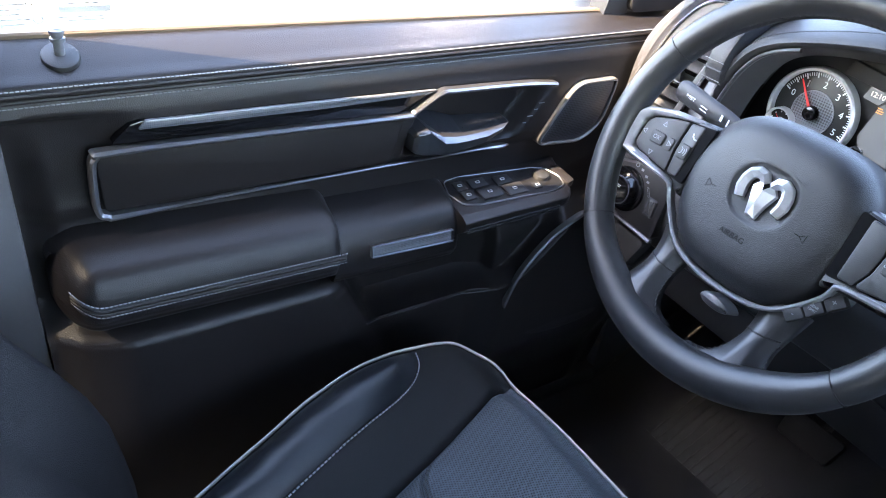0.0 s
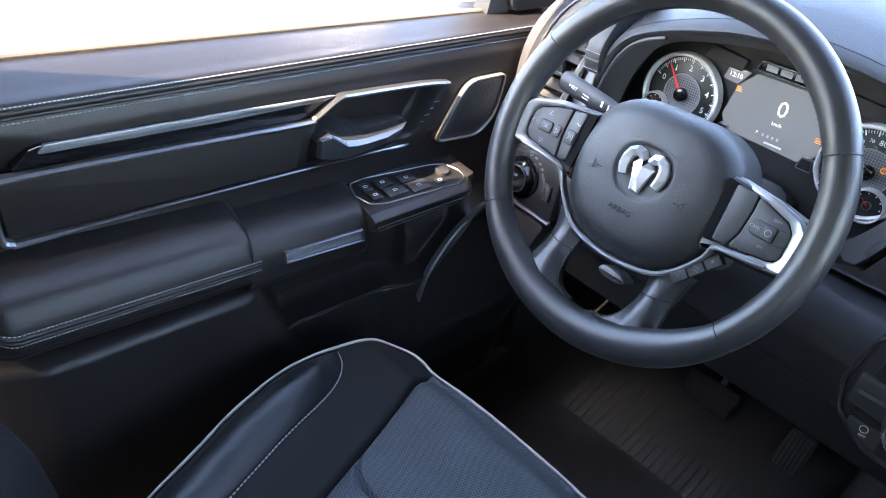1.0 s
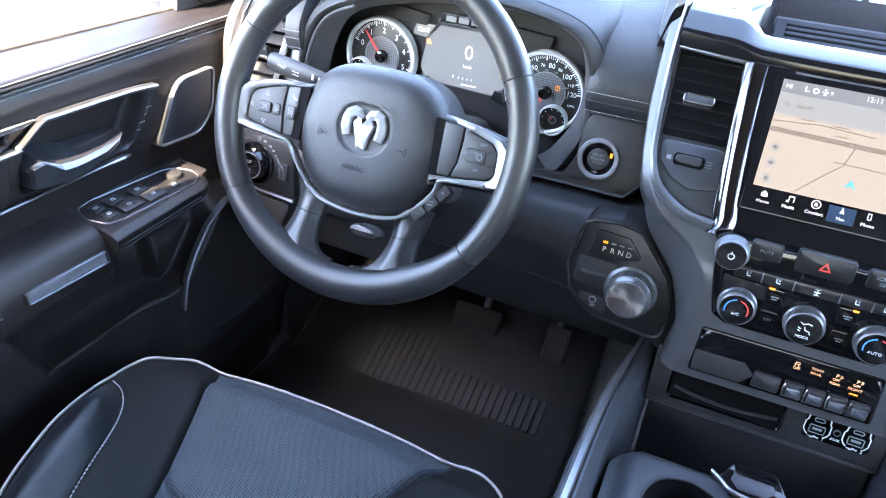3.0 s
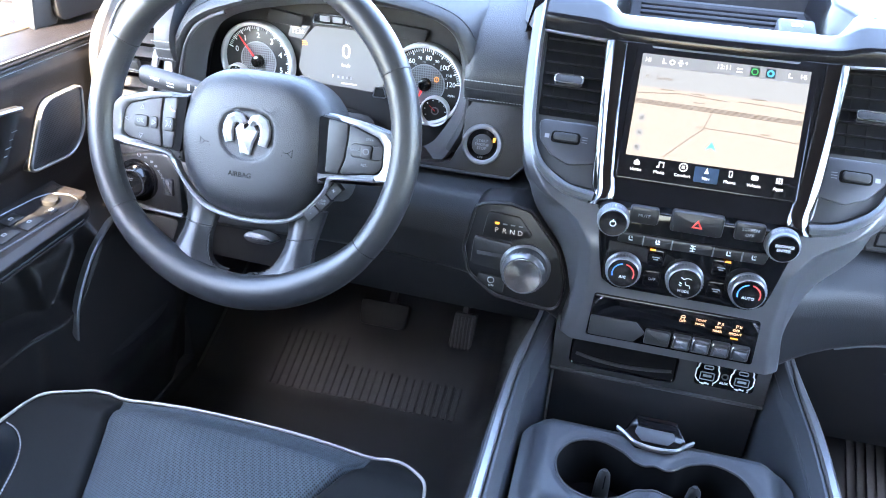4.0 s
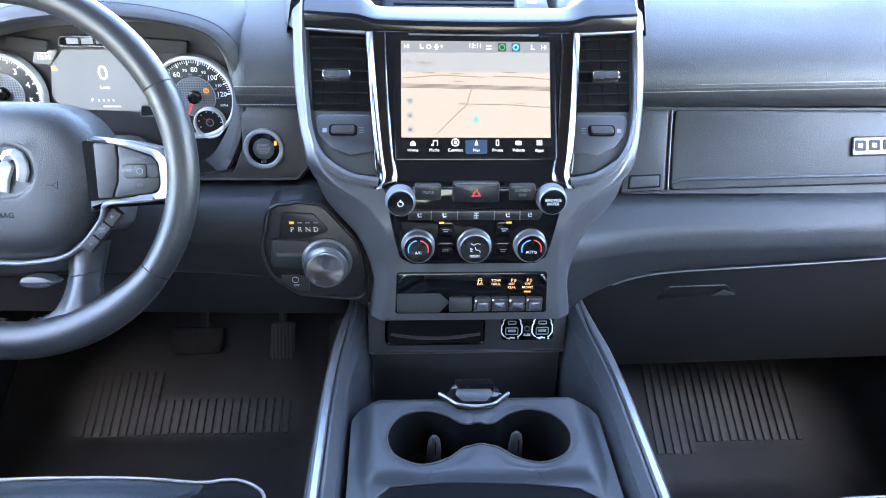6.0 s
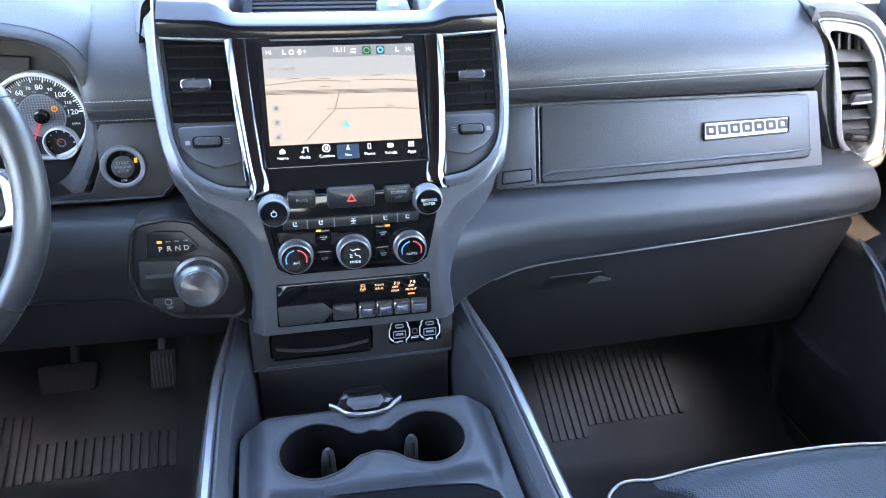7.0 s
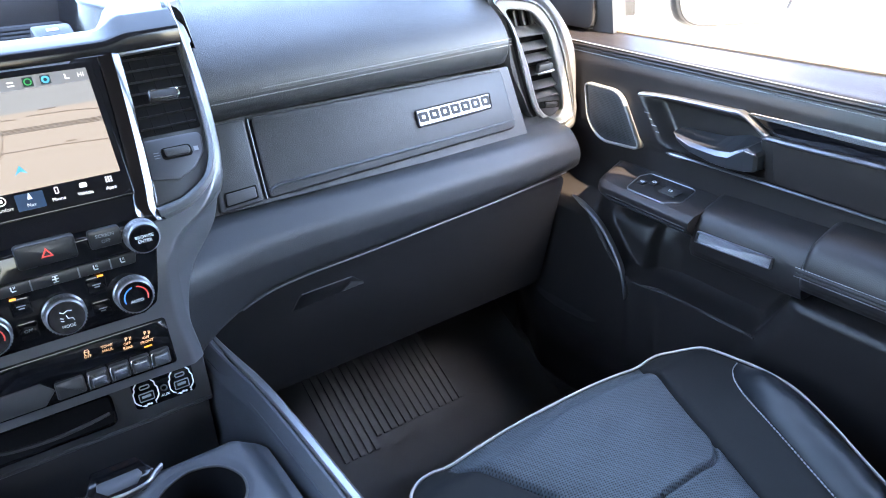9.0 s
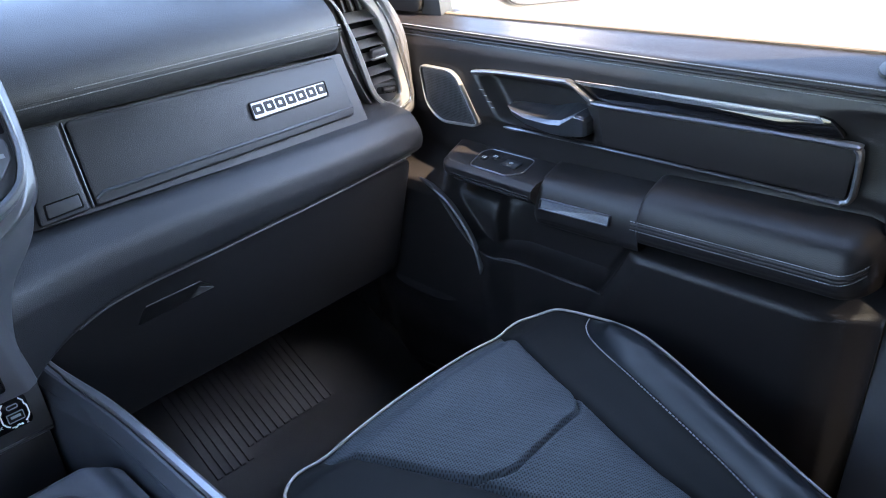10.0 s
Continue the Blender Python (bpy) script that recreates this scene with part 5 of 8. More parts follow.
for s in (-1, 1):
    way = [(0.2035, 0.850), (0.2035, 0.806), (0.2015, 0.772), (0.1955, 0.722), (0.1895, 0.697), (0.176, 0.676), (0.146, 0.660), (0.112, 0.6545)]
    path = curve([VF(s * x, vz(z), 0.005) for x, z in way], 50)
    sweep("stack_chrome", path, bar_profile(0.0075, 0.016, 0.8), VF.n, SATIN, st, label="satin chrome edge trim", scales=[0.80 + 0.55 * step01(0.72, 0.66, p.z) for p in path])
    way_in = [(0.1985, 0.803), (0.1955, 0.742), (0.1855, 0.695), (0.171, 0.677), (0.141, 0.6645), (0.108, 0.662), (0.116, 0.72), (0.124, 0.803)]
    o = rounded([(s * x, vz(z)) for x, z in way_in], 0.006, 3)
    vent = slab("centre_vent", VF, o, 0.0025, -0.02, PLASTIC, st, 0.001, "centre air vent with thin slats")
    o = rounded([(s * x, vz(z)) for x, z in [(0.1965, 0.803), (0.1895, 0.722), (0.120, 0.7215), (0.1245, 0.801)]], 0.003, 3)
    # flat near-black sheet, painted as the shade behind the slats
    slab("well_shade", VF, o, 0.0028, 0.0, VOID, vent)
    for k in range(7):
        z = 0.7275 + 0.0107 * k
        xo = 0.186 + (z - 0.7215) * 0.11
        sweep("slat", [VF(s * xo, vz(z) + 0.001, 0.0035), VF(s * 0.125, vz(z), 0.0035)], bar_profile(0.0012, 0.0050, 0.5), VF.n, BUTTON, vent)
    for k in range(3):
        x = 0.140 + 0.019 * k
        # vanes take the same painted shade colour
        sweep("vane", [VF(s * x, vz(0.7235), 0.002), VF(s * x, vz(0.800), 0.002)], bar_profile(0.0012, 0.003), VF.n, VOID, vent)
    o = box2(0.034, 0.0115, 0.005, s * 0.1615, vz(0.7545))
    ring("tab_rim", VF, o, inset2(o, 0.0018), 0.0135, 0.003, CHROME, vent, 0.0008, "chrome tab rim")
    slab("tab", VF, inset2(o, 0.0015), 0.0125, 0.003, VENT_GREY, vent, 0.0006, "silver vent tab")
    o = rounded([(s * x, vz(z)) for x, z in [(0.1875, 0.7185), (0.120, 0.7185), (0.1155, 0.684), (0.146, 0.680), (0.167, 0.687), (0.1825, 0.700)]], 0.008, 4)
    slab("vent_plate", VF, o, 0.0050, 0.0, VENT_GREY, vent, 0.0025, "dark grey vent plate")
    # raised near-black patch, painted as the shaded slot round the wheel
    slab("thumb_slot_shade", VF, box2(0.033, 0.014, 0.005, s * 0.1535, vz(0.7033)), 0.0056, 0.002, VOID, vent)
    slab("thumb_wheel", VF, box2(0.028, 0.010, 0.004, s * 0.1535, vz(0.7033)), 0.0095, 0.002, PLASTIC, vent, 0.002, "black thumb wheel")
    bars("wheel_mark", VF, [(s * 0.132, vz(0.7033) + 0.003 * k, 0.006, 0.0007) for k in (-1, 0, 1)] + [(s * 0.175, vz(0.7033), 0.005, 0.005)], 0.0048, GREY_PRINT, vent)

# gloss black centre panel
SC = Frame((0, 0.80, 0.80), (1, 0, 0), (0, 0.5325, 0.8465))
o = rounded([(-0.128, 0.013), (0.128, 0.013), (0.116, -0.150), (0.104, -0.176), (-0.104, -0.176), (-0.116, -0.150)], 0.006)
slab("gloss_panel", SC, o, 0.0, -0.08, PIANO, st, 0.003, "gloss black centre panel")
H2 = Frame((0, 0.690, 0.60), (1, 0, 0), (0, 0.12, 1))
o = rounded([(-0.104, 0.064), (0.104, 0.064), (0.097, 0.026), (0.090, -0.010), (0.086, -0.024), (0.072, -0.032), (-0.074, -0.032), (-0.088, -0.024), (-0.094, 0.0), (-0.099, 0.026)], 0.008)
slab("climate_panel", H2, o, 0.006, -0.04, PIANO, st, 0.003, "gloss black climate panel")
for s in (-1, 1):
    way = [(0.1145, 0.010), (0.1125, -0.040), (0.109, -0.090), (0.1045, -0.135), (0.1015, -0.158), (0.106, -0.172)]
    path = curve([(x, y, 0) for x, y in way], 30)
    rows = [[SC(s * (p.x + dx), p.y, h) for dx, h in ((-0.0120, -0.006), (-0.0115, 0.0005), (-0.0108, 0.0014), (0.0010, 0.0066), (0.0022, 0.0062), (0.0095, 0.0012), (0.0112, -0.0005), (0.0114, -0.006))] for p in path]
    loft("stack_pillar", rows, DARK_CHROME, st, True, "polished chrome ridged pillar")

# touchscreen
ts = thing("touchscreen", (0.0015, 0.765, 0.745), "lit touchscreen showing a pale road map above a row of icons", "touchscreen")
CX = 0.0015
o = box2(0.188, 0.146, 0.004, CX, -0.066)
slab("screen_bezel", SC, o, 0.0035, -0.002, PIANO, ts, 0.0015, "gloss black screen bezel")
slab("status_bar", SC, box2(0.1735, 0.0135, 0.0, CX, -0.0070), 0.0040, 0.002, SCREEN_BAR, ts, label="grey status bar")
mp = slab("map_field", SC, box2(0.1735, 0.0765, 0.0, CX, -0.0745), 0.0040, 0.002, SCREEN_MAP, ts, label="cream map field")
slab("map_sky", SC, box2(0.1735, 0.0225, 0.0, CX, -0.0250), 0.0040, 0.002, SCREEN_SKY, ts, label="pale upper map field")
rd = []
for k in range(4):
    rd.append([(CX - 0.0865, -0.0505 - 0.0013 * k), (CX + 0.0865, -0.0535 - 0.0013 * k)])
lines2("highway", SC, rd, 0.0006, 0.0041, SCREEN_DARK, mp)
lines2("road", SC, [[(CX - 0.005, -0.056), (CX - 0.011, -0.075), (CX - 0.022, -0.085), (CX - 0.048, -0.111)], [(CX - 0.02, -0.0735), (CX + 0.04, -0.0745), (CX + 0.0865, -0.0775)],
                    [(CX - 0.0865, -0.044), (CX - 0.04, -0.040), (CX + 0.01, -0.0425)], [(CX + 0.02, -0.041), (CX + 0.06, -0.042), (CX + 0.0865, -0.0445)]], 0.0009, 0.0041, SCREEN_ROAD, mp)
slab("position_arrow", SC, [Vector((CX - 0.0055, -0.0965)), Vector((CX, -0.0935)), Vector((CX + 0.0055, -0.0965)), Vector((CX, -0.0875))], 0.0043, 0.004, SCREEN_BLUE, mp)
slab("search_box", SC, box2(0.036, 0.0098, 0.004, CX - 0.0640, -0.0252), 0.00405, 0.003, SCREEN_SKY, mp)
words("search_text", "Search", SC, CX - 0.060, -0.0255, 0.0062, 0.0041, SCREEN_ROAD, mp)
ring("search_mark", SC, disc2(0.0022, CX - 0.0775, -0.025, 16), disc2(0.0016, CX - 0.0775, -0.025, 16), 0.0043, 0.004, SCREEN_ROAD, mp)
for k in range(3):
    slab("map_key", SC, disc2(0.0042, CX - 0.0765, -0.0705 - 0.0165 * k, 20), 0.0043, 0.004, SCREEN_SKY, mp)
    bars("map_key_mark", SC, [(CX - 0.0765, -0.0705 - 0.0165 * k + 0.0012 * j, 0.0035, 0.0006) for j in (-1, 0, 1)], 0.0044, SCREEN_DARK, mp)
for x, y, w in ((-0.055, -0.0375, 0.014), (-0.022, -0.0385, 0.016), (0.04, -0.0365, 0.016), (0.052, -0.0725, 0.010), (-0.02, -0.0475, 0.012)):
    bars("map_name", SC, [(CX + x, y, w, 0.001)], 0.0041, SCREEN_ROAD, mp)
words("status_text", "HI", SC, CX - 0.0800, -0.0070, 0.0068, 0.0041, STATUS_PRINT, ts)
words("status_text", "HI", SC, CX + 0.0800, -0.0070, 0.0068, 0.0041, STATUS_PRINT, ts)
words("status_text", "12:11", SC, CX - 0.0005, -0.0058, 0.0072, 0.0041, STATUS_PRINT, ts)
words("status_text", "9", SC, CX - 0.0395, -0.0070, 0.0058, 0.0041, STATUS_PRINT, ts)
for dx in (-0.0640, 0.0655):
    o = [Vector((CX + dx + x, z)) for x, z in ((-0.0007, -0.0040), (-0.0007, -0.0094), (0.0036, -0.0094), (0.0036, -0.0084), (0.0007, -0.0084), (0.0007, -0.0040))]
    slab("seat_mark", SC, o, 0.0042, 0.0038, STATUS_PRINT, ts)
for dx, z, w in ((-0.0455, -0.0070, 0.006), (-0.0455, -0.0045, 0.003), (-0.0455, -0.0095, 0.003), (0.0155, -0.0055, 0.006), (0.0155, -0.0090, 0.006)):
    bars("status_bar", SC, [(CX + dx, z, w, 0.0013)], 0.0041, STATUS_PRINT, ts)
ring("status_mark", SC, disc2(0.003, CX - 0.0545, -0.007, 20), disc2(0.0018, CX - 0.0545, -0.007, 20), 0.0043, 0.004, STATUS_PRINT, ts)
slab("mark_tile", SC, box2(0.0095, 0.0095, 0.001, CX + 0.0310, -0.0070), 0.0042, 0.003, DIAL, ts)
ring("green_mark", SC, disc2(0.0036, CX + 0.0310, -0.0070, 24), disc2(0.0026, CX + 0.0310, -0.0070, 24), 0.0045, 0.004, SCREEN_GREEN, ts)
slab("mark_tile", SC, box2(0.0095, 0.0095, 0.001, CX + 0.0470, -0.0070), 0.0042, 0.003, DIAL, ts)
ring("blue_mark", SC, disc2(0.0038, CX + 0.0470, -0.0070, 24), disc2(0.0018, CX + 0.0470, -0.0070, 24), 0.0045, 0.004, SCREEN_BLUE, ts)
for k, wd in enumerate(("Home", "Media", "Comfort", "Nav", "Phone", "Vehicle", "Apps")):
    x = CX - 0.0735 + 0.0245 * k
    if k == 3:
        slab("icon_plate", SC, box2(0.025, 0.0165, 0.001, x, -0.1235), 0.0040, 0.002, SCREEN_TILE, ts, label="dim blue selected tile")
    words("icon_name", wd, SC, x, -0.1275, 0.0049, 0.0042, LAMP_WHITE, ts)
    if wd == "Home":
        slab("icon", SC, [Vector((x - 0.0030, -0.1225)), Vector((x + 0.0030, -0.1225)), Vector((x + 0.0030, -0.1190)), Vector((x, -0.1163)), Vector((x - 0.0030, -0.1190))], 0.0043, 0.004, LAMP_WHITE, ts)
    elif wd == "Media":
        bars("icon", SC, [(x - 0.001, -0.119, 0.0008, 0.006), (x + 0.0018, -0.1165, 0.005, 0.0012), (x - 0.002, -0.1217, 0.0028, 0.0018), (x + 0.0038, -0.119, 0.0008, 0.006)], 0.0042, LAMP_WHITE, ts)
    elif wd == "Comfort":
        ring("icon", SC, disc2(0.0046, x, -0.1185, 24), disc2(0.0036, x, -0.1185, 24), 0.0043, 0.004, LAMP_WHITE, ts)
        bars("icon", SC, [(x, -0.1185, 0.003, 0.0035)], 0.0042, LAMP_WHITE, ts)
    elif wd == "Nav":
        slab("icon", SC, [Vector((x - 0.0022, -0.1218)), Vector((x + 0.0022, -0.1218)), Vector((x, -0.1150))], 0.0044, 0.0042, LAMP_WHITE, ts)
    elif wd == "Phone":
        o = box2(0.0036, 0.0068, 0.0008, x, -0.1187)
        ring("icon", SC, o, inset2(o, 0.0007), 0.0043, 0.004, LAMP_WHITE, ts)
    elif wd == "Vehicle":
        slab("icon", SC, box2(0.0070, 0.0050, 0.0015, x, -0.1190), 0.0043, 0.004, LAMP_WHITE, ts)
    else:
        bars("icon", SC, [(x + 0.0024 * i, -0.1187 + 0.0022 * j, 0.0015, 0.0015) for i in (-1, 0, 1) for j in (-1, 0, 1)], 0.0042, LAMP_WHITE, ts)

# gloss black top bar with storage tray behind it
secs = []
for i in range(49):
    x = -0.199 + 0.398 * i / 48
    b = 0.030 * abs(x / 0.214) ** 2.2
    k = step01(0.112, 0.142, abs(x))
    sec = rounded([(0.812 + b, 0.8065), (0.803 + b, 0.8085), (0.8045 + b, 0.8225 + 0.004 * k), (0.838 + b * 0.8, 0.8285 + 0.013 * k), (0.851 + 0.037 * k, 0.8290 + 0.019 * k), (0.858 + 0.042 * k, 0.80)], [0.001, 0.002, 0.009, 0.012, 0.003, 0], 4)
    secs.append((x, sec))
prism_x("top_bar", secs, BAR_GLOSS, "gloss black top bar", st)
prism_x("bar_lip", [(x * 0.0180, [(0.8055 + 0.030 * abs(x / 11) ** 2.2, 0.8035), (0.8005 + 0.030 * abs(x / 11) ** 2.2, 0.8065), (0.8015 + 0.030 * abs(x / 11) ** 2.2, 0.8085), (0.808 + 0.030 * abs(x / 11) ** 2.2, 0.8075)]) for x in range(-11, 12)], SATIN, "fine bright lip", st)
for s in (-1, 1):
    rows = []
    for i in range(9):
        y = 0.876 + 0.021 * i
        xi = 0.118 + 0.022 * step01(0.925, 0.876, y)
        sec = rounded([(s * (xi - 0.012), 0.815), (s * xi, 0.8435 + 0.0030 * i), (s * 0.152, 0.8465 + 0.0028 * i), (s * 0.217, 0.842 + 0.0018 * i), (s * 0.228, 0.79)], [0, 0.005, 0.008, 0.02, 0], 4)
        rows.append([Vector((p.x, y, p.y)) for p in sec])
    loft("tray_side", rows, BAR_GLOSS, st, True, "gloss black tray shoulder")
tr = thing("dash_tray", (0.0, 0.96, 0.80), "open black storage tray on top of the centre stack", "storage tray")
TR = Frame((0, 0.96, 0.815), (1, 0, 0), (0, 1, 0.05))
slab("tray_floor", TR, box2(0.25, 0.21, 0.01, 0, -0.02), 0.0, -0.02, TRAY, tr, label="ribbed rubber tray floor")
for k in range(-1, 2):
    slab("tray_rib", TR, box2(0.19, 0.012, 0.003, 0, 0.022 * k), 0.003, 0.0, TRAY, tr, 0.001)
BW = Frame((0, 1.028, 0.845), (1, 0, 0), (0, 0.7, 1))
slab("tray_back", BW, box2(0.30, 0.07, 0.008, 0, 0.0), 0.0, -0.03, TRAY, tr, 0.004, "black tray back wall")
bars("tray_back_bars", BW, [(-0.032, 0.008, 0.024, 0.012), (0.0, 0.008, 0.024, 0.012), (0.032, 0.008, 0.024, 0.012)], 0.0005, GREY_PRINT, tr, "plain raised grey bars")
cap = slab("tray_socket", Frame((0.079, 0.887, 0.820), (1, 0, 0), (0, 1, 0.30)), box2(0.041, 0.034, 0.006), 0.008, -0.02, CONSOLE, tr, 0.003, "grey socket lid")
bars("socket_mark", Frame((0.079, 0.887, 0.820), (1, 0, 0), (0, 1, 0.30)), [(0, 0.002, 0.012, 0.006)], 0.0082, WHITE_PRINT, cap)


# climate controls on the panel
def knob(name, x, z, r, h, label, text="", face=PIANO, rim=SATIN, marks=False, fr=H2, base=0.006):
    k = thing(name, fr(x, z, 0.0), label, "knob", "stack knobs")
    rows = []
    skirt = ((0.0, 1.16), (0.004, 1.16), (0.006, 1.04), (h * 0.72, 1.0), (h * 0.75, 0.96), (h * 0.96, 0.90), (h, 0.87), (h, 0.78)) if face is BRUSHED else ((0.0, 1.06), (0.003, 1.06), (0.004, 1.0), (h * 0.8, 0.98), (h * 0.95, 0.95), (h, 0.90), (h, 0.80))
    for hh, rr in [(q, r * w) for q, w in skirt]:
        rows.append([fr(x + rr * math.cos(a * math.pi / 24), z + rr * math.sin(a * math.pi / 24), base + hh) for a in range(48)])
    loft("knob_rim", rows, rim, k, True, "ribbed satin chrome rim")
    cap = slab("knob_face", fr, disc2(r * (0.83 if face is BRUSHED else 0.875), x, z, 40), base + h + 0.0012, base + h - 0.003, face, k, 0.001, "brushed silver dial face" if face is BRUSHED else "gloss black knob face")
    for p in cap.data.polygons:
        p.use_smooth = False
    bm = bmesh.new()
    for a in range(36):
        t = a * math.pi / 18
        c = fr(x + r * 1.005 * math.cos(t), z + r * 1.005 * math.sin(t), base + h * 0.45)
        u, w = (fr.u * math.cos(t) + fr.v * math.sin(t)), fr.n
        sd = u.cross(w)
        b4 = [bm.verts.new(c + sd * e * 0.0006 + w * f * h * 0.32) for e, f in ((-1, -1), (1, -1), (1, 1), (-1, 1))]
        t4 = [bm.verts.new(c + u * 0.0006 + sd * e * 0.0003 + w * f * h * 0.3) for e, f in ((-1, -1), (1, -1), (1, 1), (-1, 1))]
        bridge(bm, b4, t4)
        bm.faces.new(t4)
    part("knob_ribs", bm, rim, k, kind="stuff")
    top = base + h + 0.0014
    for j, wd in enumerate(text.split("|") if text else []):
        n = len(text.split("|"))
        words("knob_text", wd, fr, x, z - (0.004 if marks else 0) + 0.0045 * ((n - 1) / 2 - j), 0.0046, top, WHITE_PRINT, k)
    if marks:
        for a0, a1, mt in ((200, 100, BLUE_MARK), (80, -20, LAMP_RED)):
            lines2("knob_arc", fr, [[(x + r * 0.62 * math.cos(radians(a0 + (a1 - a0) * i / 10)), z + r * 0.62 * math.sin(radians(a0 + (a1 - a0) * i / 10))) for i in range(11)]], 0.0013, top, mt, k)
    return k


knob("volume_knob", -0.0865, 0.050, 0.0165, 0.016, "chrome-rimmed black volume knob on the stack", "", base=0.004)
knob("tune_knob", 0.0855, 0.0515, 0.0165, 0.016, "chrome-rimmed black tuning knob on the stack", "BROWSE|ENTER", base=0.004)
knob("temperature_knob", -0.0665, -0.006, 0.0185, 0.014, "chrome-rimmed driver temperature knob with blue and red arc", "A/C", marks=True)
knob("mode_knob", -0.001, -0.006, 0.0190, 0.014, "chrome-rimmed black air mode knob", "", marks=False)
words("mode_text", "MODE", H2, -0.001, -0.0145, 0.0044, 0.0214, WHITE_PRINT, st)
lines2("mode_mark", H2, [[(-0.006, 0.0015), (-0.003, -0.0005), (0.001, 0.0015), (0.005, 0.0005)], [(-0.001, -0.003), (0.000, -0.0065), (0.004, -0.0070), (0.005, -0.0100)], [(-0.007, -0.0045), (-0.004, -0.0060)], [(-0.007, -0.0075), (-0.004, -0.0085)]], 0.0010, 0.0214, WHITE_PRINT, st)
knob("temperature_knob", 0.0645, -0.006, 0.0185, 0.014, "chrome-rimmed passenger temperature knob with blue and red arc", "AUTO", marks=True)
pw = Frame(H2(-0.0865, 0.050, 0.0216), (1, 0, 0), (0, 0.12, 1))
ring("power_mark", pw, disc2(0.0034, n=20), disc2(0.0026, n=20), 0.0004, 0.0, WHITE_PRINT, st)
bars("power_mark", pw, [(0, 0.0034, 0.0011, 0.0036)], 0.0005, WHITE_PRINT, st)
K3 = H2
for x, z, w, h, wd, lb in ((-0.0555, 0.0595, 0.030, 0.019, "MUTE", "black mute button"), (0.052, 0.059, 0.030, 0.019, "SCREEN|OFF", "black screen-off button")):
    b = slab("push_button", K3, box2(w, h, 0.004, x, z), 0.0105, 0.003, BUTTON, st, 0.002, lb)
    for j, t in enumerate(wd.split("|")):
        words("button_text", t, K3, x, z + (0.003 if "|" in wd else 0) - 0.006 * j, 0.005, 0.0107, GREY_PRINT, b)
hz = slab("hazard_button", K3, box2(0.053, 0.0235, 0.004, -0.001, 0.0595), 0.0125, 0.003, BUTTON, st, 0.003, "black hazard warning button")
tri = [Vector((-0.0065, 0.0555)), Vector((0.0045, 0.0555)), Vector((-0.001, 0.065))]
ring("hazard_mark", K3, tri, [Vector((-0.0042, 0.0568)), Vector((0.0022, 0.0568)), Vector((-0.001, 0.0623))], 0.0130, 0.0120, LAMP_RED, hz)
o = rounded([(-0.079, 0.0255), (0.074, 0.0255), (0.077, 0.0375), (-0.076, 0.0375)], 0.003)
strip = slab("seat_button_strip", K3, o, 0.010, 0.003, BUTTON, st, 0.0015, "black strip of seat heating buttons")
for k, x in enumerate((-0.065, -0.0365, 0.0, 0.0365, 0.062)):
    bars("strip_mark", K3, [(x - 0.0016, 0.0328, 0.0012, 0.0040), (x + 0.0004, 0.0302, 0.0040, 0.0012), (x + 0.0006, 0.0336, 0.0005, 0.0026), (x + 0.0018, 0.0336, 0.0005, 0.0026)] if k != 2 else [(x, 0.0315, 0.006, 0.0012), (x, 0.0315, 0.0012, 0.006), (x, 0.0345, 0.005, 0.0009), (x, 0.0285, 0.005, 0.0009)], 0.0101, WHITE_PRINT, strip)
for x in (-0.0515, -0.0215, 0.021, 0.0505):
    slab("strip_divider", K3, box2(0.0013, 0.0105, 0.0, x, 0.0315), 0.0112, 0.009, SATIN, strip)
for x, z, wd in ((-0.0345, 0.0125, ""), (-0.0345, -0.013, "OFF"), (0.0335, 0.013, ""), (0.0335, -0.013, "")):
    b = slab("small_button", K3, box2(0.0185, 0.019, 0.004, x, z), 0.0075, 0.003, PIANO, st, 0.001, "small black climate button")
    if wd:
        words("button_text", wd, K3, x, z, 0.0045, 0.0077, GREY_PRINT, b)
    else:
        bars("button_mark", K3, [(x, z + 0.001, 0.008, 0.0012), (x, z - 0.0015, 0.005, 0.0012)], 0.0077, GREY_PRINT, b)
for x in (-0.0395, 0.0385):
    bars("climate_lamp", K3, [(x, 0.0225, 0.0056, 0.0022)], 0.0092, LAMP_AMBER, st, "lit amber lamp")

# switch bank below
B2 = Frame((0, 0.6845, 0.527), (1, 0, 0), (0, 0.10, 1))
o = rounded([(-0.0945, -0.028), (0.0925, -0.028), (0.090, 0.027), (-0.092, 0.027)], 0.004)
bank = slab("switch_bank", B2, o, 0.003, -0.03, PIANO, st, 0.0015, "gloss black switch bank")
slab("bank_blank", B2, rounded([(-0.092, -0.026), (-0.040, -0.026), (-0.028, -0.012), (-0.040, 0.0), (-0.092, 0.0)], 0.003), 0.005, 0.0, PLASTIC, bank, 0.0015, "black blank cover")
slab("bank_blank", B2, box2(0.028, 0.0195, 0.003, -0.0145, -0.0145), 0.007, 0.0, PLASTIC, bank, 0.0025)
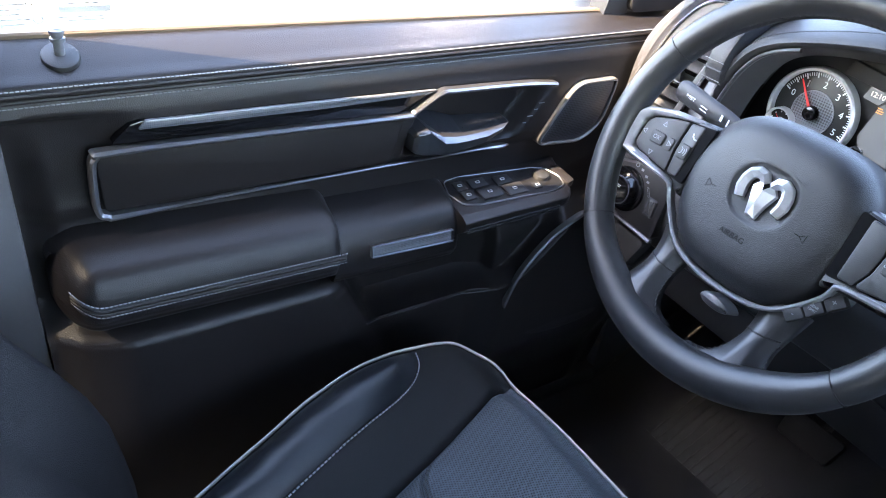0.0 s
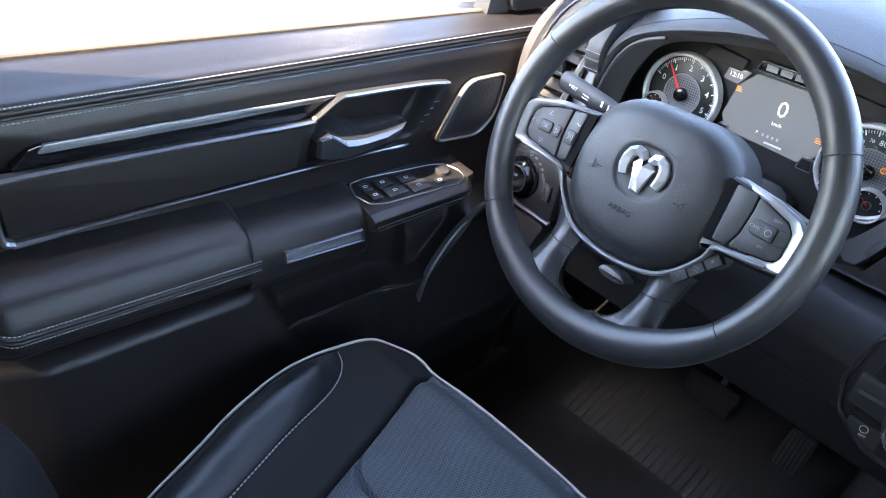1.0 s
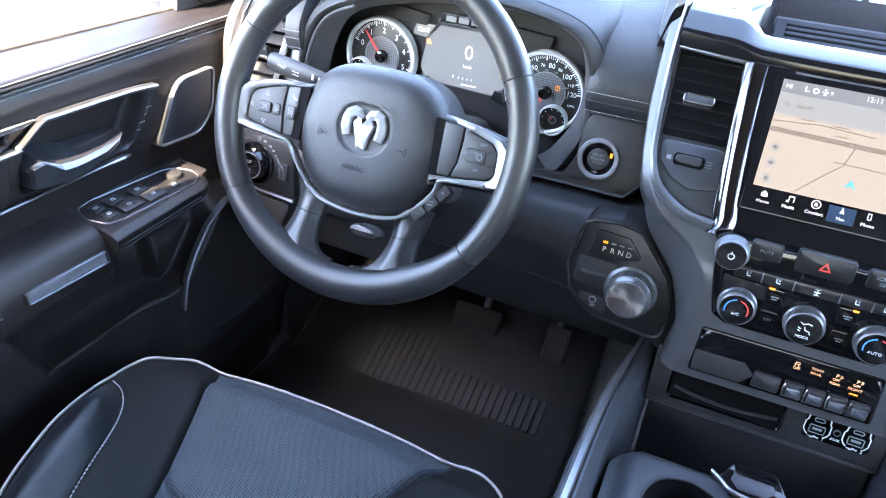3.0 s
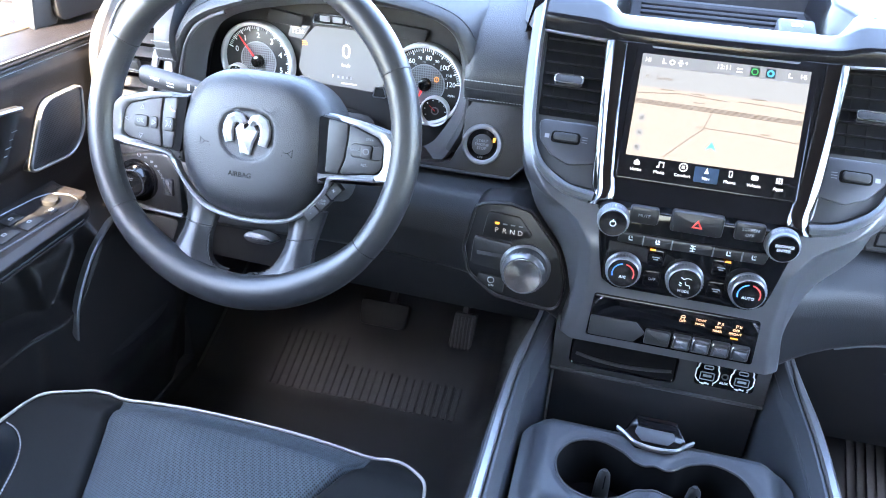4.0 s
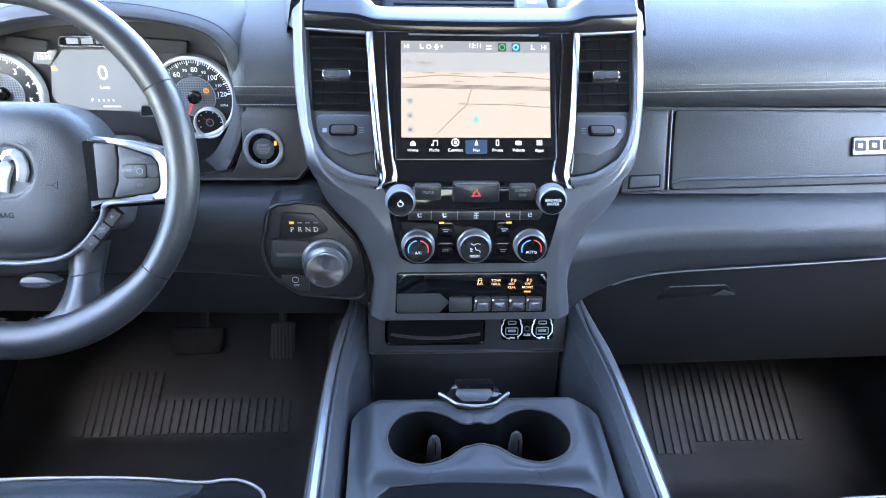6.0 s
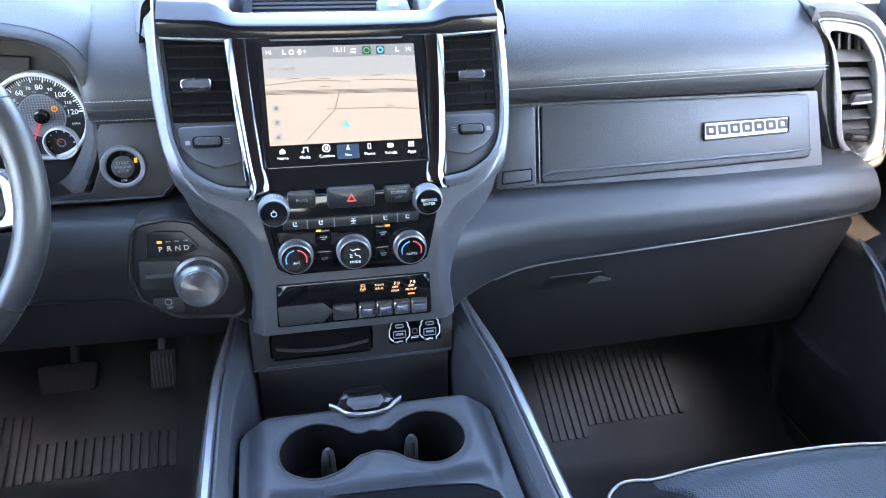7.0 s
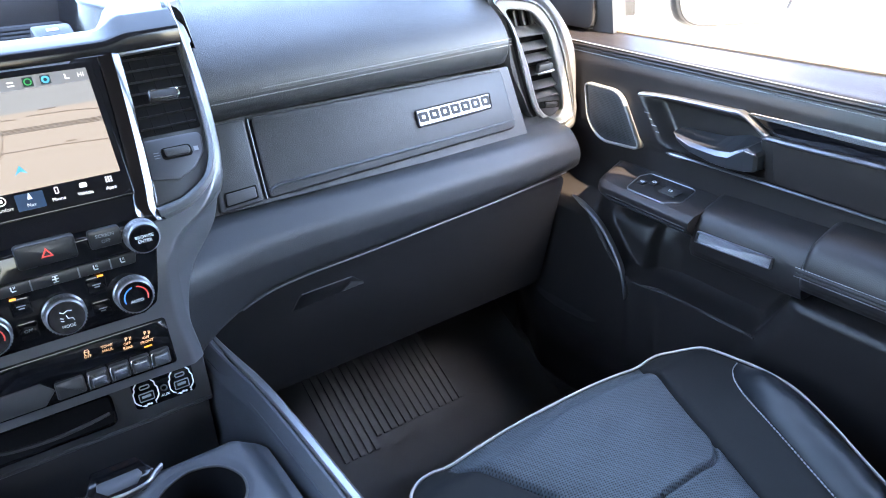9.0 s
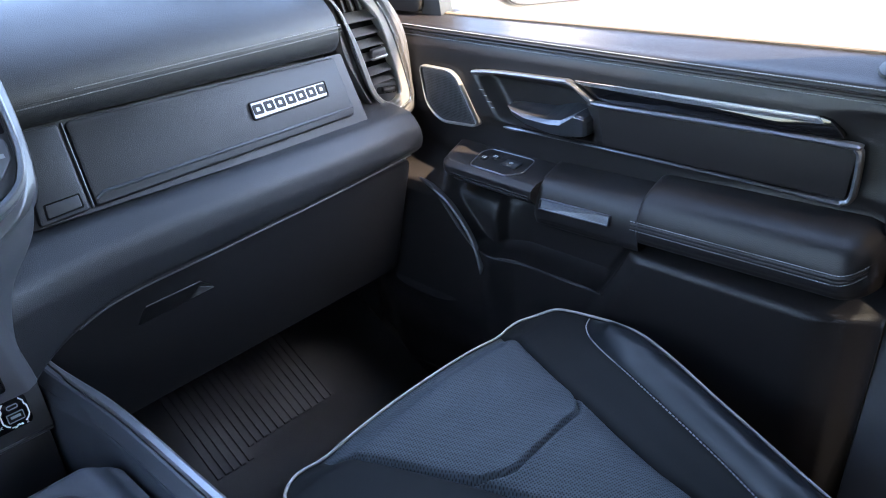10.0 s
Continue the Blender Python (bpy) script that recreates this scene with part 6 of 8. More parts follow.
for k in range(4):
    x = 0.0125 + 0.0212 * k
    key = slab("bank_key", B2, box2(0.0200, 0.0195, 0.003, x, -0.0145), 0.0085, 0.0, PLASTIC, bank, 0.004, "smooth black toggle key")
    slab("key_cap", B2, box2(0.0150, 0.0105, 0.002, x, -0.0155), 0.0098, 0.006, KEY_GREY, key, 0.002, "glossy grey key face")
    sweep("key_edge", [B2(x - 0.0102, -0.0235, 0.0070), B2(x - 0.0102, -0.0100, 0.0092), B2(x - 0.0088, -0.0065, 0.0080)], bar_profile(0.0014, 0.002), B2.n, CHROME, key, label="bright key edge")
for k in range(4):
    x = 0.0085 + 0.0194 * k
    for j, wd in enumerate((("", "OFF"), ("TOW/", "HAUL"), ("P", "OFF", "REAR"), ("P", "OFF", "FRONT"))[k]):
        if wd:
            words("bank_text", wd, B2, x, 0.0170 - 0.0048 * j, 0.0060 if wd == "P" else 0.0042, 0.0032, LAMP_ORANGE, bank)
        else:
            # small skidding car over two wavy tracks
            lines2("skid_mark", B2, [[(x - 0.0026, 0.0172), (x - 0.0016, 0.0196), (x + 0.0016, 0.0196), (x + 0.0026, 0.0172), (x - 0.0026, 0.0172)], [(x - 0.0018, 0.0165), (x - 0.0026, 0.0152), (x - 0.0016, 0.0142)], [(x + 0.0018, 0.0165), (x + 0.0010, 0.0152), (x + 0.0020, 0.0142)]], 0.0007, 0.0032, LAMP_ORANGE, bank)
for k in (2, 3):
    x = 0.0085 + 0.0194 * k
    lines2("sensor_waves", B2, [[(x + 0.0030 + 0.0013 * q, 0.0190), (x + 0.0036 + 0.0013 * q, 0.0172), (x + 0.0030 + 0.0013 * q, 0.0154)] for q in (0, 1)], 0.0006, 0.0032, LAMP_ORANGE, bank)
bars("bank_lamp", B2, [(0.0667, 0.0018, 0.008, 0.0018)], 0.0032, LAMP_AMBER, bank, "lit amber bar")
for s in (-1, 1):
    slab("bank_clip", B2, rounded([(s * 0.0905, 0.0165), (s * 0.0845, 0.0255), (s * 0.081, 0.0255), (s * 0.0885, 0.0145)], 0.0008), 0.0048, 0.0, CHROME, bank, 0.0006, "bright chrome clip")

# ---- gear selector pod ----
gp = thing("gear_selector", (-0.19, 0.725, 0.56), "rotary gear selector with a brushed silver dial in a black pod", "gear selector")
PF = Frame((0, 0.725, 0.56), (1, 0, 0), (0, 0.12, 1))
o = rounded([(-0.258, 0.004), (-0.246, 0.066), (-0.205, 0.0705), (-0.178, 0.0655), (-0.139, 0.020), (-0.1275, -0.016), (-0.128, -0.065), (-0.212, -0.0560), (-0.249, -0.030)], [0.028, 0.024, 0.02, 0.022, 0.04, 0.03, 0.022, 0.026, 0.026], 8)
slab("pod_body", PF, o, 0.004, -0.05, BUTTON, gp, 0.003, "black pod body")
ring("pod_rim", PF, o, inset2(o, 0.0042), 0.0085, 0.0, LEATHER, gp, 0.002, "raised black pod rim")
o = rounded([(-0.234, 0.0235), (-0.229, 0.0555), (-0.191, 0.0535), (-0.183, 0.044), (-0.172, 0.031), (-0.188, 0.0260), (-0.200, 0.0220)], [0.003, 0.006, 0.006, 0.006, 0.005, 0.008, 0.004])
win = slab("gear_window", PF, o, 0.007, 0.002, BUTTON, gp, 0.0012, "gloss black gear window")
for k, c in enumerate("PRND"):
    words("gear_letter", c, PF, -0.2172 + 0.0095 * k, 0.0335, 0.0088, 0.0072, LAMP_DIM, win)
    bars("gear_lamp", PF, [(-0.2172 + 0.0095 * k, 0.0425, 0.0054, 0.0016 if k else 0.0030)], 0.0072, GREY_PRINT if k else LAMP_AMBER, win)
lug = slab("mode_button", PF, rounded([(-0.2455, -0.0155), (-0.200, -0.0200), (-0.196, 0.0180), (-0.2435, 0.0215)], 0.005), 0.0075, 0.002, PLASTIC, gp, 0.002, "black plate beside the dial")
bars("plate_bar", PF, [(-0.221, 0.001, 0.034, 0.0045)], 0.0076, DARK, lug)
sb = slab("stop_start_button", PF, rounded([(-0.235, -0.0365), (-0.221, -0.0470), (-0.201, -0.0495), (-0.201, -0.0285), (-0.234, -0.0265)], 0.003), 0.0068, 0.002, PLASTIC, gp, 0.0015, "small black button")
ring("stop_start_mark", PF, disc2(0.0042, -0.2175, -0.0335, 20), disc2(0.0036, -0.2175, -0.0335, 20), 0.0072, 0.0066, WHITE_PRINT, sb)
words("stop_start_text", "OFF", PF, -0.2165, -0.0410, 0.0040, 0.0069, WHITE_PRINT, sb)
knob("shift_dial", -0.1775, -0.009, 0.0265, 0.026, "large ribbed rotary gear dial with brushed silver face", "", face=BRUSHED, rim=SATIN, fr=PF, base=0.005)

# ---- light switches beside the column ----
ls = thing("light_switch_panel", (-0.75, 0.80, 0.54), "black panel with a round headlamp knob and a thumb wheel", "light switch")
WF = Frame((-0.735, 0.769, 0.553), (1, 0, 0), (0, 0.15, 1))
slab("panel_plate", WF, rounded([(-0.046, -0.031), (0.066, -0.041), (0.064, 0.030), (0.046, 0.046), (0.010, 0.043), (-0.046, 0.027)], [0.012, 0.008, 0.012, 0.012, 0.02, 0.012]), 0.006, -0.03, BUTTON, ls, 0.004, "satin black plate")
sweep("panel_lip", curve([WF(x, z, 0.006) for x, z in ((-0.048, -0.020), (-0.040, -0.033), (0.010, -0.038), (0.066, -0.042))], 24), bar_profile(0.005, 0.008, 0.8), WF.n, VENT_GREY, ls, label="dark grey lip under the switches")
rows = [[WF(r * math.cos(a * math.pi / 18), 0.002 + r * math.sin(a * math.pi / 18), h) for a in range(36)] for h, r in ((0.004, 0.0310), (0.0075, 0.0305), (0.0085, 0.0275), (0.0090, 0.0235), (0.0200, 0.0205), (0.0235, 0.0185), (0.0235, 0.0165), (0.0222, 0.0155))]
lk = loft("lamp_knob", rows, PIANO, ls, True, "gloss black headlamp knob")
ring("knob_edge", WF, disc2(0.0195, 0, 0.002, 36), disc2(0.0178, 0, 0.002, 36), 0.0238, 0.0225, VENT_GREY, lk, 0.0004)
bars("knob_mark", WF, [(-0.001, 0.0085, 0.008, 0.0012), (-0.001, 0.0060, 0.006, 0.0012), (-0.002, -0.0050, 0.007, 0.0012), (-0.002, -0.0078, 0.004, 0.0012)], 0.0226, GREY_PRINT, lk)
ring("lamp_mark", WF, disc2(0.0030, 0.004, 0.0392, 16), disc2(0.0022, 0.004, 0.0392, 16), 0.0066, 0.006, GREY_PRINT, ls)
for k, a in enumerate((68, 52, 40)):
    bars("lamp_print", WF, [(0.0375 * math.cos(radians(a)), 0.002 + 0.0375 * math.sin(radians(a)), 0.0045, 0.0030)], 0.0062, GREY_PRINT, ls)
words("lamp_text", "AUTO", Frame(WF(0.0350, 0.0150, 0.0062), WF.u * 0.5 - WF.v * 0.87, WF.v * 0.5 + WF.u * 0.87), 0, 0, 0.0050, 0.0, GREY_PRINT, ls)
wl = slab("dimmer_wheel", WF, box2(0.016, 0.026, 0.004, 0.0475, -0.0015), 0.0105, 0.0, PLASTIC, ls, 0.004, "ribbed black dimmer wheel")
bars("wheel_mark", WF, [(0.0430, 0.0040, 0.0022, 0.012), (0.0500, 0.0070, 0.0022, 0.009), (0.0475, -0.0095, 0.010, 0.0020)], 0.0108, KEY_GREY, wl)
slab("lower_plate", WF, rounded([(-0.036, -0.046), (0.058, -0.050), (0.040, -0.100), (-0.020, -0.100)], 0.008), 0.002, -0.02, SHROUD, ls, 0.003, "black blank plate under the lip")
bars("plate_mark", WF, [(0.010, -0.066, 0.008, 0.0012), (0.010, -0.070, 0.011, 0.0010)], 0.0022, GREY_PRINT, ls)


# ---- steering wheel ----
wheel = thing("steering_wheel", (-0.489, 0.643, 0.707), "black leather steering wheel with chrome bezels and silver emblem", "steering wheel")
SW = Frame((-0.489, 0.643, 0.707), (1, 0, 0), (0, 0.381, 0.925))
RM, RT = 0.1805, 0.0160
bm = bmesh.new()
rows = []
for i in range(120):
    a = 2 * math.pi * i / 120
    low = step01(-0.55, -0.92, math.sin(a))
    dip = 0.0036 * low
    c, d = SW(RM * math.cos(a), RM * math.sin(a) + dip, 0.0), SW.u * math.cos(a) + SW.v * math.sin(a)
    seam = 1.0
    for g in (28, 152, 215, 325):
        seam -= 0.07 * max(0.0, 1 - abs((math.degrees(a) - g + 180) % 360 - 180) / 2.2)
    rows.append([bm.verts.new(c + d * (RT * (1 + 0.26 * low) * seam * math.cos(t)) + SW.n * (RT * 1.12 * seam * math.sin(t))) for t in [2 * math.pi * j / 18 for j in range(18)]])
for a, b in zip(rows, rows[1:] + rows[:1]):
    bridge(bm, a, b)
part("wheel_rim", bm, WHEEL_LEATHER, wheel, "smooth black leather rim")
for g in (28, 152, 215, 325):
    a = radians(g)
    d = SW.u * math.cos(a) + SW.v * math.sin(a)
    c = SW(RM * math.cos(a), RM * math.sin(a), 0.0)
    tube("rim_joint", [c + d * (RT * 0.965 * math.cos(t)) + SW.n * (RT * 1.08 * math.sin(t)) for t in [2 * math.pi * j / 24 for j in range(24)]], 0.0009, BLACK_THREAD, wheel, True, n=6, up=d)
for a0, a1 in ((30, 150), (154, 166), (193, 213), (217, 323), (-33, -13), (14, 26)):
    stitches("rim_stitching", [SW((RM - RT * 0.97) * math.cos(radians(a0 + (a1 - a0) * i / 60)), (RM - RT * 0.97) * math.sin(radians(a0 + (a1 - a0) * i / 60)), 0.005) for i in range(61)], SW.n, wheel, step=0.0058, length=0.0040, r=0.0004, material=BLACK_THREAD, slant=0.4)

# hub: a face with soft shoulders, set deeper than the rim, dished round the emblem
ho = curve([(x, y, 0) for x, y in ((0.0, 0.068), (0.040, 0.066), (0.068, 0.053), (0.085, 0.031), (0.0935, 0.004), (0.0925, -0.016), (0.082, -0.048), (0.064, -0.074), (0.042, -0.088), (0.0, -0.0935), (-0.042, -0.088), (-0.064, -0.074), (-0.082, -0.048), (-0.0925, -0.016), (-0.0935, 0.004), (-0.085, 0.031), (-0.068, 0.053), (-0.040, 0.066))], 72, True)
ho = [Vector((p.x, p.y)) for p in ho]
boss = curve([(x, y, 0) for x, y in ((0.0, 0.0275), (0.013, 0.0265), (0.026, 0.0205), (0.0325, 0.009), (0.0335, -0.004), (0.0285, -0.018), (0.018, -0.0265), (0.0085, -0.0295), (0.0, -0.030), (-0.0085, -0.0295), (-0.018, -0.0265), (-0.0285, -0.018), (-0.0335, -0.004), (-0.0325, 0.009), (-0.026, 0.0205), (-0.013, 0.0265))], 72, True)
boss = [Vector((p.x, p.y)) for p in boss]
rows = [[SW(p.x * k, (p.y + 0.011) * k - 0.011, h) for p in ho] for k, h in ((1.045, -0.072), (1.04, -0.045), (1.03, -0.029), (1.015, -0.0215), (0.985, -0.0160), (0.945, -0.0112), (0.90, -0.0072), (0.85, -0.0040), (0.79, -0.0014), (0.72, 0.0004), (0.62, 0.0018), (0.50, 0.0028))]
rows += [[SW(p.x * k, (p.y + 0.001) * k - 0.001, h) for p in boss] for k, h in ((1.10, 0.0034), (1.03, 0.0035), (0.98, 0.0031), (0.93, 0.0019), (0.88, 0.0010), (0.80, 0.0008), (0.40, 0.0008))]
hub = loft("hub", rows, HUB_LEATHER, wheel, True, "grained black airbag cover")
# abstract faceted silver emblem: two curled horns and a wedge between them
em = bmesh.new()
EF = Frame(SW(0.0, 0.0, 0.0), SW.u, SW.v)
for s in (-1, 1):
    way = [EF(s * x, y, 0.0006) for x, y in ((0.0035, 0.0105), (0.0080, 0.0160), (0.0135, 0.0170), (0.0190, 0.0140), (0.0218, 0.0075), (0.0222, -0.0010), (0.0195, -0.0105))]
    sweep_into(em, way, [(-0.0056, 0.0), (0.0056, 0.0), (0.0052, 0.0050), (0.0010, 0.0085), (-0.0050, 0.0050)], SW.n, False, [0.75, 0.95, 1.0, 1.0, 1.0, 1.0, 0.85])
tip = [EF(x, y, 0.0095) for x, y in ((0.0, 0.004), (0.0, -0.008), (0.0, -0.0195))]
for s in (-1, 1):
    side = [EF(s * x, y, h) for x, y, h in ((0.0055, 0.0130, 0.0045), (0.0125, 0.0045, 0.0050), (0.0078, -0.0085, 0.0060), (0.0050, -0.0220, 0.0045))]
    low = [EF(s * x, y, 0.0006) for x, y in ((0.0060, 0.0135), (0.0132, 0.0045), (0.0084, -0.0090), (0.0056, -0.0230))]
    a, b, c = [em.verts.new(q) for q in tip], [em.verts.new(q) for q in side], [em.verts.new(q) for q in low]
    for f in ((a[0], b[0], b[1]), (a[0], b[1], b[2], a[1]), (a[1], b[2], b[3], a[2])):
        em.faces.new(f)
    bridge(em, b, c, False)
em.faces.new([em.verts.new(EF(x, y, h)) for x, y, h in ((-0.0050, -0.0220, 0.0045), (0.0, -0.0195, 0.0095), (0.0050, -0.0220, 0.0045), (0.0056, -0.0230, 0.0006), (-0.0056, -0.0230, 0.0006))])
part("emblem", em, EMBLEM, hub, "faceted silver emblem shape", smooth=False)
words("airbag_text", "AIRBAG", SW, -0.004, -0.0455, 0.0080, 0.0032, VOID, hub)
for s in (-1, 1):
    c = s * 0.049
    lines2("horn_mark", SW, [[(c - s * 0.006, -0.0105), (c - s * 0.006, -0.0185)], [(c - s * 0.006, -0.0145), (c + s * 0.001, -0.0145), (c + s * 0.006, -0.0105), (c + s * 0.006, -0.0185), (c + s * 0.001, -0.0150)]], 0.0008, 0.0026, VOID, hub)
# silver line that leaves the lower arm of each bezel and runs round the hub
ln = [(-0.150, -0.0290, -0.0005), (-0.112, -0.0322, -0.002), (-0.0985, -0.0350, -0.006), (-0.0945, -0.0405, -0.011), (-0.0880, -0.0540, -0.015), (-0.0660, -0.0795, -0.0175), (-0.0420, -0.0925, -0.0185), (0.0, -0.0975, -0.0185)]
ln = curve([SW(*q) for q in ln + [(-x, y, h) for x, y, h in reversed(ln[:-1])]], 110)
sweep("hub_chrome", ln, bar_profile(0.0046, 0.010, 0.8), SW.n, BEZEL, wheel, label="satin silver hub line")
# side spokes with bezels and buttons
for s in (-1, 1):
    o = rounded([(s * 0.080, 0.034), (s * 0.130, 0.030), (s * 0.168, 0.022), (s * 0.188, 0.016), (s * 0.188, -0.038), (s * 0.160, -0.034), (s * 0.100, -0.038), (s * 0.080, -0.045)], 0.004)
    slab("spoke_base", SW, o, -0.008, -0.026, WHEEL_LEATHER, wheel, 0.006, "black spoke base")
    o = rounded([(s * 0.080, 0.0355), (s * 0.128, 0.0305), (s * 0.158, 0.0220), (s * 0.1685, 0.0115), (s * 0.1715, -0.0180), (s * 0.1680, -0.0290), (s * 0.150, -0.0315), (s * 0.084, -0.0360)], [0.002, 0.02, 0.012, 0.014, 0.012, 0.008, 0.02, 0.002], 5)
    inn = rounded([(s * 0.080, 0.0295), (s * 0.124, 0.0240), (s * 0.149, 0.0160), (s * 0.1560, 0.0075), (s * 0.1572, -0.0150), (s * 0.1535, -0.0215), (s * 0.148, -0.0240), (s * 0.084, -0.0305)], [0.002, 0.02, 0.008, 0.010, 0.008, 0.004, 0.02, 0.002], 5)
    bz = bmesh.new()
    ring_into(bz, SW, o, inn, 0.0015, -0.016, 0.0022)
    for q in bz.verts:
        k = abs((q.co - SW.o).dot(SW.u))
        q.co += SW.n * (0.0035 * step01(0.148, 0.172, k) - 0.8 * max(0.0, 0.108 - k))
    part("spoke_bezel", bz, BEZEL, wheel, "satin silver spoke bezel")
    gap = inset2(inn, -0.001)
    slab("pad_gap", SW, gap, -0.0045, -0.018, VOID, wheel)
    # the pad is split: a main field and a narrow one beside the hub
    way = [(0.1135, 0.0262), (0.1145, 0.0120), (0.1130, -0.0120), (0.1075, -0.0280)] if s > 0 else [(0.1075, 0.0258), (0.1085, 0.0100), (0.1085, -0.0040), (0.1050, -0.0285)]
    main = [(s * (x + 0.0008), y) for x, y in way] + [(s * 0.147, -0.0228), (s * 0.1545, -0.0185), (s * 0.1558, -0.0130), (s * 0.1548, 0.0070), (s * 0.148, 0.0148), (s * 0.125, 0.0225)]
    pad_ = slab("button_pad", SW, rounded(main, 0.003, 3), -0.0020, -0.014, PLASTIC, wheel, 0.0018, "black steering button pad")
    near = [(s * (x - 0.0008), y) for x, y in way] + [(s * 0.092, -0.0285), (s * 0.090, 0.0285)]
    pad_2 = slab("button_pad", SW, rounded(near, 0.003, 3), -0.0028, -0.014, PLASTIC, wheel, 0.0018, "narrow black button pad")
    if s < 0:
        slab("ok_button", SW, box2(0.0175, 0.0130, 0.0035, -0.1325, -0.0028), 0.0008, -0.006, PLASTIC, pad_, 0.0018, "black OK button")
        words("button_text", "OK", SW, -0.1325, -0.0028, 0.0066, 0.0010, GREY_PRINT, pad_)
        slab("side_button", SW, box2(0.0095, 0.0135, 0.0035, -0.1165, -0.0028), 0.0, -0.006, PLASTIC, pad_, 0.0018, "small arrow button")
        for dx, dy, a, h in ((0.0, 0.0150, 90, -0.0018), (0.0, -0.0160, 270, -0.0018), (-0.0185, 0.0005, 180, -0.0018), (0.0160, 0.0, 0, 0.0002)):
            t = [Vector((-0.1325 + dx + 0.0036 * math.cos(radians(a + q)), -0.0028 + dy + 0.0036 * math.sin(radians(a + q)))) for q in (0, 120, 240)]
            ring("arrow_mark", SW, t, [(p - sum(t, Vector((0, 0))) / 3) * 0.62 + sum(t, Vector((0, 0))) / 3 for p in t], h + 0.0002, h - 0.001, GREY_PRINT, pad_)
        slab("voice_button", SW, box2(0.0125, 0.0155, 0.003, -0.0980, -0.0025), 0.0, -0.006, PLASTIC, pad_2, 0.0018, "small voice button")
        lines2("voice_mark", SW, [[(-0.1010, -0.0055), (-0.0990, -0.0035), (-0.0990, 0.0005), (-0.1010, 0.0015)], [(-0.0970, -0.0045), (-0.0962, -0.0020), (-0.0970, 0.0005)], [(-0.0950, -0.0060), (-0.0938, -0.0020), (-0.0950, 0.0020)]], 0.0008, 0.0001, GREY_PRINT, pad_2)
        lines2("phone_mark", SW, [[(-0.0985, 0.0180), (-0.0975, 0.0150), (-0.0950, 0.0130), (-0.0920, 0.0130)]], 0.0016, -0.0027, GREY_PRINT, pad_2)
    else:
        slab("cruise_pad", SW, box2(0.038, 0.0150, 0.007, 0.1370, -0.0005), -0.0008, -0.006, PLASTIC, pad_, 0.0012, "black cruise rocker")
        slab("cruise_button", SW, box2(0.0135, 0.0145, 0.0035, 0.1370, -0.0005), 0.0008, -0.006, PLASTIC, pad_, 0.0016, "square cruise button")
        ring("cruise_mark", SW, disc2(0.0034, 0.1370, -0.0005, 16), disc2(0.0027, 0.1370, -0.0005, 16), 0.0011, 0.0, GREY_PRINT, pad_)
        for wd, x, y in (("CANC", 0.1240, 0.0), ("SET+", 0.1390, 0.0125), ("SET-", 0.1360, -0.0150)):
            words("cruise_text", wd, SW, x, y, 0.0040, -0.0006 if wd == "CANC" else -0.0018, GREY_PRINT, pad_)
# three small buttons below the bezel on one side
for wd, x, y in (("-", 0.0775, -0.0765), ("GEAR|LIMIT", 0.0892, -0.0627), ("+", 0.1010, -0.0488)):
    kf = Frame(SW(x, y, -0.014), SW.u * 0.646 + SW.v * 0.763, SW.v * 0.646 - SW.u * 0.763)
    kb = slab("gear_limit_button", kf, box2(0.0172, 0.0125, 0.0022), 0.001, -0.010, PLASTIC, wheel, 0.0015, "small black lower button")
    tf = Frame(SW(x, y, -0.014), SW.u, SW.v)
    for j, t in enumerate(wd.split("|")):
        words("button_text", t, tf, 0, (0.0018 if "|" in wd else 0) - 0.0036 * j, 0.0034 if "|" in wd else 0.0085, 0.0012, GREY_PRINT, kb)
# two lower spokes that fork into the rim
WIDE = [(0, 0.024), (0.25, 0.0190), (0.45, 0.0170), (0.58, 0.0190), (0.70, 0.0230), (0.80, 0.0290), (0.90, 0.0385), (1.0, 0.0520)]
for s in (-1, 1):
    rows = []
    for i in range(33):
        f = i / 32
        x = s * 0.0640
        y = -0.076 - 0.093 * f
        w = table(WIDE, f)
        h = -0.030 + 0.028 * step01(0.15, 1.0, f)
        sec = rounded([(-w, -0.012), (w, -0.012), (w, 0.000), (w * 0.35, 0.0105), (-w * 0.35, 0.0105), (-w, 0.000)], [0.003, 0.003, 0.007, 0.012, 0.012, 0.007], 4)
        rows.append([SW(x + p.x, y + 0.012 * (abs(p.x) / 0.05) ** 2 * step01(0.6, 1.0, f), h + p.y) for p in sec])
    loft("lower_spoke", rows, WHEEL_LEATHER, wheel, True, "black leather lower spoke")
    f = 0.37
    tube("spoke_joint", [SW(s * 0.064 + q * 0.0165, -0.076 - 0.093 * f + 0.003 * s * q, -0.030 + 0.028 * step01(0.15, 1.0, f) + 0.0108 - 0.0095 * abs(q) ** 2.4) for q in [j / 8 - 1 for j in range(17)]], 0.0008, BLACK_THREAD, wheel, n=6, up=SW.n)
    for e in (-1, 1):
        stitches("spoke_stitching", [SW(s * 0.064 + e * table(WIDE, f), -0.076 - 0.093 * f + 0.012 * (table(WIDE, f) / 0.05) ** 2 * step01(0.6, 1.0, f), -0.031 + 0.028 * step01(0.15, 1.0, f)) for f in [i / 40 for i in range(16, 39)]], SW.n, wheel, step=0.0058, length=0.004, r=0.0007, material=BLACK_THREAD, slant=0.5)
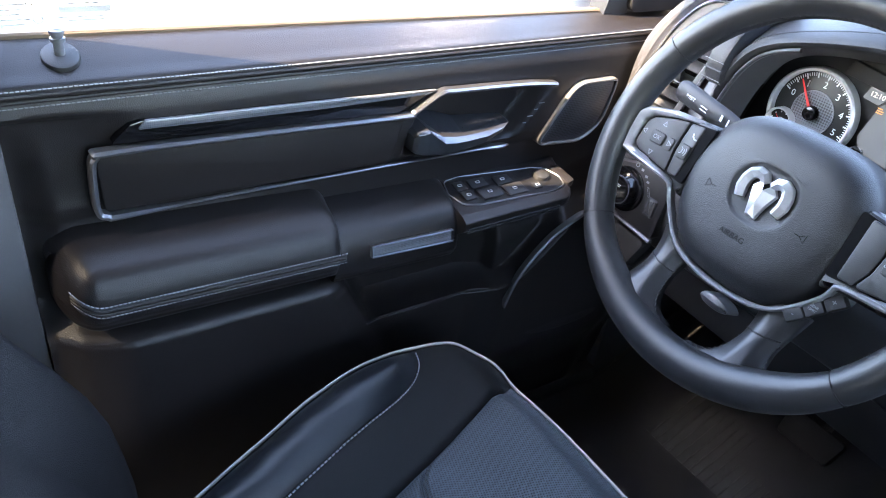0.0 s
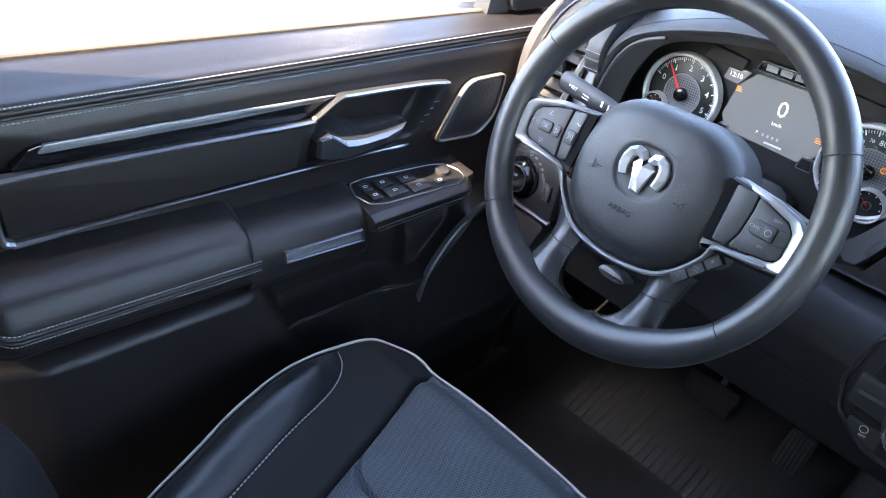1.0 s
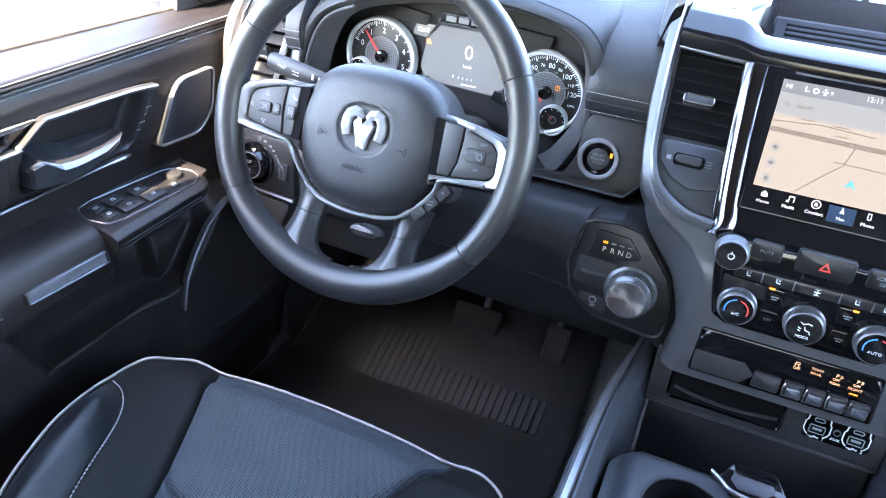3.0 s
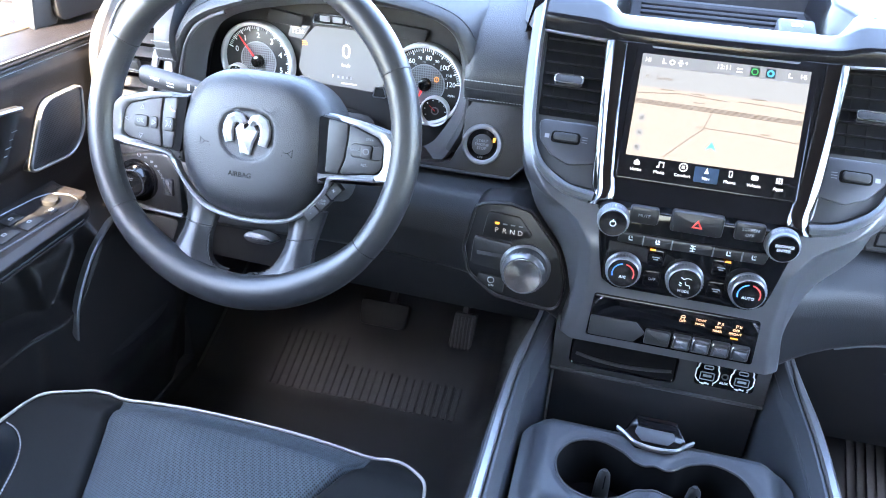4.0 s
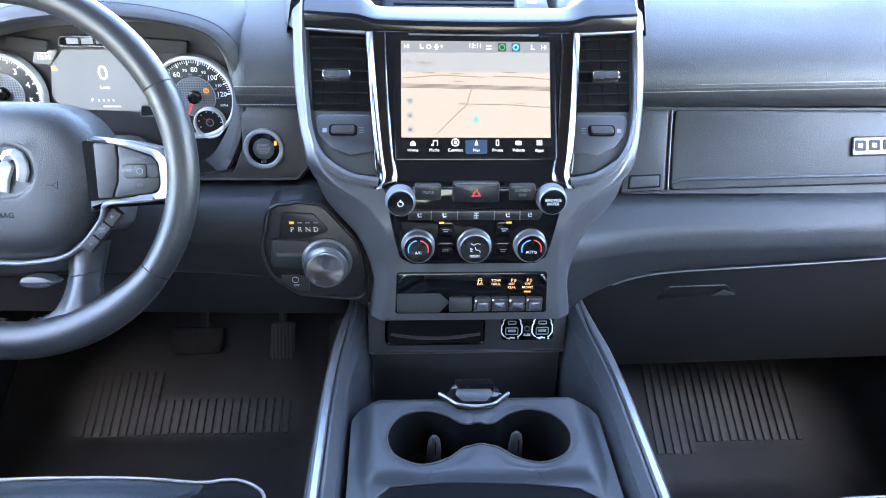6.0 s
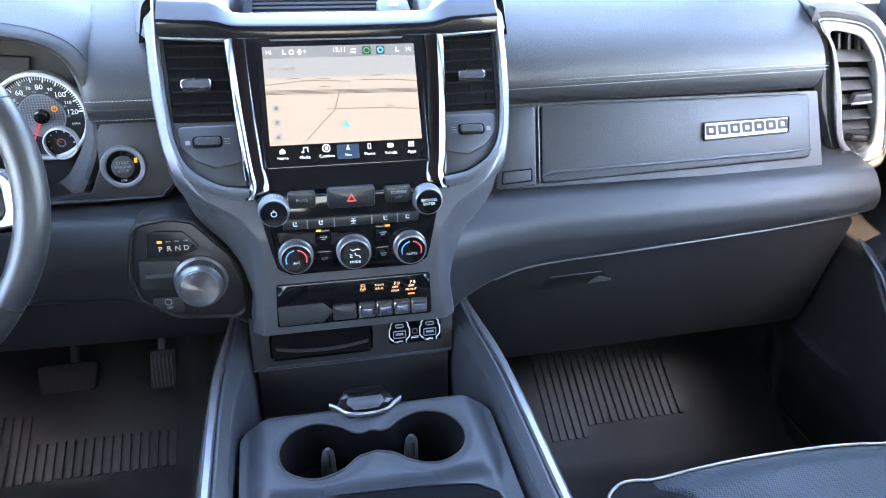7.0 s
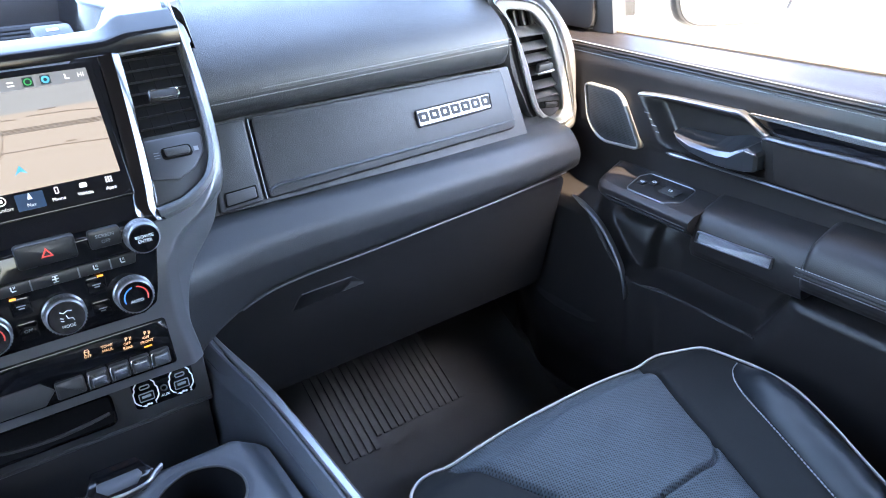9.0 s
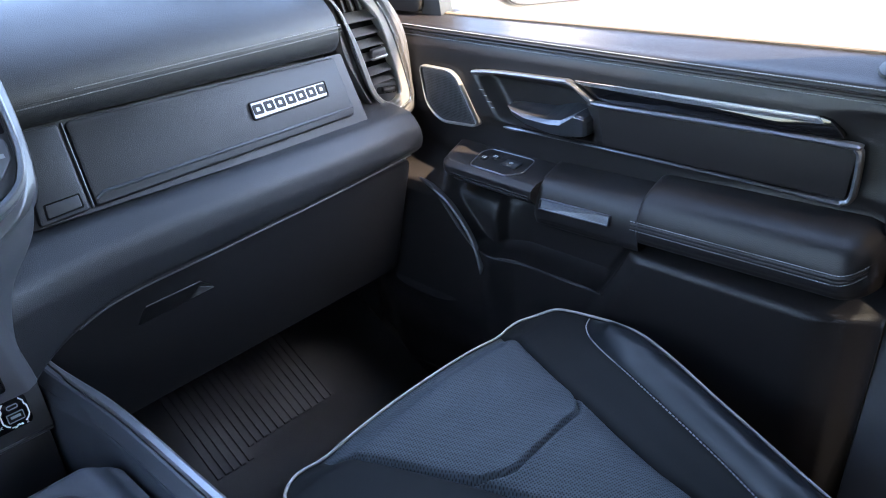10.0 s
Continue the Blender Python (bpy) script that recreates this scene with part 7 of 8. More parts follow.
# column shroud and stalk
col = thing("steering_column", (-0.489, 0.75, 0.66), "black plastic steering column shroud with a stalk", "steering column")
rows = []
for i in range(9):
    f = i / 8
    c = -0.022 - 0.20 * f
    w, h = 0.062 + 0.012 * f, 0.052 + 0.012 * f
    sec = rounded([(-w, -h * 1.1), (w, -h * 1.1), (w, h * 0.8), (-w, h * 0.8)], 0.025, 4)
    rows.append([SW(p.x, p.y - 0.012, c) for p in sec])
loft("column_shroud", rows, DARK, col, True, "dark column shroud")
rows = []
for f, r in ((0, 0.009), (0.40, 0.009), (0.48, 0.0105), (0.96, 0.0120), (1.0, 0.010)):
    c = Vector((-0.56, 0.775, 0.688)).lerp(Vector((-0.706, 0.772, 0.709)), f)
    rows.append([c + Vector((0.12, 0, 0.98)).normalized() * (r * 1.15 * math.sin(a * math.pi / 7)) + Vector((0, 1, 0)) * (r * 0.8 * math.cos(a * math.pi / 7)) for a in range(14)])
stalk = loft("stalk", rows, PLASTIC, col, True, "black multifunction stalk")
KS = Frame((-0.665, 0.7638, 0.703), (1, 0, -0.14), (0.14, 0, 1))
words("stalk_text", "MIST", KS, -0.018, 0.002, 0.0065, 0.0005, WHITE_PRINT, stalk)
bars("stalk_mark", KS, [(0.004, 0.002, 0.010, 0.0012), (0.004, -0.002, 0.010, 0.0012), (0.030, 0.004, 0.003, 0.008), (0.040, 0.003, 0.002, 0.009)], 0.0008, WHITE_PRINT, stalk)

slab("tilt_lever", Frame((-0.531, 0.722, 0.522), SW.u, SW.v), smooth2([(0.020, 0.0), (0.008, 0.007), (-0.014, 0.008), (-0.022, 0.0), (-0.012, -0.006), (0.010, -0.006)], 30), 0.008, -0.02, GREY, col, 0.004, "small grey column lever")

# ---- centre console ----
con = thing("centre_console", (0.0, 0.45, 0.0), "dark grey centre console with silver rails and cup holders", "centre console")
for s in (-1, 1):
    rows = []
    for i in range(31):
        f = i / 30
        y = 0.775 - 0.60 * f
        xo = table([(0.17, 0.186), (0.45, 0.184), (0.60, 0.180), (0.66, 0.170), (0.72, 0.160), (0.78, 0.156)], y)
        xi = table([(0.17, 0.150), (0.45, 0.149), (0.60, 0.147), (0.66, 0.138), (0.72, 0.131), (0.78, 0.130)], y)
        zt = table([(0.17, 0.445), (0.60, 0.450), (0.66, 0.452), (0.72, 0.452), (0.76, 0.470), (0.78, 0.475)], y)
        sec = rounded([(s * (xo + 0.018), 0.0), (s * (xo + 0.004), zt - 0.05), (s * xo, zt - 0.006), (s * (xo - 0.012), zt), (s * (xi + 0.004), zt - 0.012), (s * xi, zt - 0.05), (s * xi, 0.0)], [0, 0.01, 0.006, 0.006, 0.006, 0, 0], 3)
        rows.append([Vector((p.x, y, p.y)) for p in sec])
    loft("console_side", rows, CONSOLE, con, True, "dark grey console side")
    way = [(0.151, 0.768, 0.4745), (0.154, 0.745, 0.4655), (0.163, 0.700, 0.4545), (0.1695, 0.640, 0.4525), (0.172, 0.56, 0.4520), (0.173, 0.40, 0.4495), (0.1735, 0.18, 0.447)]
    way = [(x, y, z + 0.002) for x, y, z in way]
    rail = curve([(s * x, y, z) for x, y, z in way], 50)
    sweep("rail_trim", rail, bar_profile(0.0105, 0.006, 0.8), (-s * 0.2, 0, 1), SATIN, con, label="satin silver rail", scales=[0.45 + 0.55 * step01(0.77, 0.66, p.y) for p in rail])
    inn = curve([(s * (x - 0.0125), y - 0.004, z - 0.008) for x, y, z in way], 50)
    sweep("rail_inner", inn, bar_profile(0.018, 0.006, 0.6), (-s * 0.75, 0, 0.66), CONSOLE, con, label="dark grey inner rail face")

# plate with two cup holders cut through it, its shoulders and rear sloping down
PZ = Frame((0, 0, 0.434), (1, 0, 0), (0, 1, 0))
outer = rounded([(-0.1435, 0.40), (0.1435, 0.40), (0.1445, 0.580), (0.130, 0.607), (-0.130, 0.607), (-0.1445, 0.580)], [0.01, 0.01, 0.014, 0.014, 0.014, 0.014], 6)
hole = curve([(x, y, 0) for x, y in ((0.0, 0.5585), (0.018, 0.5605), (0.036, 0.574), (0.062, 0.582), (0.090, 0.571), (0.103, 0.542), (0.094, 0.513), (0.066, 0.4985), (0.038, 0.506), (0.018, 0.522), (0.0, 0.524),
                                      (-0.018, 0.522), (-0.038, 0.506), (-0.066, 0.4985), (-0.094, 0.513), (-0.103, 0.542), (-0.090, 0.571), (-0.062, 0.582), (-0.036, 0.574), (-0.018, 0.5605))], 160, True)
hole = [Vector((p.x, p.y)) for p in hole]


def plate_h(p):
    """Height of the plate over its flat middle."""
    side = -0.014 * step01(0.112, 0.139, abs(p.x) + 0.25 * max(0.0, 0.50 - p.y))
    rear = -0.012 * step01(0.490, 0.474, p.y + 0.0012 * math.cos(p.x * 30)) * step01(0.125, 0.105, abs(p.x))
    front = -0.010 * step01(0.592, 0.612, p.y) - 0.0030 * step01(0.022, 0.012, abs(math.hypot(abs(p.x) - 0.055, p.y - 0.541) - 0.035))
    return side + rear + front


def ray_out(c, p, poly):
    """Where the ray from c through p leaves the outline."""
    d = (p - c).normalized()
    best = p
    for q, r in zip(poly, poly[1:] + poly[:1]):
        e = r - q
        den = d.x * e.y - d.y * e.x
        if abs(den) > 1e-9:
            w = q - c
            t, u = (w.x * e.y - w.y * e.x) / den, (w.x * d.y - w.y * d.x) / den
            if t > 0 and -1e-6 <= u <= 1 + 1e-6:
                best = c + d * t
    return best


mid = Vector((0.0, 0.541))
far = [ray_out(mid, p, outer) for p in hole]
bm = bmesh.new()
rows = []
for k in range(31):
    f = k / 30
    rows.append([PZ(q.x, q.y, plate_h(q)) for q in [p.lerp(e, f) for p, e in zip(hole, far)]])
rows.append([PZ(e.x, e.y, -0.14) for e in far])
loft_into(bm, rows, True, False)
part("console_plate", bm, CONSOLE, con, "worn dark grey cup holder plate")
rim = [PZ(p.x, p.y, plate_h(p)) for p in hole]
tube("cup_rim", rim, 0.0014, PLASTIC, con, True, n=8, up=(0, 0, 1))
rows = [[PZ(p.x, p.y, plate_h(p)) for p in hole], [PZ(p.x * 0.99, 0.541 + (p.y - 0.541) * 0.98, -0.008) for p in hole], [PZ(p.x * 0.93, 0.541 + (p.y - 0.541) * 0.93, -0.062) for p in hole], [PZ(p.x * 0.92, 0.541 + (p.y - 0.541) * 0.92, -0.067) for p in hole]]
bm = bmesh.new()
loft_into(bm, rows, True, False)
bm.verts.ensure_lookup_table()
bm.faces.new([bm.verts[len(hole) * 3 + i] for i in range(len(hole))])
# walls and floor near-black: the shade in the wells is put into the colour
part("cup_well", bm, VOID, con, "cup holder wells coloured near-black for their shade")
for x in (-0.050, 0.044):
    fin = [[Vector((x + w * math.cos(a * math.pi / 6), 0.548 + 0.004 * (x > 0) + 0.75 * w * math.sin(a * math.pi / 6), z)) for a in range(12)] for z, w in ((0.370, 0.009), (0.405, 0.008), (0.418, 0.0065), (0.4235, 0.003))]
    loft("cup_finger", fin, PLASTIC, con, True, "black sprung cup finger")
    tube("finger_slit", [Vector((x + 0.001, 0.5385, 0.405)), Vector((x + 0.001, 0.5405, 0.422))], 0.0008, VOID, con, n=6, up=(1, 0, 0))
# mouth of the rear tray: a closed sheet, its inner shade painted near-black
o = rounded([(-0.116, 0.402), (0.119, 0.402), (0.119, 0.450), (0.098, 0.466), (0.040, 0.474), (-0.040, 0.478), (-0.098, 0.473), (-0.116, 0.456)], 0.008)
slab("tray_mouth_shade", PZ, o, -0.0085, -0.03, VOID, con, 0.001, "near-black sheet painted as the shade in the tray mouth")
ring("tray_lip", PZ, [p + (p - Vector((0, 0.44))).normalized() * 0.003 for p in o], o, -0.0065, -0.02, CONSOLE, con, 0.001)
# latch with chrome edge
LT = Frame((-0.002, 0.600, 0.4375), (1, 0, 0), (0, 0.95, 0.30))
lat = slab("bin_latch", LT, rounded([(-0.034, -0.004), (-0.020, -0.020), (0.020, -0.020), (0.034, -0.004), (0.022, 0.020), (-0.022, 0.020)], [0.004, 0.006, 0.006, 0.004, 0.004, 0.004]), 0.007, -0.02, PIANO, con, 0.003, "smooth gloss black lid latch")
slab("latch_dish", LT, rounded([(-0.022, -0.004), (-0.014, -0.013), (0.014, -0.013), (0.022, -0.004), (0.020, 0.004), (-0.020, 0.004)], 0.003), 0.0078, 0.004, VENT_GREY, lat, 0.001, "dished latch face")
sweep("latch_chrome", curve([(-0.0425, 0.601, 0.4385), (-0.034, 0.593, 0.4395), (-0.022, 0.581, 0.4400), (0.0, 0.5775, 0.4400), (0.020, 0.581, 0.4400), (0.031, 0.592, 0.4395), (0.0395, 0.600, 0.4385)], 30), bar_profile(0.0034, 0.006, 0.8), (0, -0.2, 1), DOOR_CHROME, con, label="chrome latch edge")
# front bin: face with slot and sockets over a deep dark bin
plain = Frame((0, 0.722, 0.445), (1, 0, 0), (0, 0.18, 1))
ff = slab("bin_face", plain, box2(0.262, 0.074, 0.004, 0, 0.003), 0.0, -0.03, PLASTIC, con, 0.002, "black bin face")
o = box2(0.132, 0.040, 0.009, -0.0425, -0.004)
ring("slot_rim", plain, o, inset2(o, 0.0034), 0.0032, -0.002, PIANO, ff, 0.0014, "gloss black slot rim")
# flat near-black sheet on the face, painted as the shade in the slot
slab("slot_shade", plain, inset2(o, 0.0030), 0.0006, -0.002, VOID, ff)
sweep("slot_shelf", curve([plain(-0.101, -0.007, 0.001), plain(-0.075, -0.0115, 0.002), plain(-0.04, -0.0130, 0.003), plain(-0.01, -0.0115, 0.002), plain(0.017, -0.008, 0.001)], 20), bar_profile(0.0035, 0.003), plain.n, PLASTIC, ff)
sweep("face_lip", [plain(-0.130, -0.034, 0.001), plain(0.130, -0.034, 0.001)], bar_profile(0.004, 0.006, 0.9), plain.n, PLASTIC, ff, label="rounded lip under the face")
o = box2(0.070, 0.036, 0.007, 0.0795, 0.0005)
sock = slab("socket_plate", plain, o, 0.0025, -0.002, PIANO, ff, 0.001, "gloss black socket plate")
for k, x in enumerate((0.0585, 0.099)):
    for e in (-1, 1):
        lines2("socket_outline", plain, [[(x + e * 0.008, 0.0155), (x + e * 0.0115, 0.011), (x + e * 0.0115, 0.007), (x + e * 0.0135, 0.004), (x + e * 0.0135, -0.006), (x + e * 0.0110, -0.010), (x + e * 0.0080, -0.0125)]], 0.0015, 0.0027, WHITE_PRINT, sock)
    o = box2(0.017, 0.0105, 0.0015, x, -0.0035)
    slab("usb_port", plain, o, 0.0034, 0.002, VOID, sock)
    ring("usb_rim", plain, o, inset2(o, 0.0009), 0.0040, 0.002, GREY_PRINT, sock)
    slab("usb_tongue", plain, box2(0.010, 0.003, 0.0005, x, -0.0030), 0.0038, 0.003, GREY_PRINT, sock)
    o = box2(0.0115, 0.0052, 0.0025, x, 0.0085)
    ring("usb_c_port", plain, o, inset2(o, 0.0010), 0.0038, 0.002, GREY_PRINT, sock)
    words("socket_number", "12"[k], plain, x + 0.0088, -0.0140, 0.0062, 0.0028, WHITE_PRINT, sock)
    bars("socket_mark", plain, [(x - 0.002, -0.0140, 0.010, 0.0010), (x, -0.0128, 0.003, 0.0010), (x - 0.003, -0.0152, 0.003, 0.0010), (x + 0.0035, -0.0140, 0.0016, 0.0022)], 0.0028, WHITE_PRINT, sock)
ring("aux_socket", plain, disc2(0.0042, 0.0790, -0.0005, 20), disc2(0.0028, 0.0790, -0.0005, 20), 0.0038, 0.002, VENT_GREY, sock)
words("aux_text", "AUX", plain, 0.0790, -0.0095, 0.0048, 0.0028, WHITE_PRINT, sock)
slab("bin_back", Frame((0, 0.708, 0.350), (1, 0, 0), (0, 0.10, 1)), box2(0.250, 0.124, 0.006), 0.0, -0.02, SHROUD, con, 0.002, "dark back of the bin")
slab("bin_floor", Frame((0, 0.655, 0.300), (1, 0, 0), (0, 1, 0.03)), box2(0.262, 0.13, 0.005), 0.0, -0.02, SHROUD, con, label="dark bin floor")
slab("console_block", Frame((0, 0.45, 0.0), (1, 0, 0), (0, 1, 0)), box2(0.29, 0.60, 0.01), 0.285, 0.0, DARK, con)
# leather arm lid behind the tray, just touched by the view
rows = []
for i in range(15):
    y = 0.400 - 0.40 * i / 14
    k = math.sqrt(max(0.0, 1 - (1 - min(1, (0.404 - y) / 0.03)) ** 2))
    sec = rounded([(-0.135, 0.40), (0.135, 0.40), (0.135, 0.425 + 0.052 * k), (0.11, 0.432 + 0.058 * k), (-0.11, 0.432 + 0.058 * k), (-0.135, 0.425 + 0.052 * k)], [0, 0, 0.02, 0.03, 0.03, 0.02], 4)
    rows.append([Vector((p.x, y, p.y)) for p in sec])
lidarm = thing("arm_lid", (0.0, 0.2, 0.40), "padded black leather armrest lid on the console", "armrest")
loft("lid_pad", rows, LEATHER, lidarm, True)
stitches("stitching", [Vector((-0.12 + 0.006 * i, 0.388, 0.4815)) for i in range(41)], (0, 0.4, 1), lidarm)


# ---- seats ----
def seat(s, cx, fy, zf, who, back):
    """A front seat: s is the side of its outer bolster, cx its middle, fy its front edge, zf the height of that edge."""
    t = thing("bucket_seat", (cx, fy - 0.3, 0.0), "black %s seat with charcoal cloth centre and pale piping" % who, "car seat", "front seats")
    n = 60

    def P(a, b, c=0.0):
        """Place in the seat: a to its outer side, b back from the front edge, c up."""
        return Vector((cx + s * a, fy - b, zf + c))

    def half(b):
        """Half width of the cushion at b behind the front edge."""
        return (0.011 * step01(0.15, 0.30, b) if s < 0 else 0.0) + table([(0.0, 0.190), (0.0024, 0.206), (0.0094, 0.221), (0.0205, 0.233), (0.035, 0.243), (0.052, 0.249), (0.08, 0.2530), (0.115, 0.2530), (0.16, 0.248), (0.25, 0.217), (0.31, 0.191), (0.37, 0.168), (0.425, 0.145), (0.50, 0.112)], b)

    def seam_h(b):
        """Half width of the cloth centre."""
        return table([(0.0, 0.170), (0.03, 0.160), (0.09, 0.134), (0.185, 0.096), (0.333, 0.052), (0.50, 0.034)], b)

    def pad_in(b):
        """Half width at which the bolster pads begin."""
        return (0.010 * step01(0.13, 0.26, b) if s < 0 else 0.0) + table([(0.104, 0.2495), (0.108, 0.236), (0.114, 0.225), (0.135, 0.203), (0.192, 0.168), (0.257, 0.140), (0.324, 0.115), (0.37, 0.097), (0.415, 0.077), (0.485, 0.046)], b)

    def top(a, b):
        """Height of the cushion over its front edge."""
        s_ = abs(a) / seam_h(b)
        bol = 0.020 * step01(1.0, 1.9, s_) * step01(0.02, 0.22, b)
        crown = 0.015 * (1 - min(1, s_) ** 2.5) + 0.010 * step01(0.0, 0.06, b) - 0.025 * step01(0.18, 0.50, b)
        bend = -0.020 * step01(0.05, 0.0, b) * (1 - 0.45 * step01(0.15, 0.215, abs(a)))
        seam = -0.0075 * math.exp(-((abs(a) - seam_h(b)) / 0.004) ** 2) * step01(0.0, 0.03, b)
        cross = b - (0.206 - 0.026 * min(1.2, max(0.0, (abs(a) - 0.048) / 0.045)) ** 2)
        seam -= (0.0085 * math.exp(-(cross / 0.0035) ** 2) - 0.004 * math.exp(-abs(cross) / 0.018)) * step01(1.02, 0.95, s_)
        folds = noise.noise(Vector((a * 9 + b * 7, b * 22 - a * 6, s * 3.7))) + 0.5 * noise.noise(Vector((a * 30, b * 38, s * 1.7)))
        return bol + crown + bend + seam + 0.0042 * folds * step01(1.0, 0.7, s_) * step01(0.0, 0.03, b)

    def grid(name, a_lo, a_hi, b_lo, b_hi, na, nb, mat, label, lift=0.0):
        bm = bmesh.new()
        g = []
        for i in range(nb + 1):
            b = b_lo + (b_hi - b_lo) * i / nb
            lo, hi = a_lo(b), a_hi(b)
            g.append([bm.verts.new(P(lo + (hi - lo) * j / na, b, top(lo + (hi - lo) * j / na, b) + lift)) for j in range(na + 1)])
        for x, y in zip(g, g[1:]):
            bridge(bm, x, y, False)
        return part(name, bm, mat, t, label)

    def seam_a(b, side):
        return side * min(seam_h(b), half(b) - 0.001)
    # cushion body under its covers
    steps = [0.50 * (i / 60) ** 2 for i in range(61)]
    ring_pts = [(-half(b), b) for b in reversed(steps)] + [(-half(0) + 2 * half(0) * i / 24, 0.0) for i in range(1, 24)] + [(half(b), b) for b in steps]
    bm = bmesh.new()
    up_, lo_ = [], []
    for a, b in ring_pts:
        up_.append(bm.verts.new(P(a, b, top(a, b) - 0.002)))
        lo_.append(bm.verts.new(P(a * 0.94, b + 0.05 * step01(0.2, 0.0, b), -0.15)))
    bridge(bm, up_, lo_)
    bm.faces.new(lo_)
    part("cushion_side", bm, SUEDE, t, "black cushion side")
    grid("seat_cloth", lambda b: seam_a(b, -1), lambda b: seam_a(b, 1), 0.0, 0.50, 130, 200, CLOTH, "perforated charcoal cloth centre")
    for side in (-1, 1):
        grid("side_panel", lambda b: min(seam_a(b, side), side * half(b)), lambda b: max(seam_a(b, side), side * half(b)), 0.0, 0.50, 30, 70, SUEDE, "matt black cushion border")
    # leather bolster pads with stitched inner edge
    for side in (-1, 1):
        bm = bmesh.new()
        g = []
        edge_in = []
        for i in range(91):
            b = 0.1045 + 0.3805 * (i / 90) ** 1.6
            o_ = side * (half(b) - 0.0035)
            i_ = side * min(pad_in(b), half(b) - 0.0045)
            row = []
            for j in range(31):
                a = i_ + (o_ - i_) * j / 30
                puff = 0.021 * math.sin(math.pi * j / 30) ** 0.8 if 0 < j < 30 else 0.0
                row.append(bm.verts.new(P(a, b, top(a, b) + puff * step01(0.103, 0.16, b) + 0.001 + 0.0014 * noise.noise(Vector((a * 55, b * 24, s * 2.3))) * step01(0.10, 0.16, b))))
            g.append(row)
            edge_in.append(P(i_ - side * 0.004, b, top(i_, b) + 0.0022))
        for x, y in zip(g, g[1:]):
            bridge(bm, x, y, False)
        part("bolster", bm, SEAT_LEATHER, t, "smooth creased leather bolster")
        stitches("bolster_stitching", edge_in, (0, 0, 1), t, step=0.0056, length=0.0038, r=0.0008)
    # pale piping round the front and sides
    line = [P(a * 1.006, b - 0.001, top(a, b) + 0.0022) for a, b in ring_pts]
    tube("piping", line, 0.0019, PIPING, t, n=10, up=(0, 0.3, 1), label="pale grey piping")
    # cushion base
    slab("seat_base", Frame((cx, fy - 0.28, 0.0), (1, 0, 0), (0, 1, 0)), box2(0.44, 0.42, 0.03), zf - 0.13, 0.06, DARK, t, 0.01, "dark seat base")
    # backrest
    def depth(f):
        """How far the padding stands forward of the backrest's middle."""
        d = table([(0, 0.055), (0.12, 0.075), (0.5, 0.085), (0.9, 0.05), (1.0, 0.02)], f)
        return d + (table([(0, 0.022), (0.12, 0.030), (0.27, 0.040), (0.36, 0.030), (0.46, 0.012), (0.6, 0.0), (1.0, 0.0)], f) if s < 0 else 0.0)
    rows = []
    for i in range(17):
        f = i / 16
        z = 0.30 + 0.62 * f
        y = fy - back - 0.20 * f
        w = table([(0, 0.235), (0.15, 0.255), (0.6, 0.265), (0.9, 0.23), (1.0, 0.20)], f)
        d = depth(f)
        sec = rounded([(-w, -0.11), (w, -0.11), (w + 0.004, d * 0.5), (w - 0.035, d + 0.012), (w * 0.55, d - 0.03), (-w * 0.55, d - 0.03), (-w + 0.035, d + 0.012), (-w - 0.004, d * 0.5)], [0.02, 0.02, 0.03, 0.03, 0.03, 0.03, 0.03, 0.03], 4)
        rows.append([Vector((cx + p.x, y + p.y, z)) for p in sec])
    loft("backrest", rows, BACKREST, t, True, "black leather backrest")
    for e in (-1, 1):
        stitches("backrest_stitching", [Vector((cx + e * table([(0, 0.235), (0.15, 0.255), (0.6, 0.265), (0.9, 0.23), (1.0, 0.20)], f) * 0.80, fy - back + 0.003 - 0.20 * f + depth(f) - 0.006, 0.30 + 0.62 * f)) for f in [i / 30 for i in range(2, 27)]], (0, 1, 0.3), t, step=0.0052, length=0.0036, r=0.0006)
    hd = []
    for i in range(9):
        f = i / 8
        k = math.sqrt(max(0.05, 1 - (2 * f - 1) ** 4))
        sec = rounded([(-0.125 * k, -0.05 * k), (0.125 * k, -0.05 * k), (0.125 * k, 0.05 * k), (-0.125 * k, 0.05 * k)], 0.03, 4)
        hd.append([Vector((cx + p.x, fy - back - 0.22 + p.y, 0.945 + 0.17 * f)) for p in sec])
    loft("headrest", hd, SEAT_LEATHER, t, True, "black leather headrest")
    return t


seat(-1, -0.488, 0.557, 0.362, "driver", 0.535)
seat(1, 0.507, 0.513, 0.349, "passenger", 0.60)


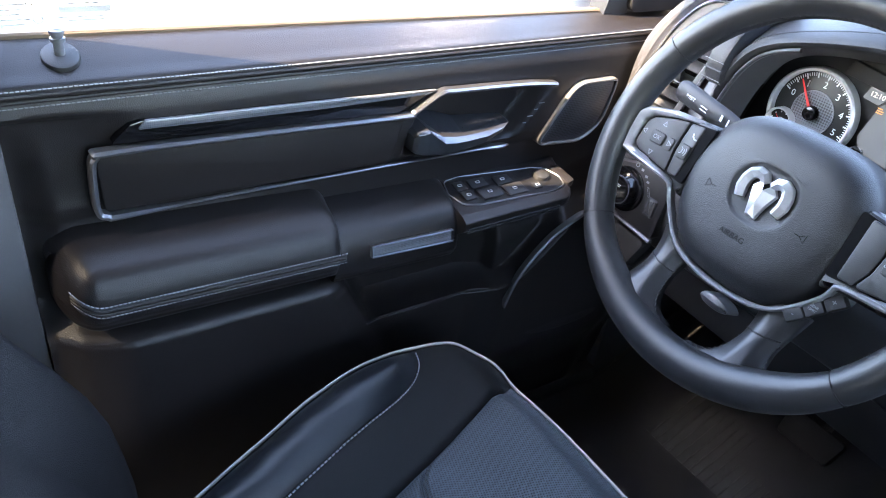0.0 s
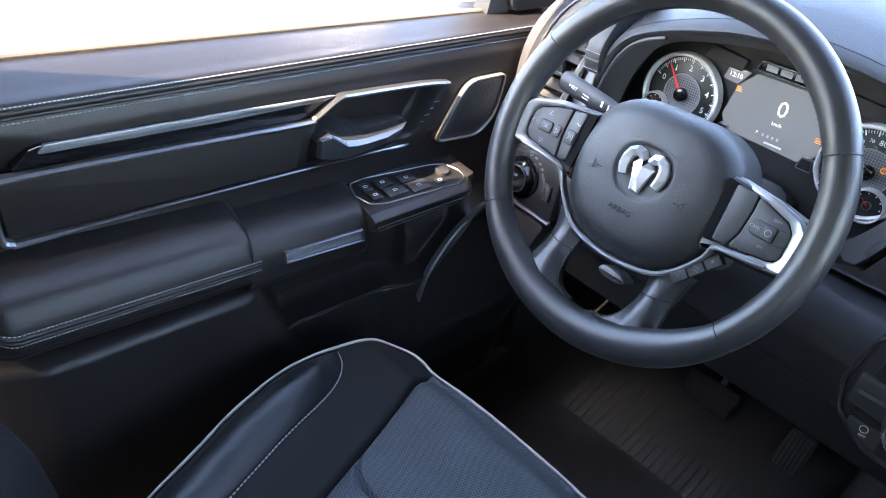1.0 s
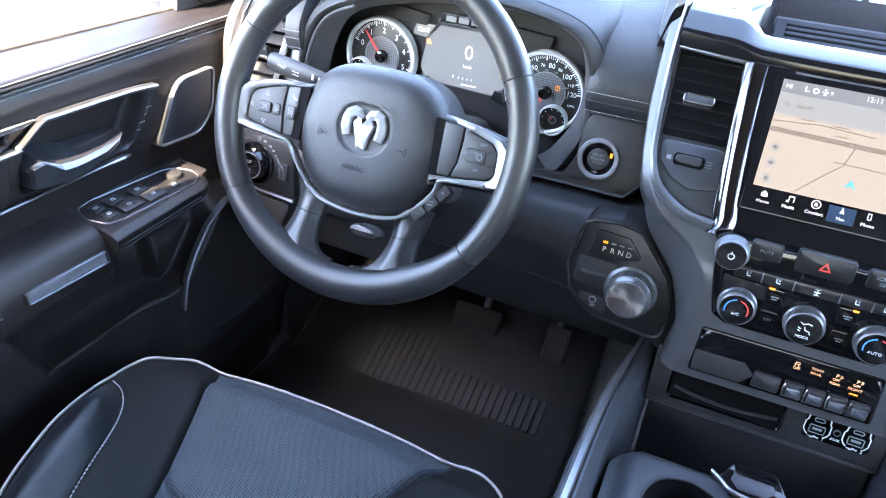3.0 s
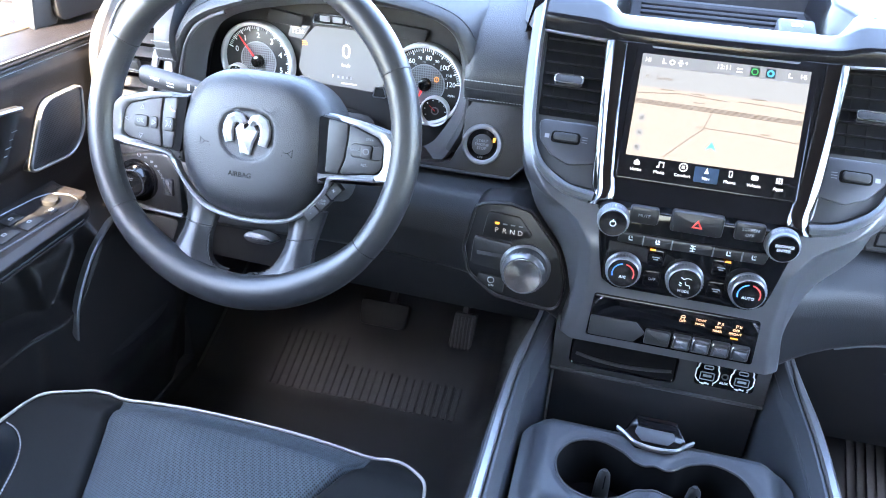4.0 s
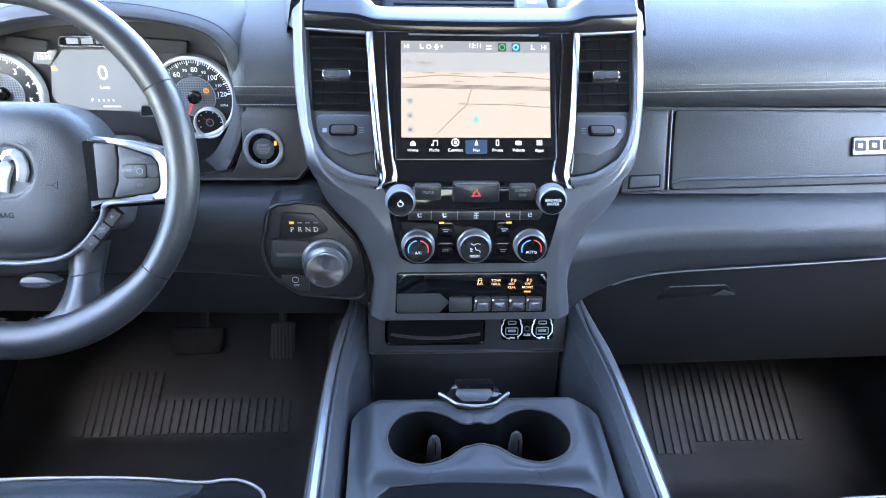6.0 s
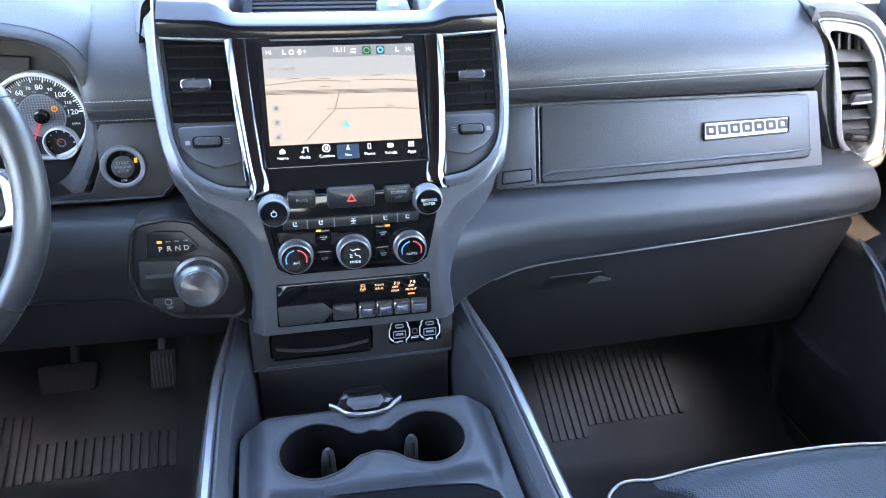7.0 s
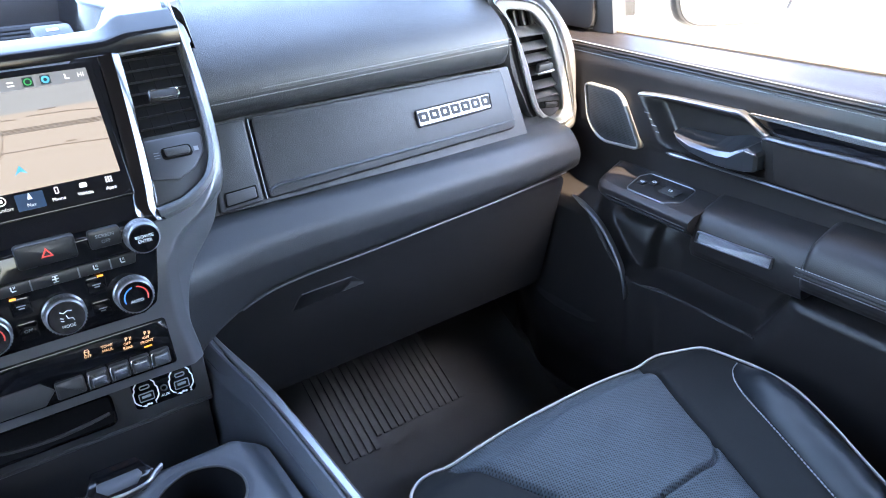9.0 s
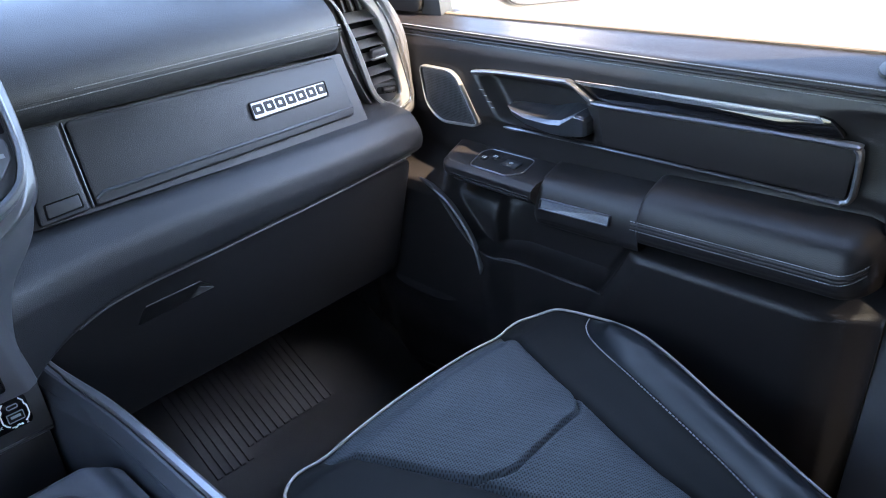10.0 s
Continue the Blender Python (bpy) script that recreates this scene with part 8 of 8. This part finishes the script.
# ---- floor mats, pedals ----
def floor_mat(name, x0, x1, y0, y1, ribs_x, ribs_y, label):
    m = thing(name, ((x0 + x1) / 2, (y0 + y1) / 2, 0.0), label, "floor mat", "floor mats")
    bm = bmesh.new()
    g = []
    for i in range(41):
        y = y0 + (y1 - y0) * i / 40
        rim = []
        for j in range(31):
            x = x0 + (x1 - x0) * j / 30
            e = min(j, 30 - j, i, 40 - i)
            rim.append(bm.verts.new((x, y, floor_z(x, y) + (0.022 if e < 1 else 0.012 if e < 2 else 0.004) + 0.003 * noise.noise(Vector((x * 7, y * 7, 0))))))
        g.append(rim)
    for a, b in zip(g, g[1:]):
        bridge(bm, a, b, False)
    bmesh.ops.solidify(bm, geom=bm.faces[:], thickness=0.004)
    part("mat_tray", bm, RUBBER, m, "moulded black rubber tray")
    n = ribs_x[2]
    for k in range(n):
        x = ribs_x[0] + (ribs_x[1] - ribs_x[0]) * k / (n - 1)
        ya, yb = ribs_y(x)
        pts = [Vector((x, ya + (yb - ya) * q / 12, floor_z(x, ya + (yb - ya) * q / 12) + 0.0075 + 0.003 * noise.noise(Vector((x * 7, (ya + (yb - ya) * q / 12) * 7, 0))))) for q in range(13)]
        sweep("mat_rib", pts, [(-0.0056, -0.004), (0.0056, -0.004), (0.0044, 0.0004), (-0.0044, 0.0004)], (0, 0, 1), RUBBER, m)
    return m


floor_mat("floor_mat", -0.84, -0.235, 0.62, 1.36, (-0.695, -0.312, 25), lambda x: (0.985, 1.105 if x < -0.555 else 1.050), "ribbed black rubber floor mat in the driver footwell")
floor_mat("floor_mat", 0.235, 0.84, 0.60, 1.36, (0.380, 0.648, 18), lambda x: (0.885 + 0.02 * (x > 0.45), 1.058), "ribbed black rubber floor mat in the passenger footwell")

pd = thing("brake_pedal", (-0.50, 1.15, 0.1), "wide black rubber brake pedal in the footwell", "pedal")
BP = Frame((-0.500, 1.150, 0.105), (1, 0, 0), (0, 0.55, 0.83))
slab("pedal_pad", BP, rounded([(-0.050, -0.026), (0.046, -0.026), (0.054, 0.028), (-0.054, 0.028)], 0.010), 0.008, -0.010, SHROUD, pd, 0.005)
sweep("pedal_arm", [BP(0.01, 0.0, -0.01), Vector((-0.48, 1.26, 0.30)), Vector((-0.48, 1.30, 0.50))], bar_profile(0.022, 0.012), (1, 0, 0), DARK, pd)
ga = thing("accelerator_pedal", (-0.33, 1.16, 0.1), "ribbed upright black accelerator pedal in the footwell", "pedal")
AP = Frame((-0.333, 1.150, 0.093), (1, 0, 0), (0, 0.45, 0.89))
slab("pedal_pad", AP, rounded([(-0.026, -0.045), (0.022, -0.045), (0.026, 0.045), (-0.020, 0.045)], 0.006), 0.006, -0.012, PLASTIC, ga, 0.003)
for k in range(6):
    slab("pedal_rib", AP, box2(0.0035, 0.078, 0.001, -0.018 + 0.0072 * k, 0.0), 0.009, 0.004, RUBBER, ga, 0.001)
sweep("pedal_arm", [AP(0, 0.03, -0.01), Vector((-0.33, 1.28, 0.32)), Vector((-0.33, 1.32, 0.50))], bar_profile(0.018, 0.012), (1, 0, 0), DARK, ga)

# ---- outside door mirrors seen through the side glass ----
for s in (-1, 1):
    om = thing("door_mirror", (s * 1.10, 0.86, 0.76), "silver-shelled outside door mirror with its glass facing back", "mirror", "door mirrors")
    MF = Frame((s * 1.225, 0.79 if s < 0 else 0.835, 0.858), (0.89, -0.454 * s, 0), (0, 0.18, 1))
    o = box2(0.245, 0.305, 0.062, s * 0.008, 0.0, 8)
    slab("mirror_shell", MF, o, 0.004, -0.11, SHELL, om, 0.02, "silver-grey mirror shell", steps=4)
    ring("mirror_rim", MF, inset2(o, 0.006), inset2(o, 0.014), 0.012, 0.0, PLASTIC, om, 0.002, "black rim")
    slab("mirror_glass", MF, inset2(o, 0.013), 0.006, 0.0, MIRROR, om, label="mirror glass")
    AF = Frame((0, 0.860, 0), (1, 0, 0), (0, 0.10, 1))
    for za, zb in ((0.737, 0.786), (0.788, 0.850)):
        slab("mirror_arm", AF, rounded([(s * 0.935, za), (s * 1.088, za - 0.004), (s * 1.088, zb - 0.004), (s * 0.935, zb)], 0.003, 2), 0.0, -0.10, SHROUD, om, 0.002, "black mirror arm")
    slab("mirror_foot", Frame((s * 0.945, 0, 0), (0, -s, 0), (0, 0, 1)), rounded([(-s * 0.845, 0.765), (-s * 0.985, 0.755), (-s * 0.985, 0.87), (-s * 0.91, 0.93), (-s * 0.845, 0.90)], 0.012), 0.014, -0.006, PLASTIC, om, 0.003, "black mirror mounting foot")
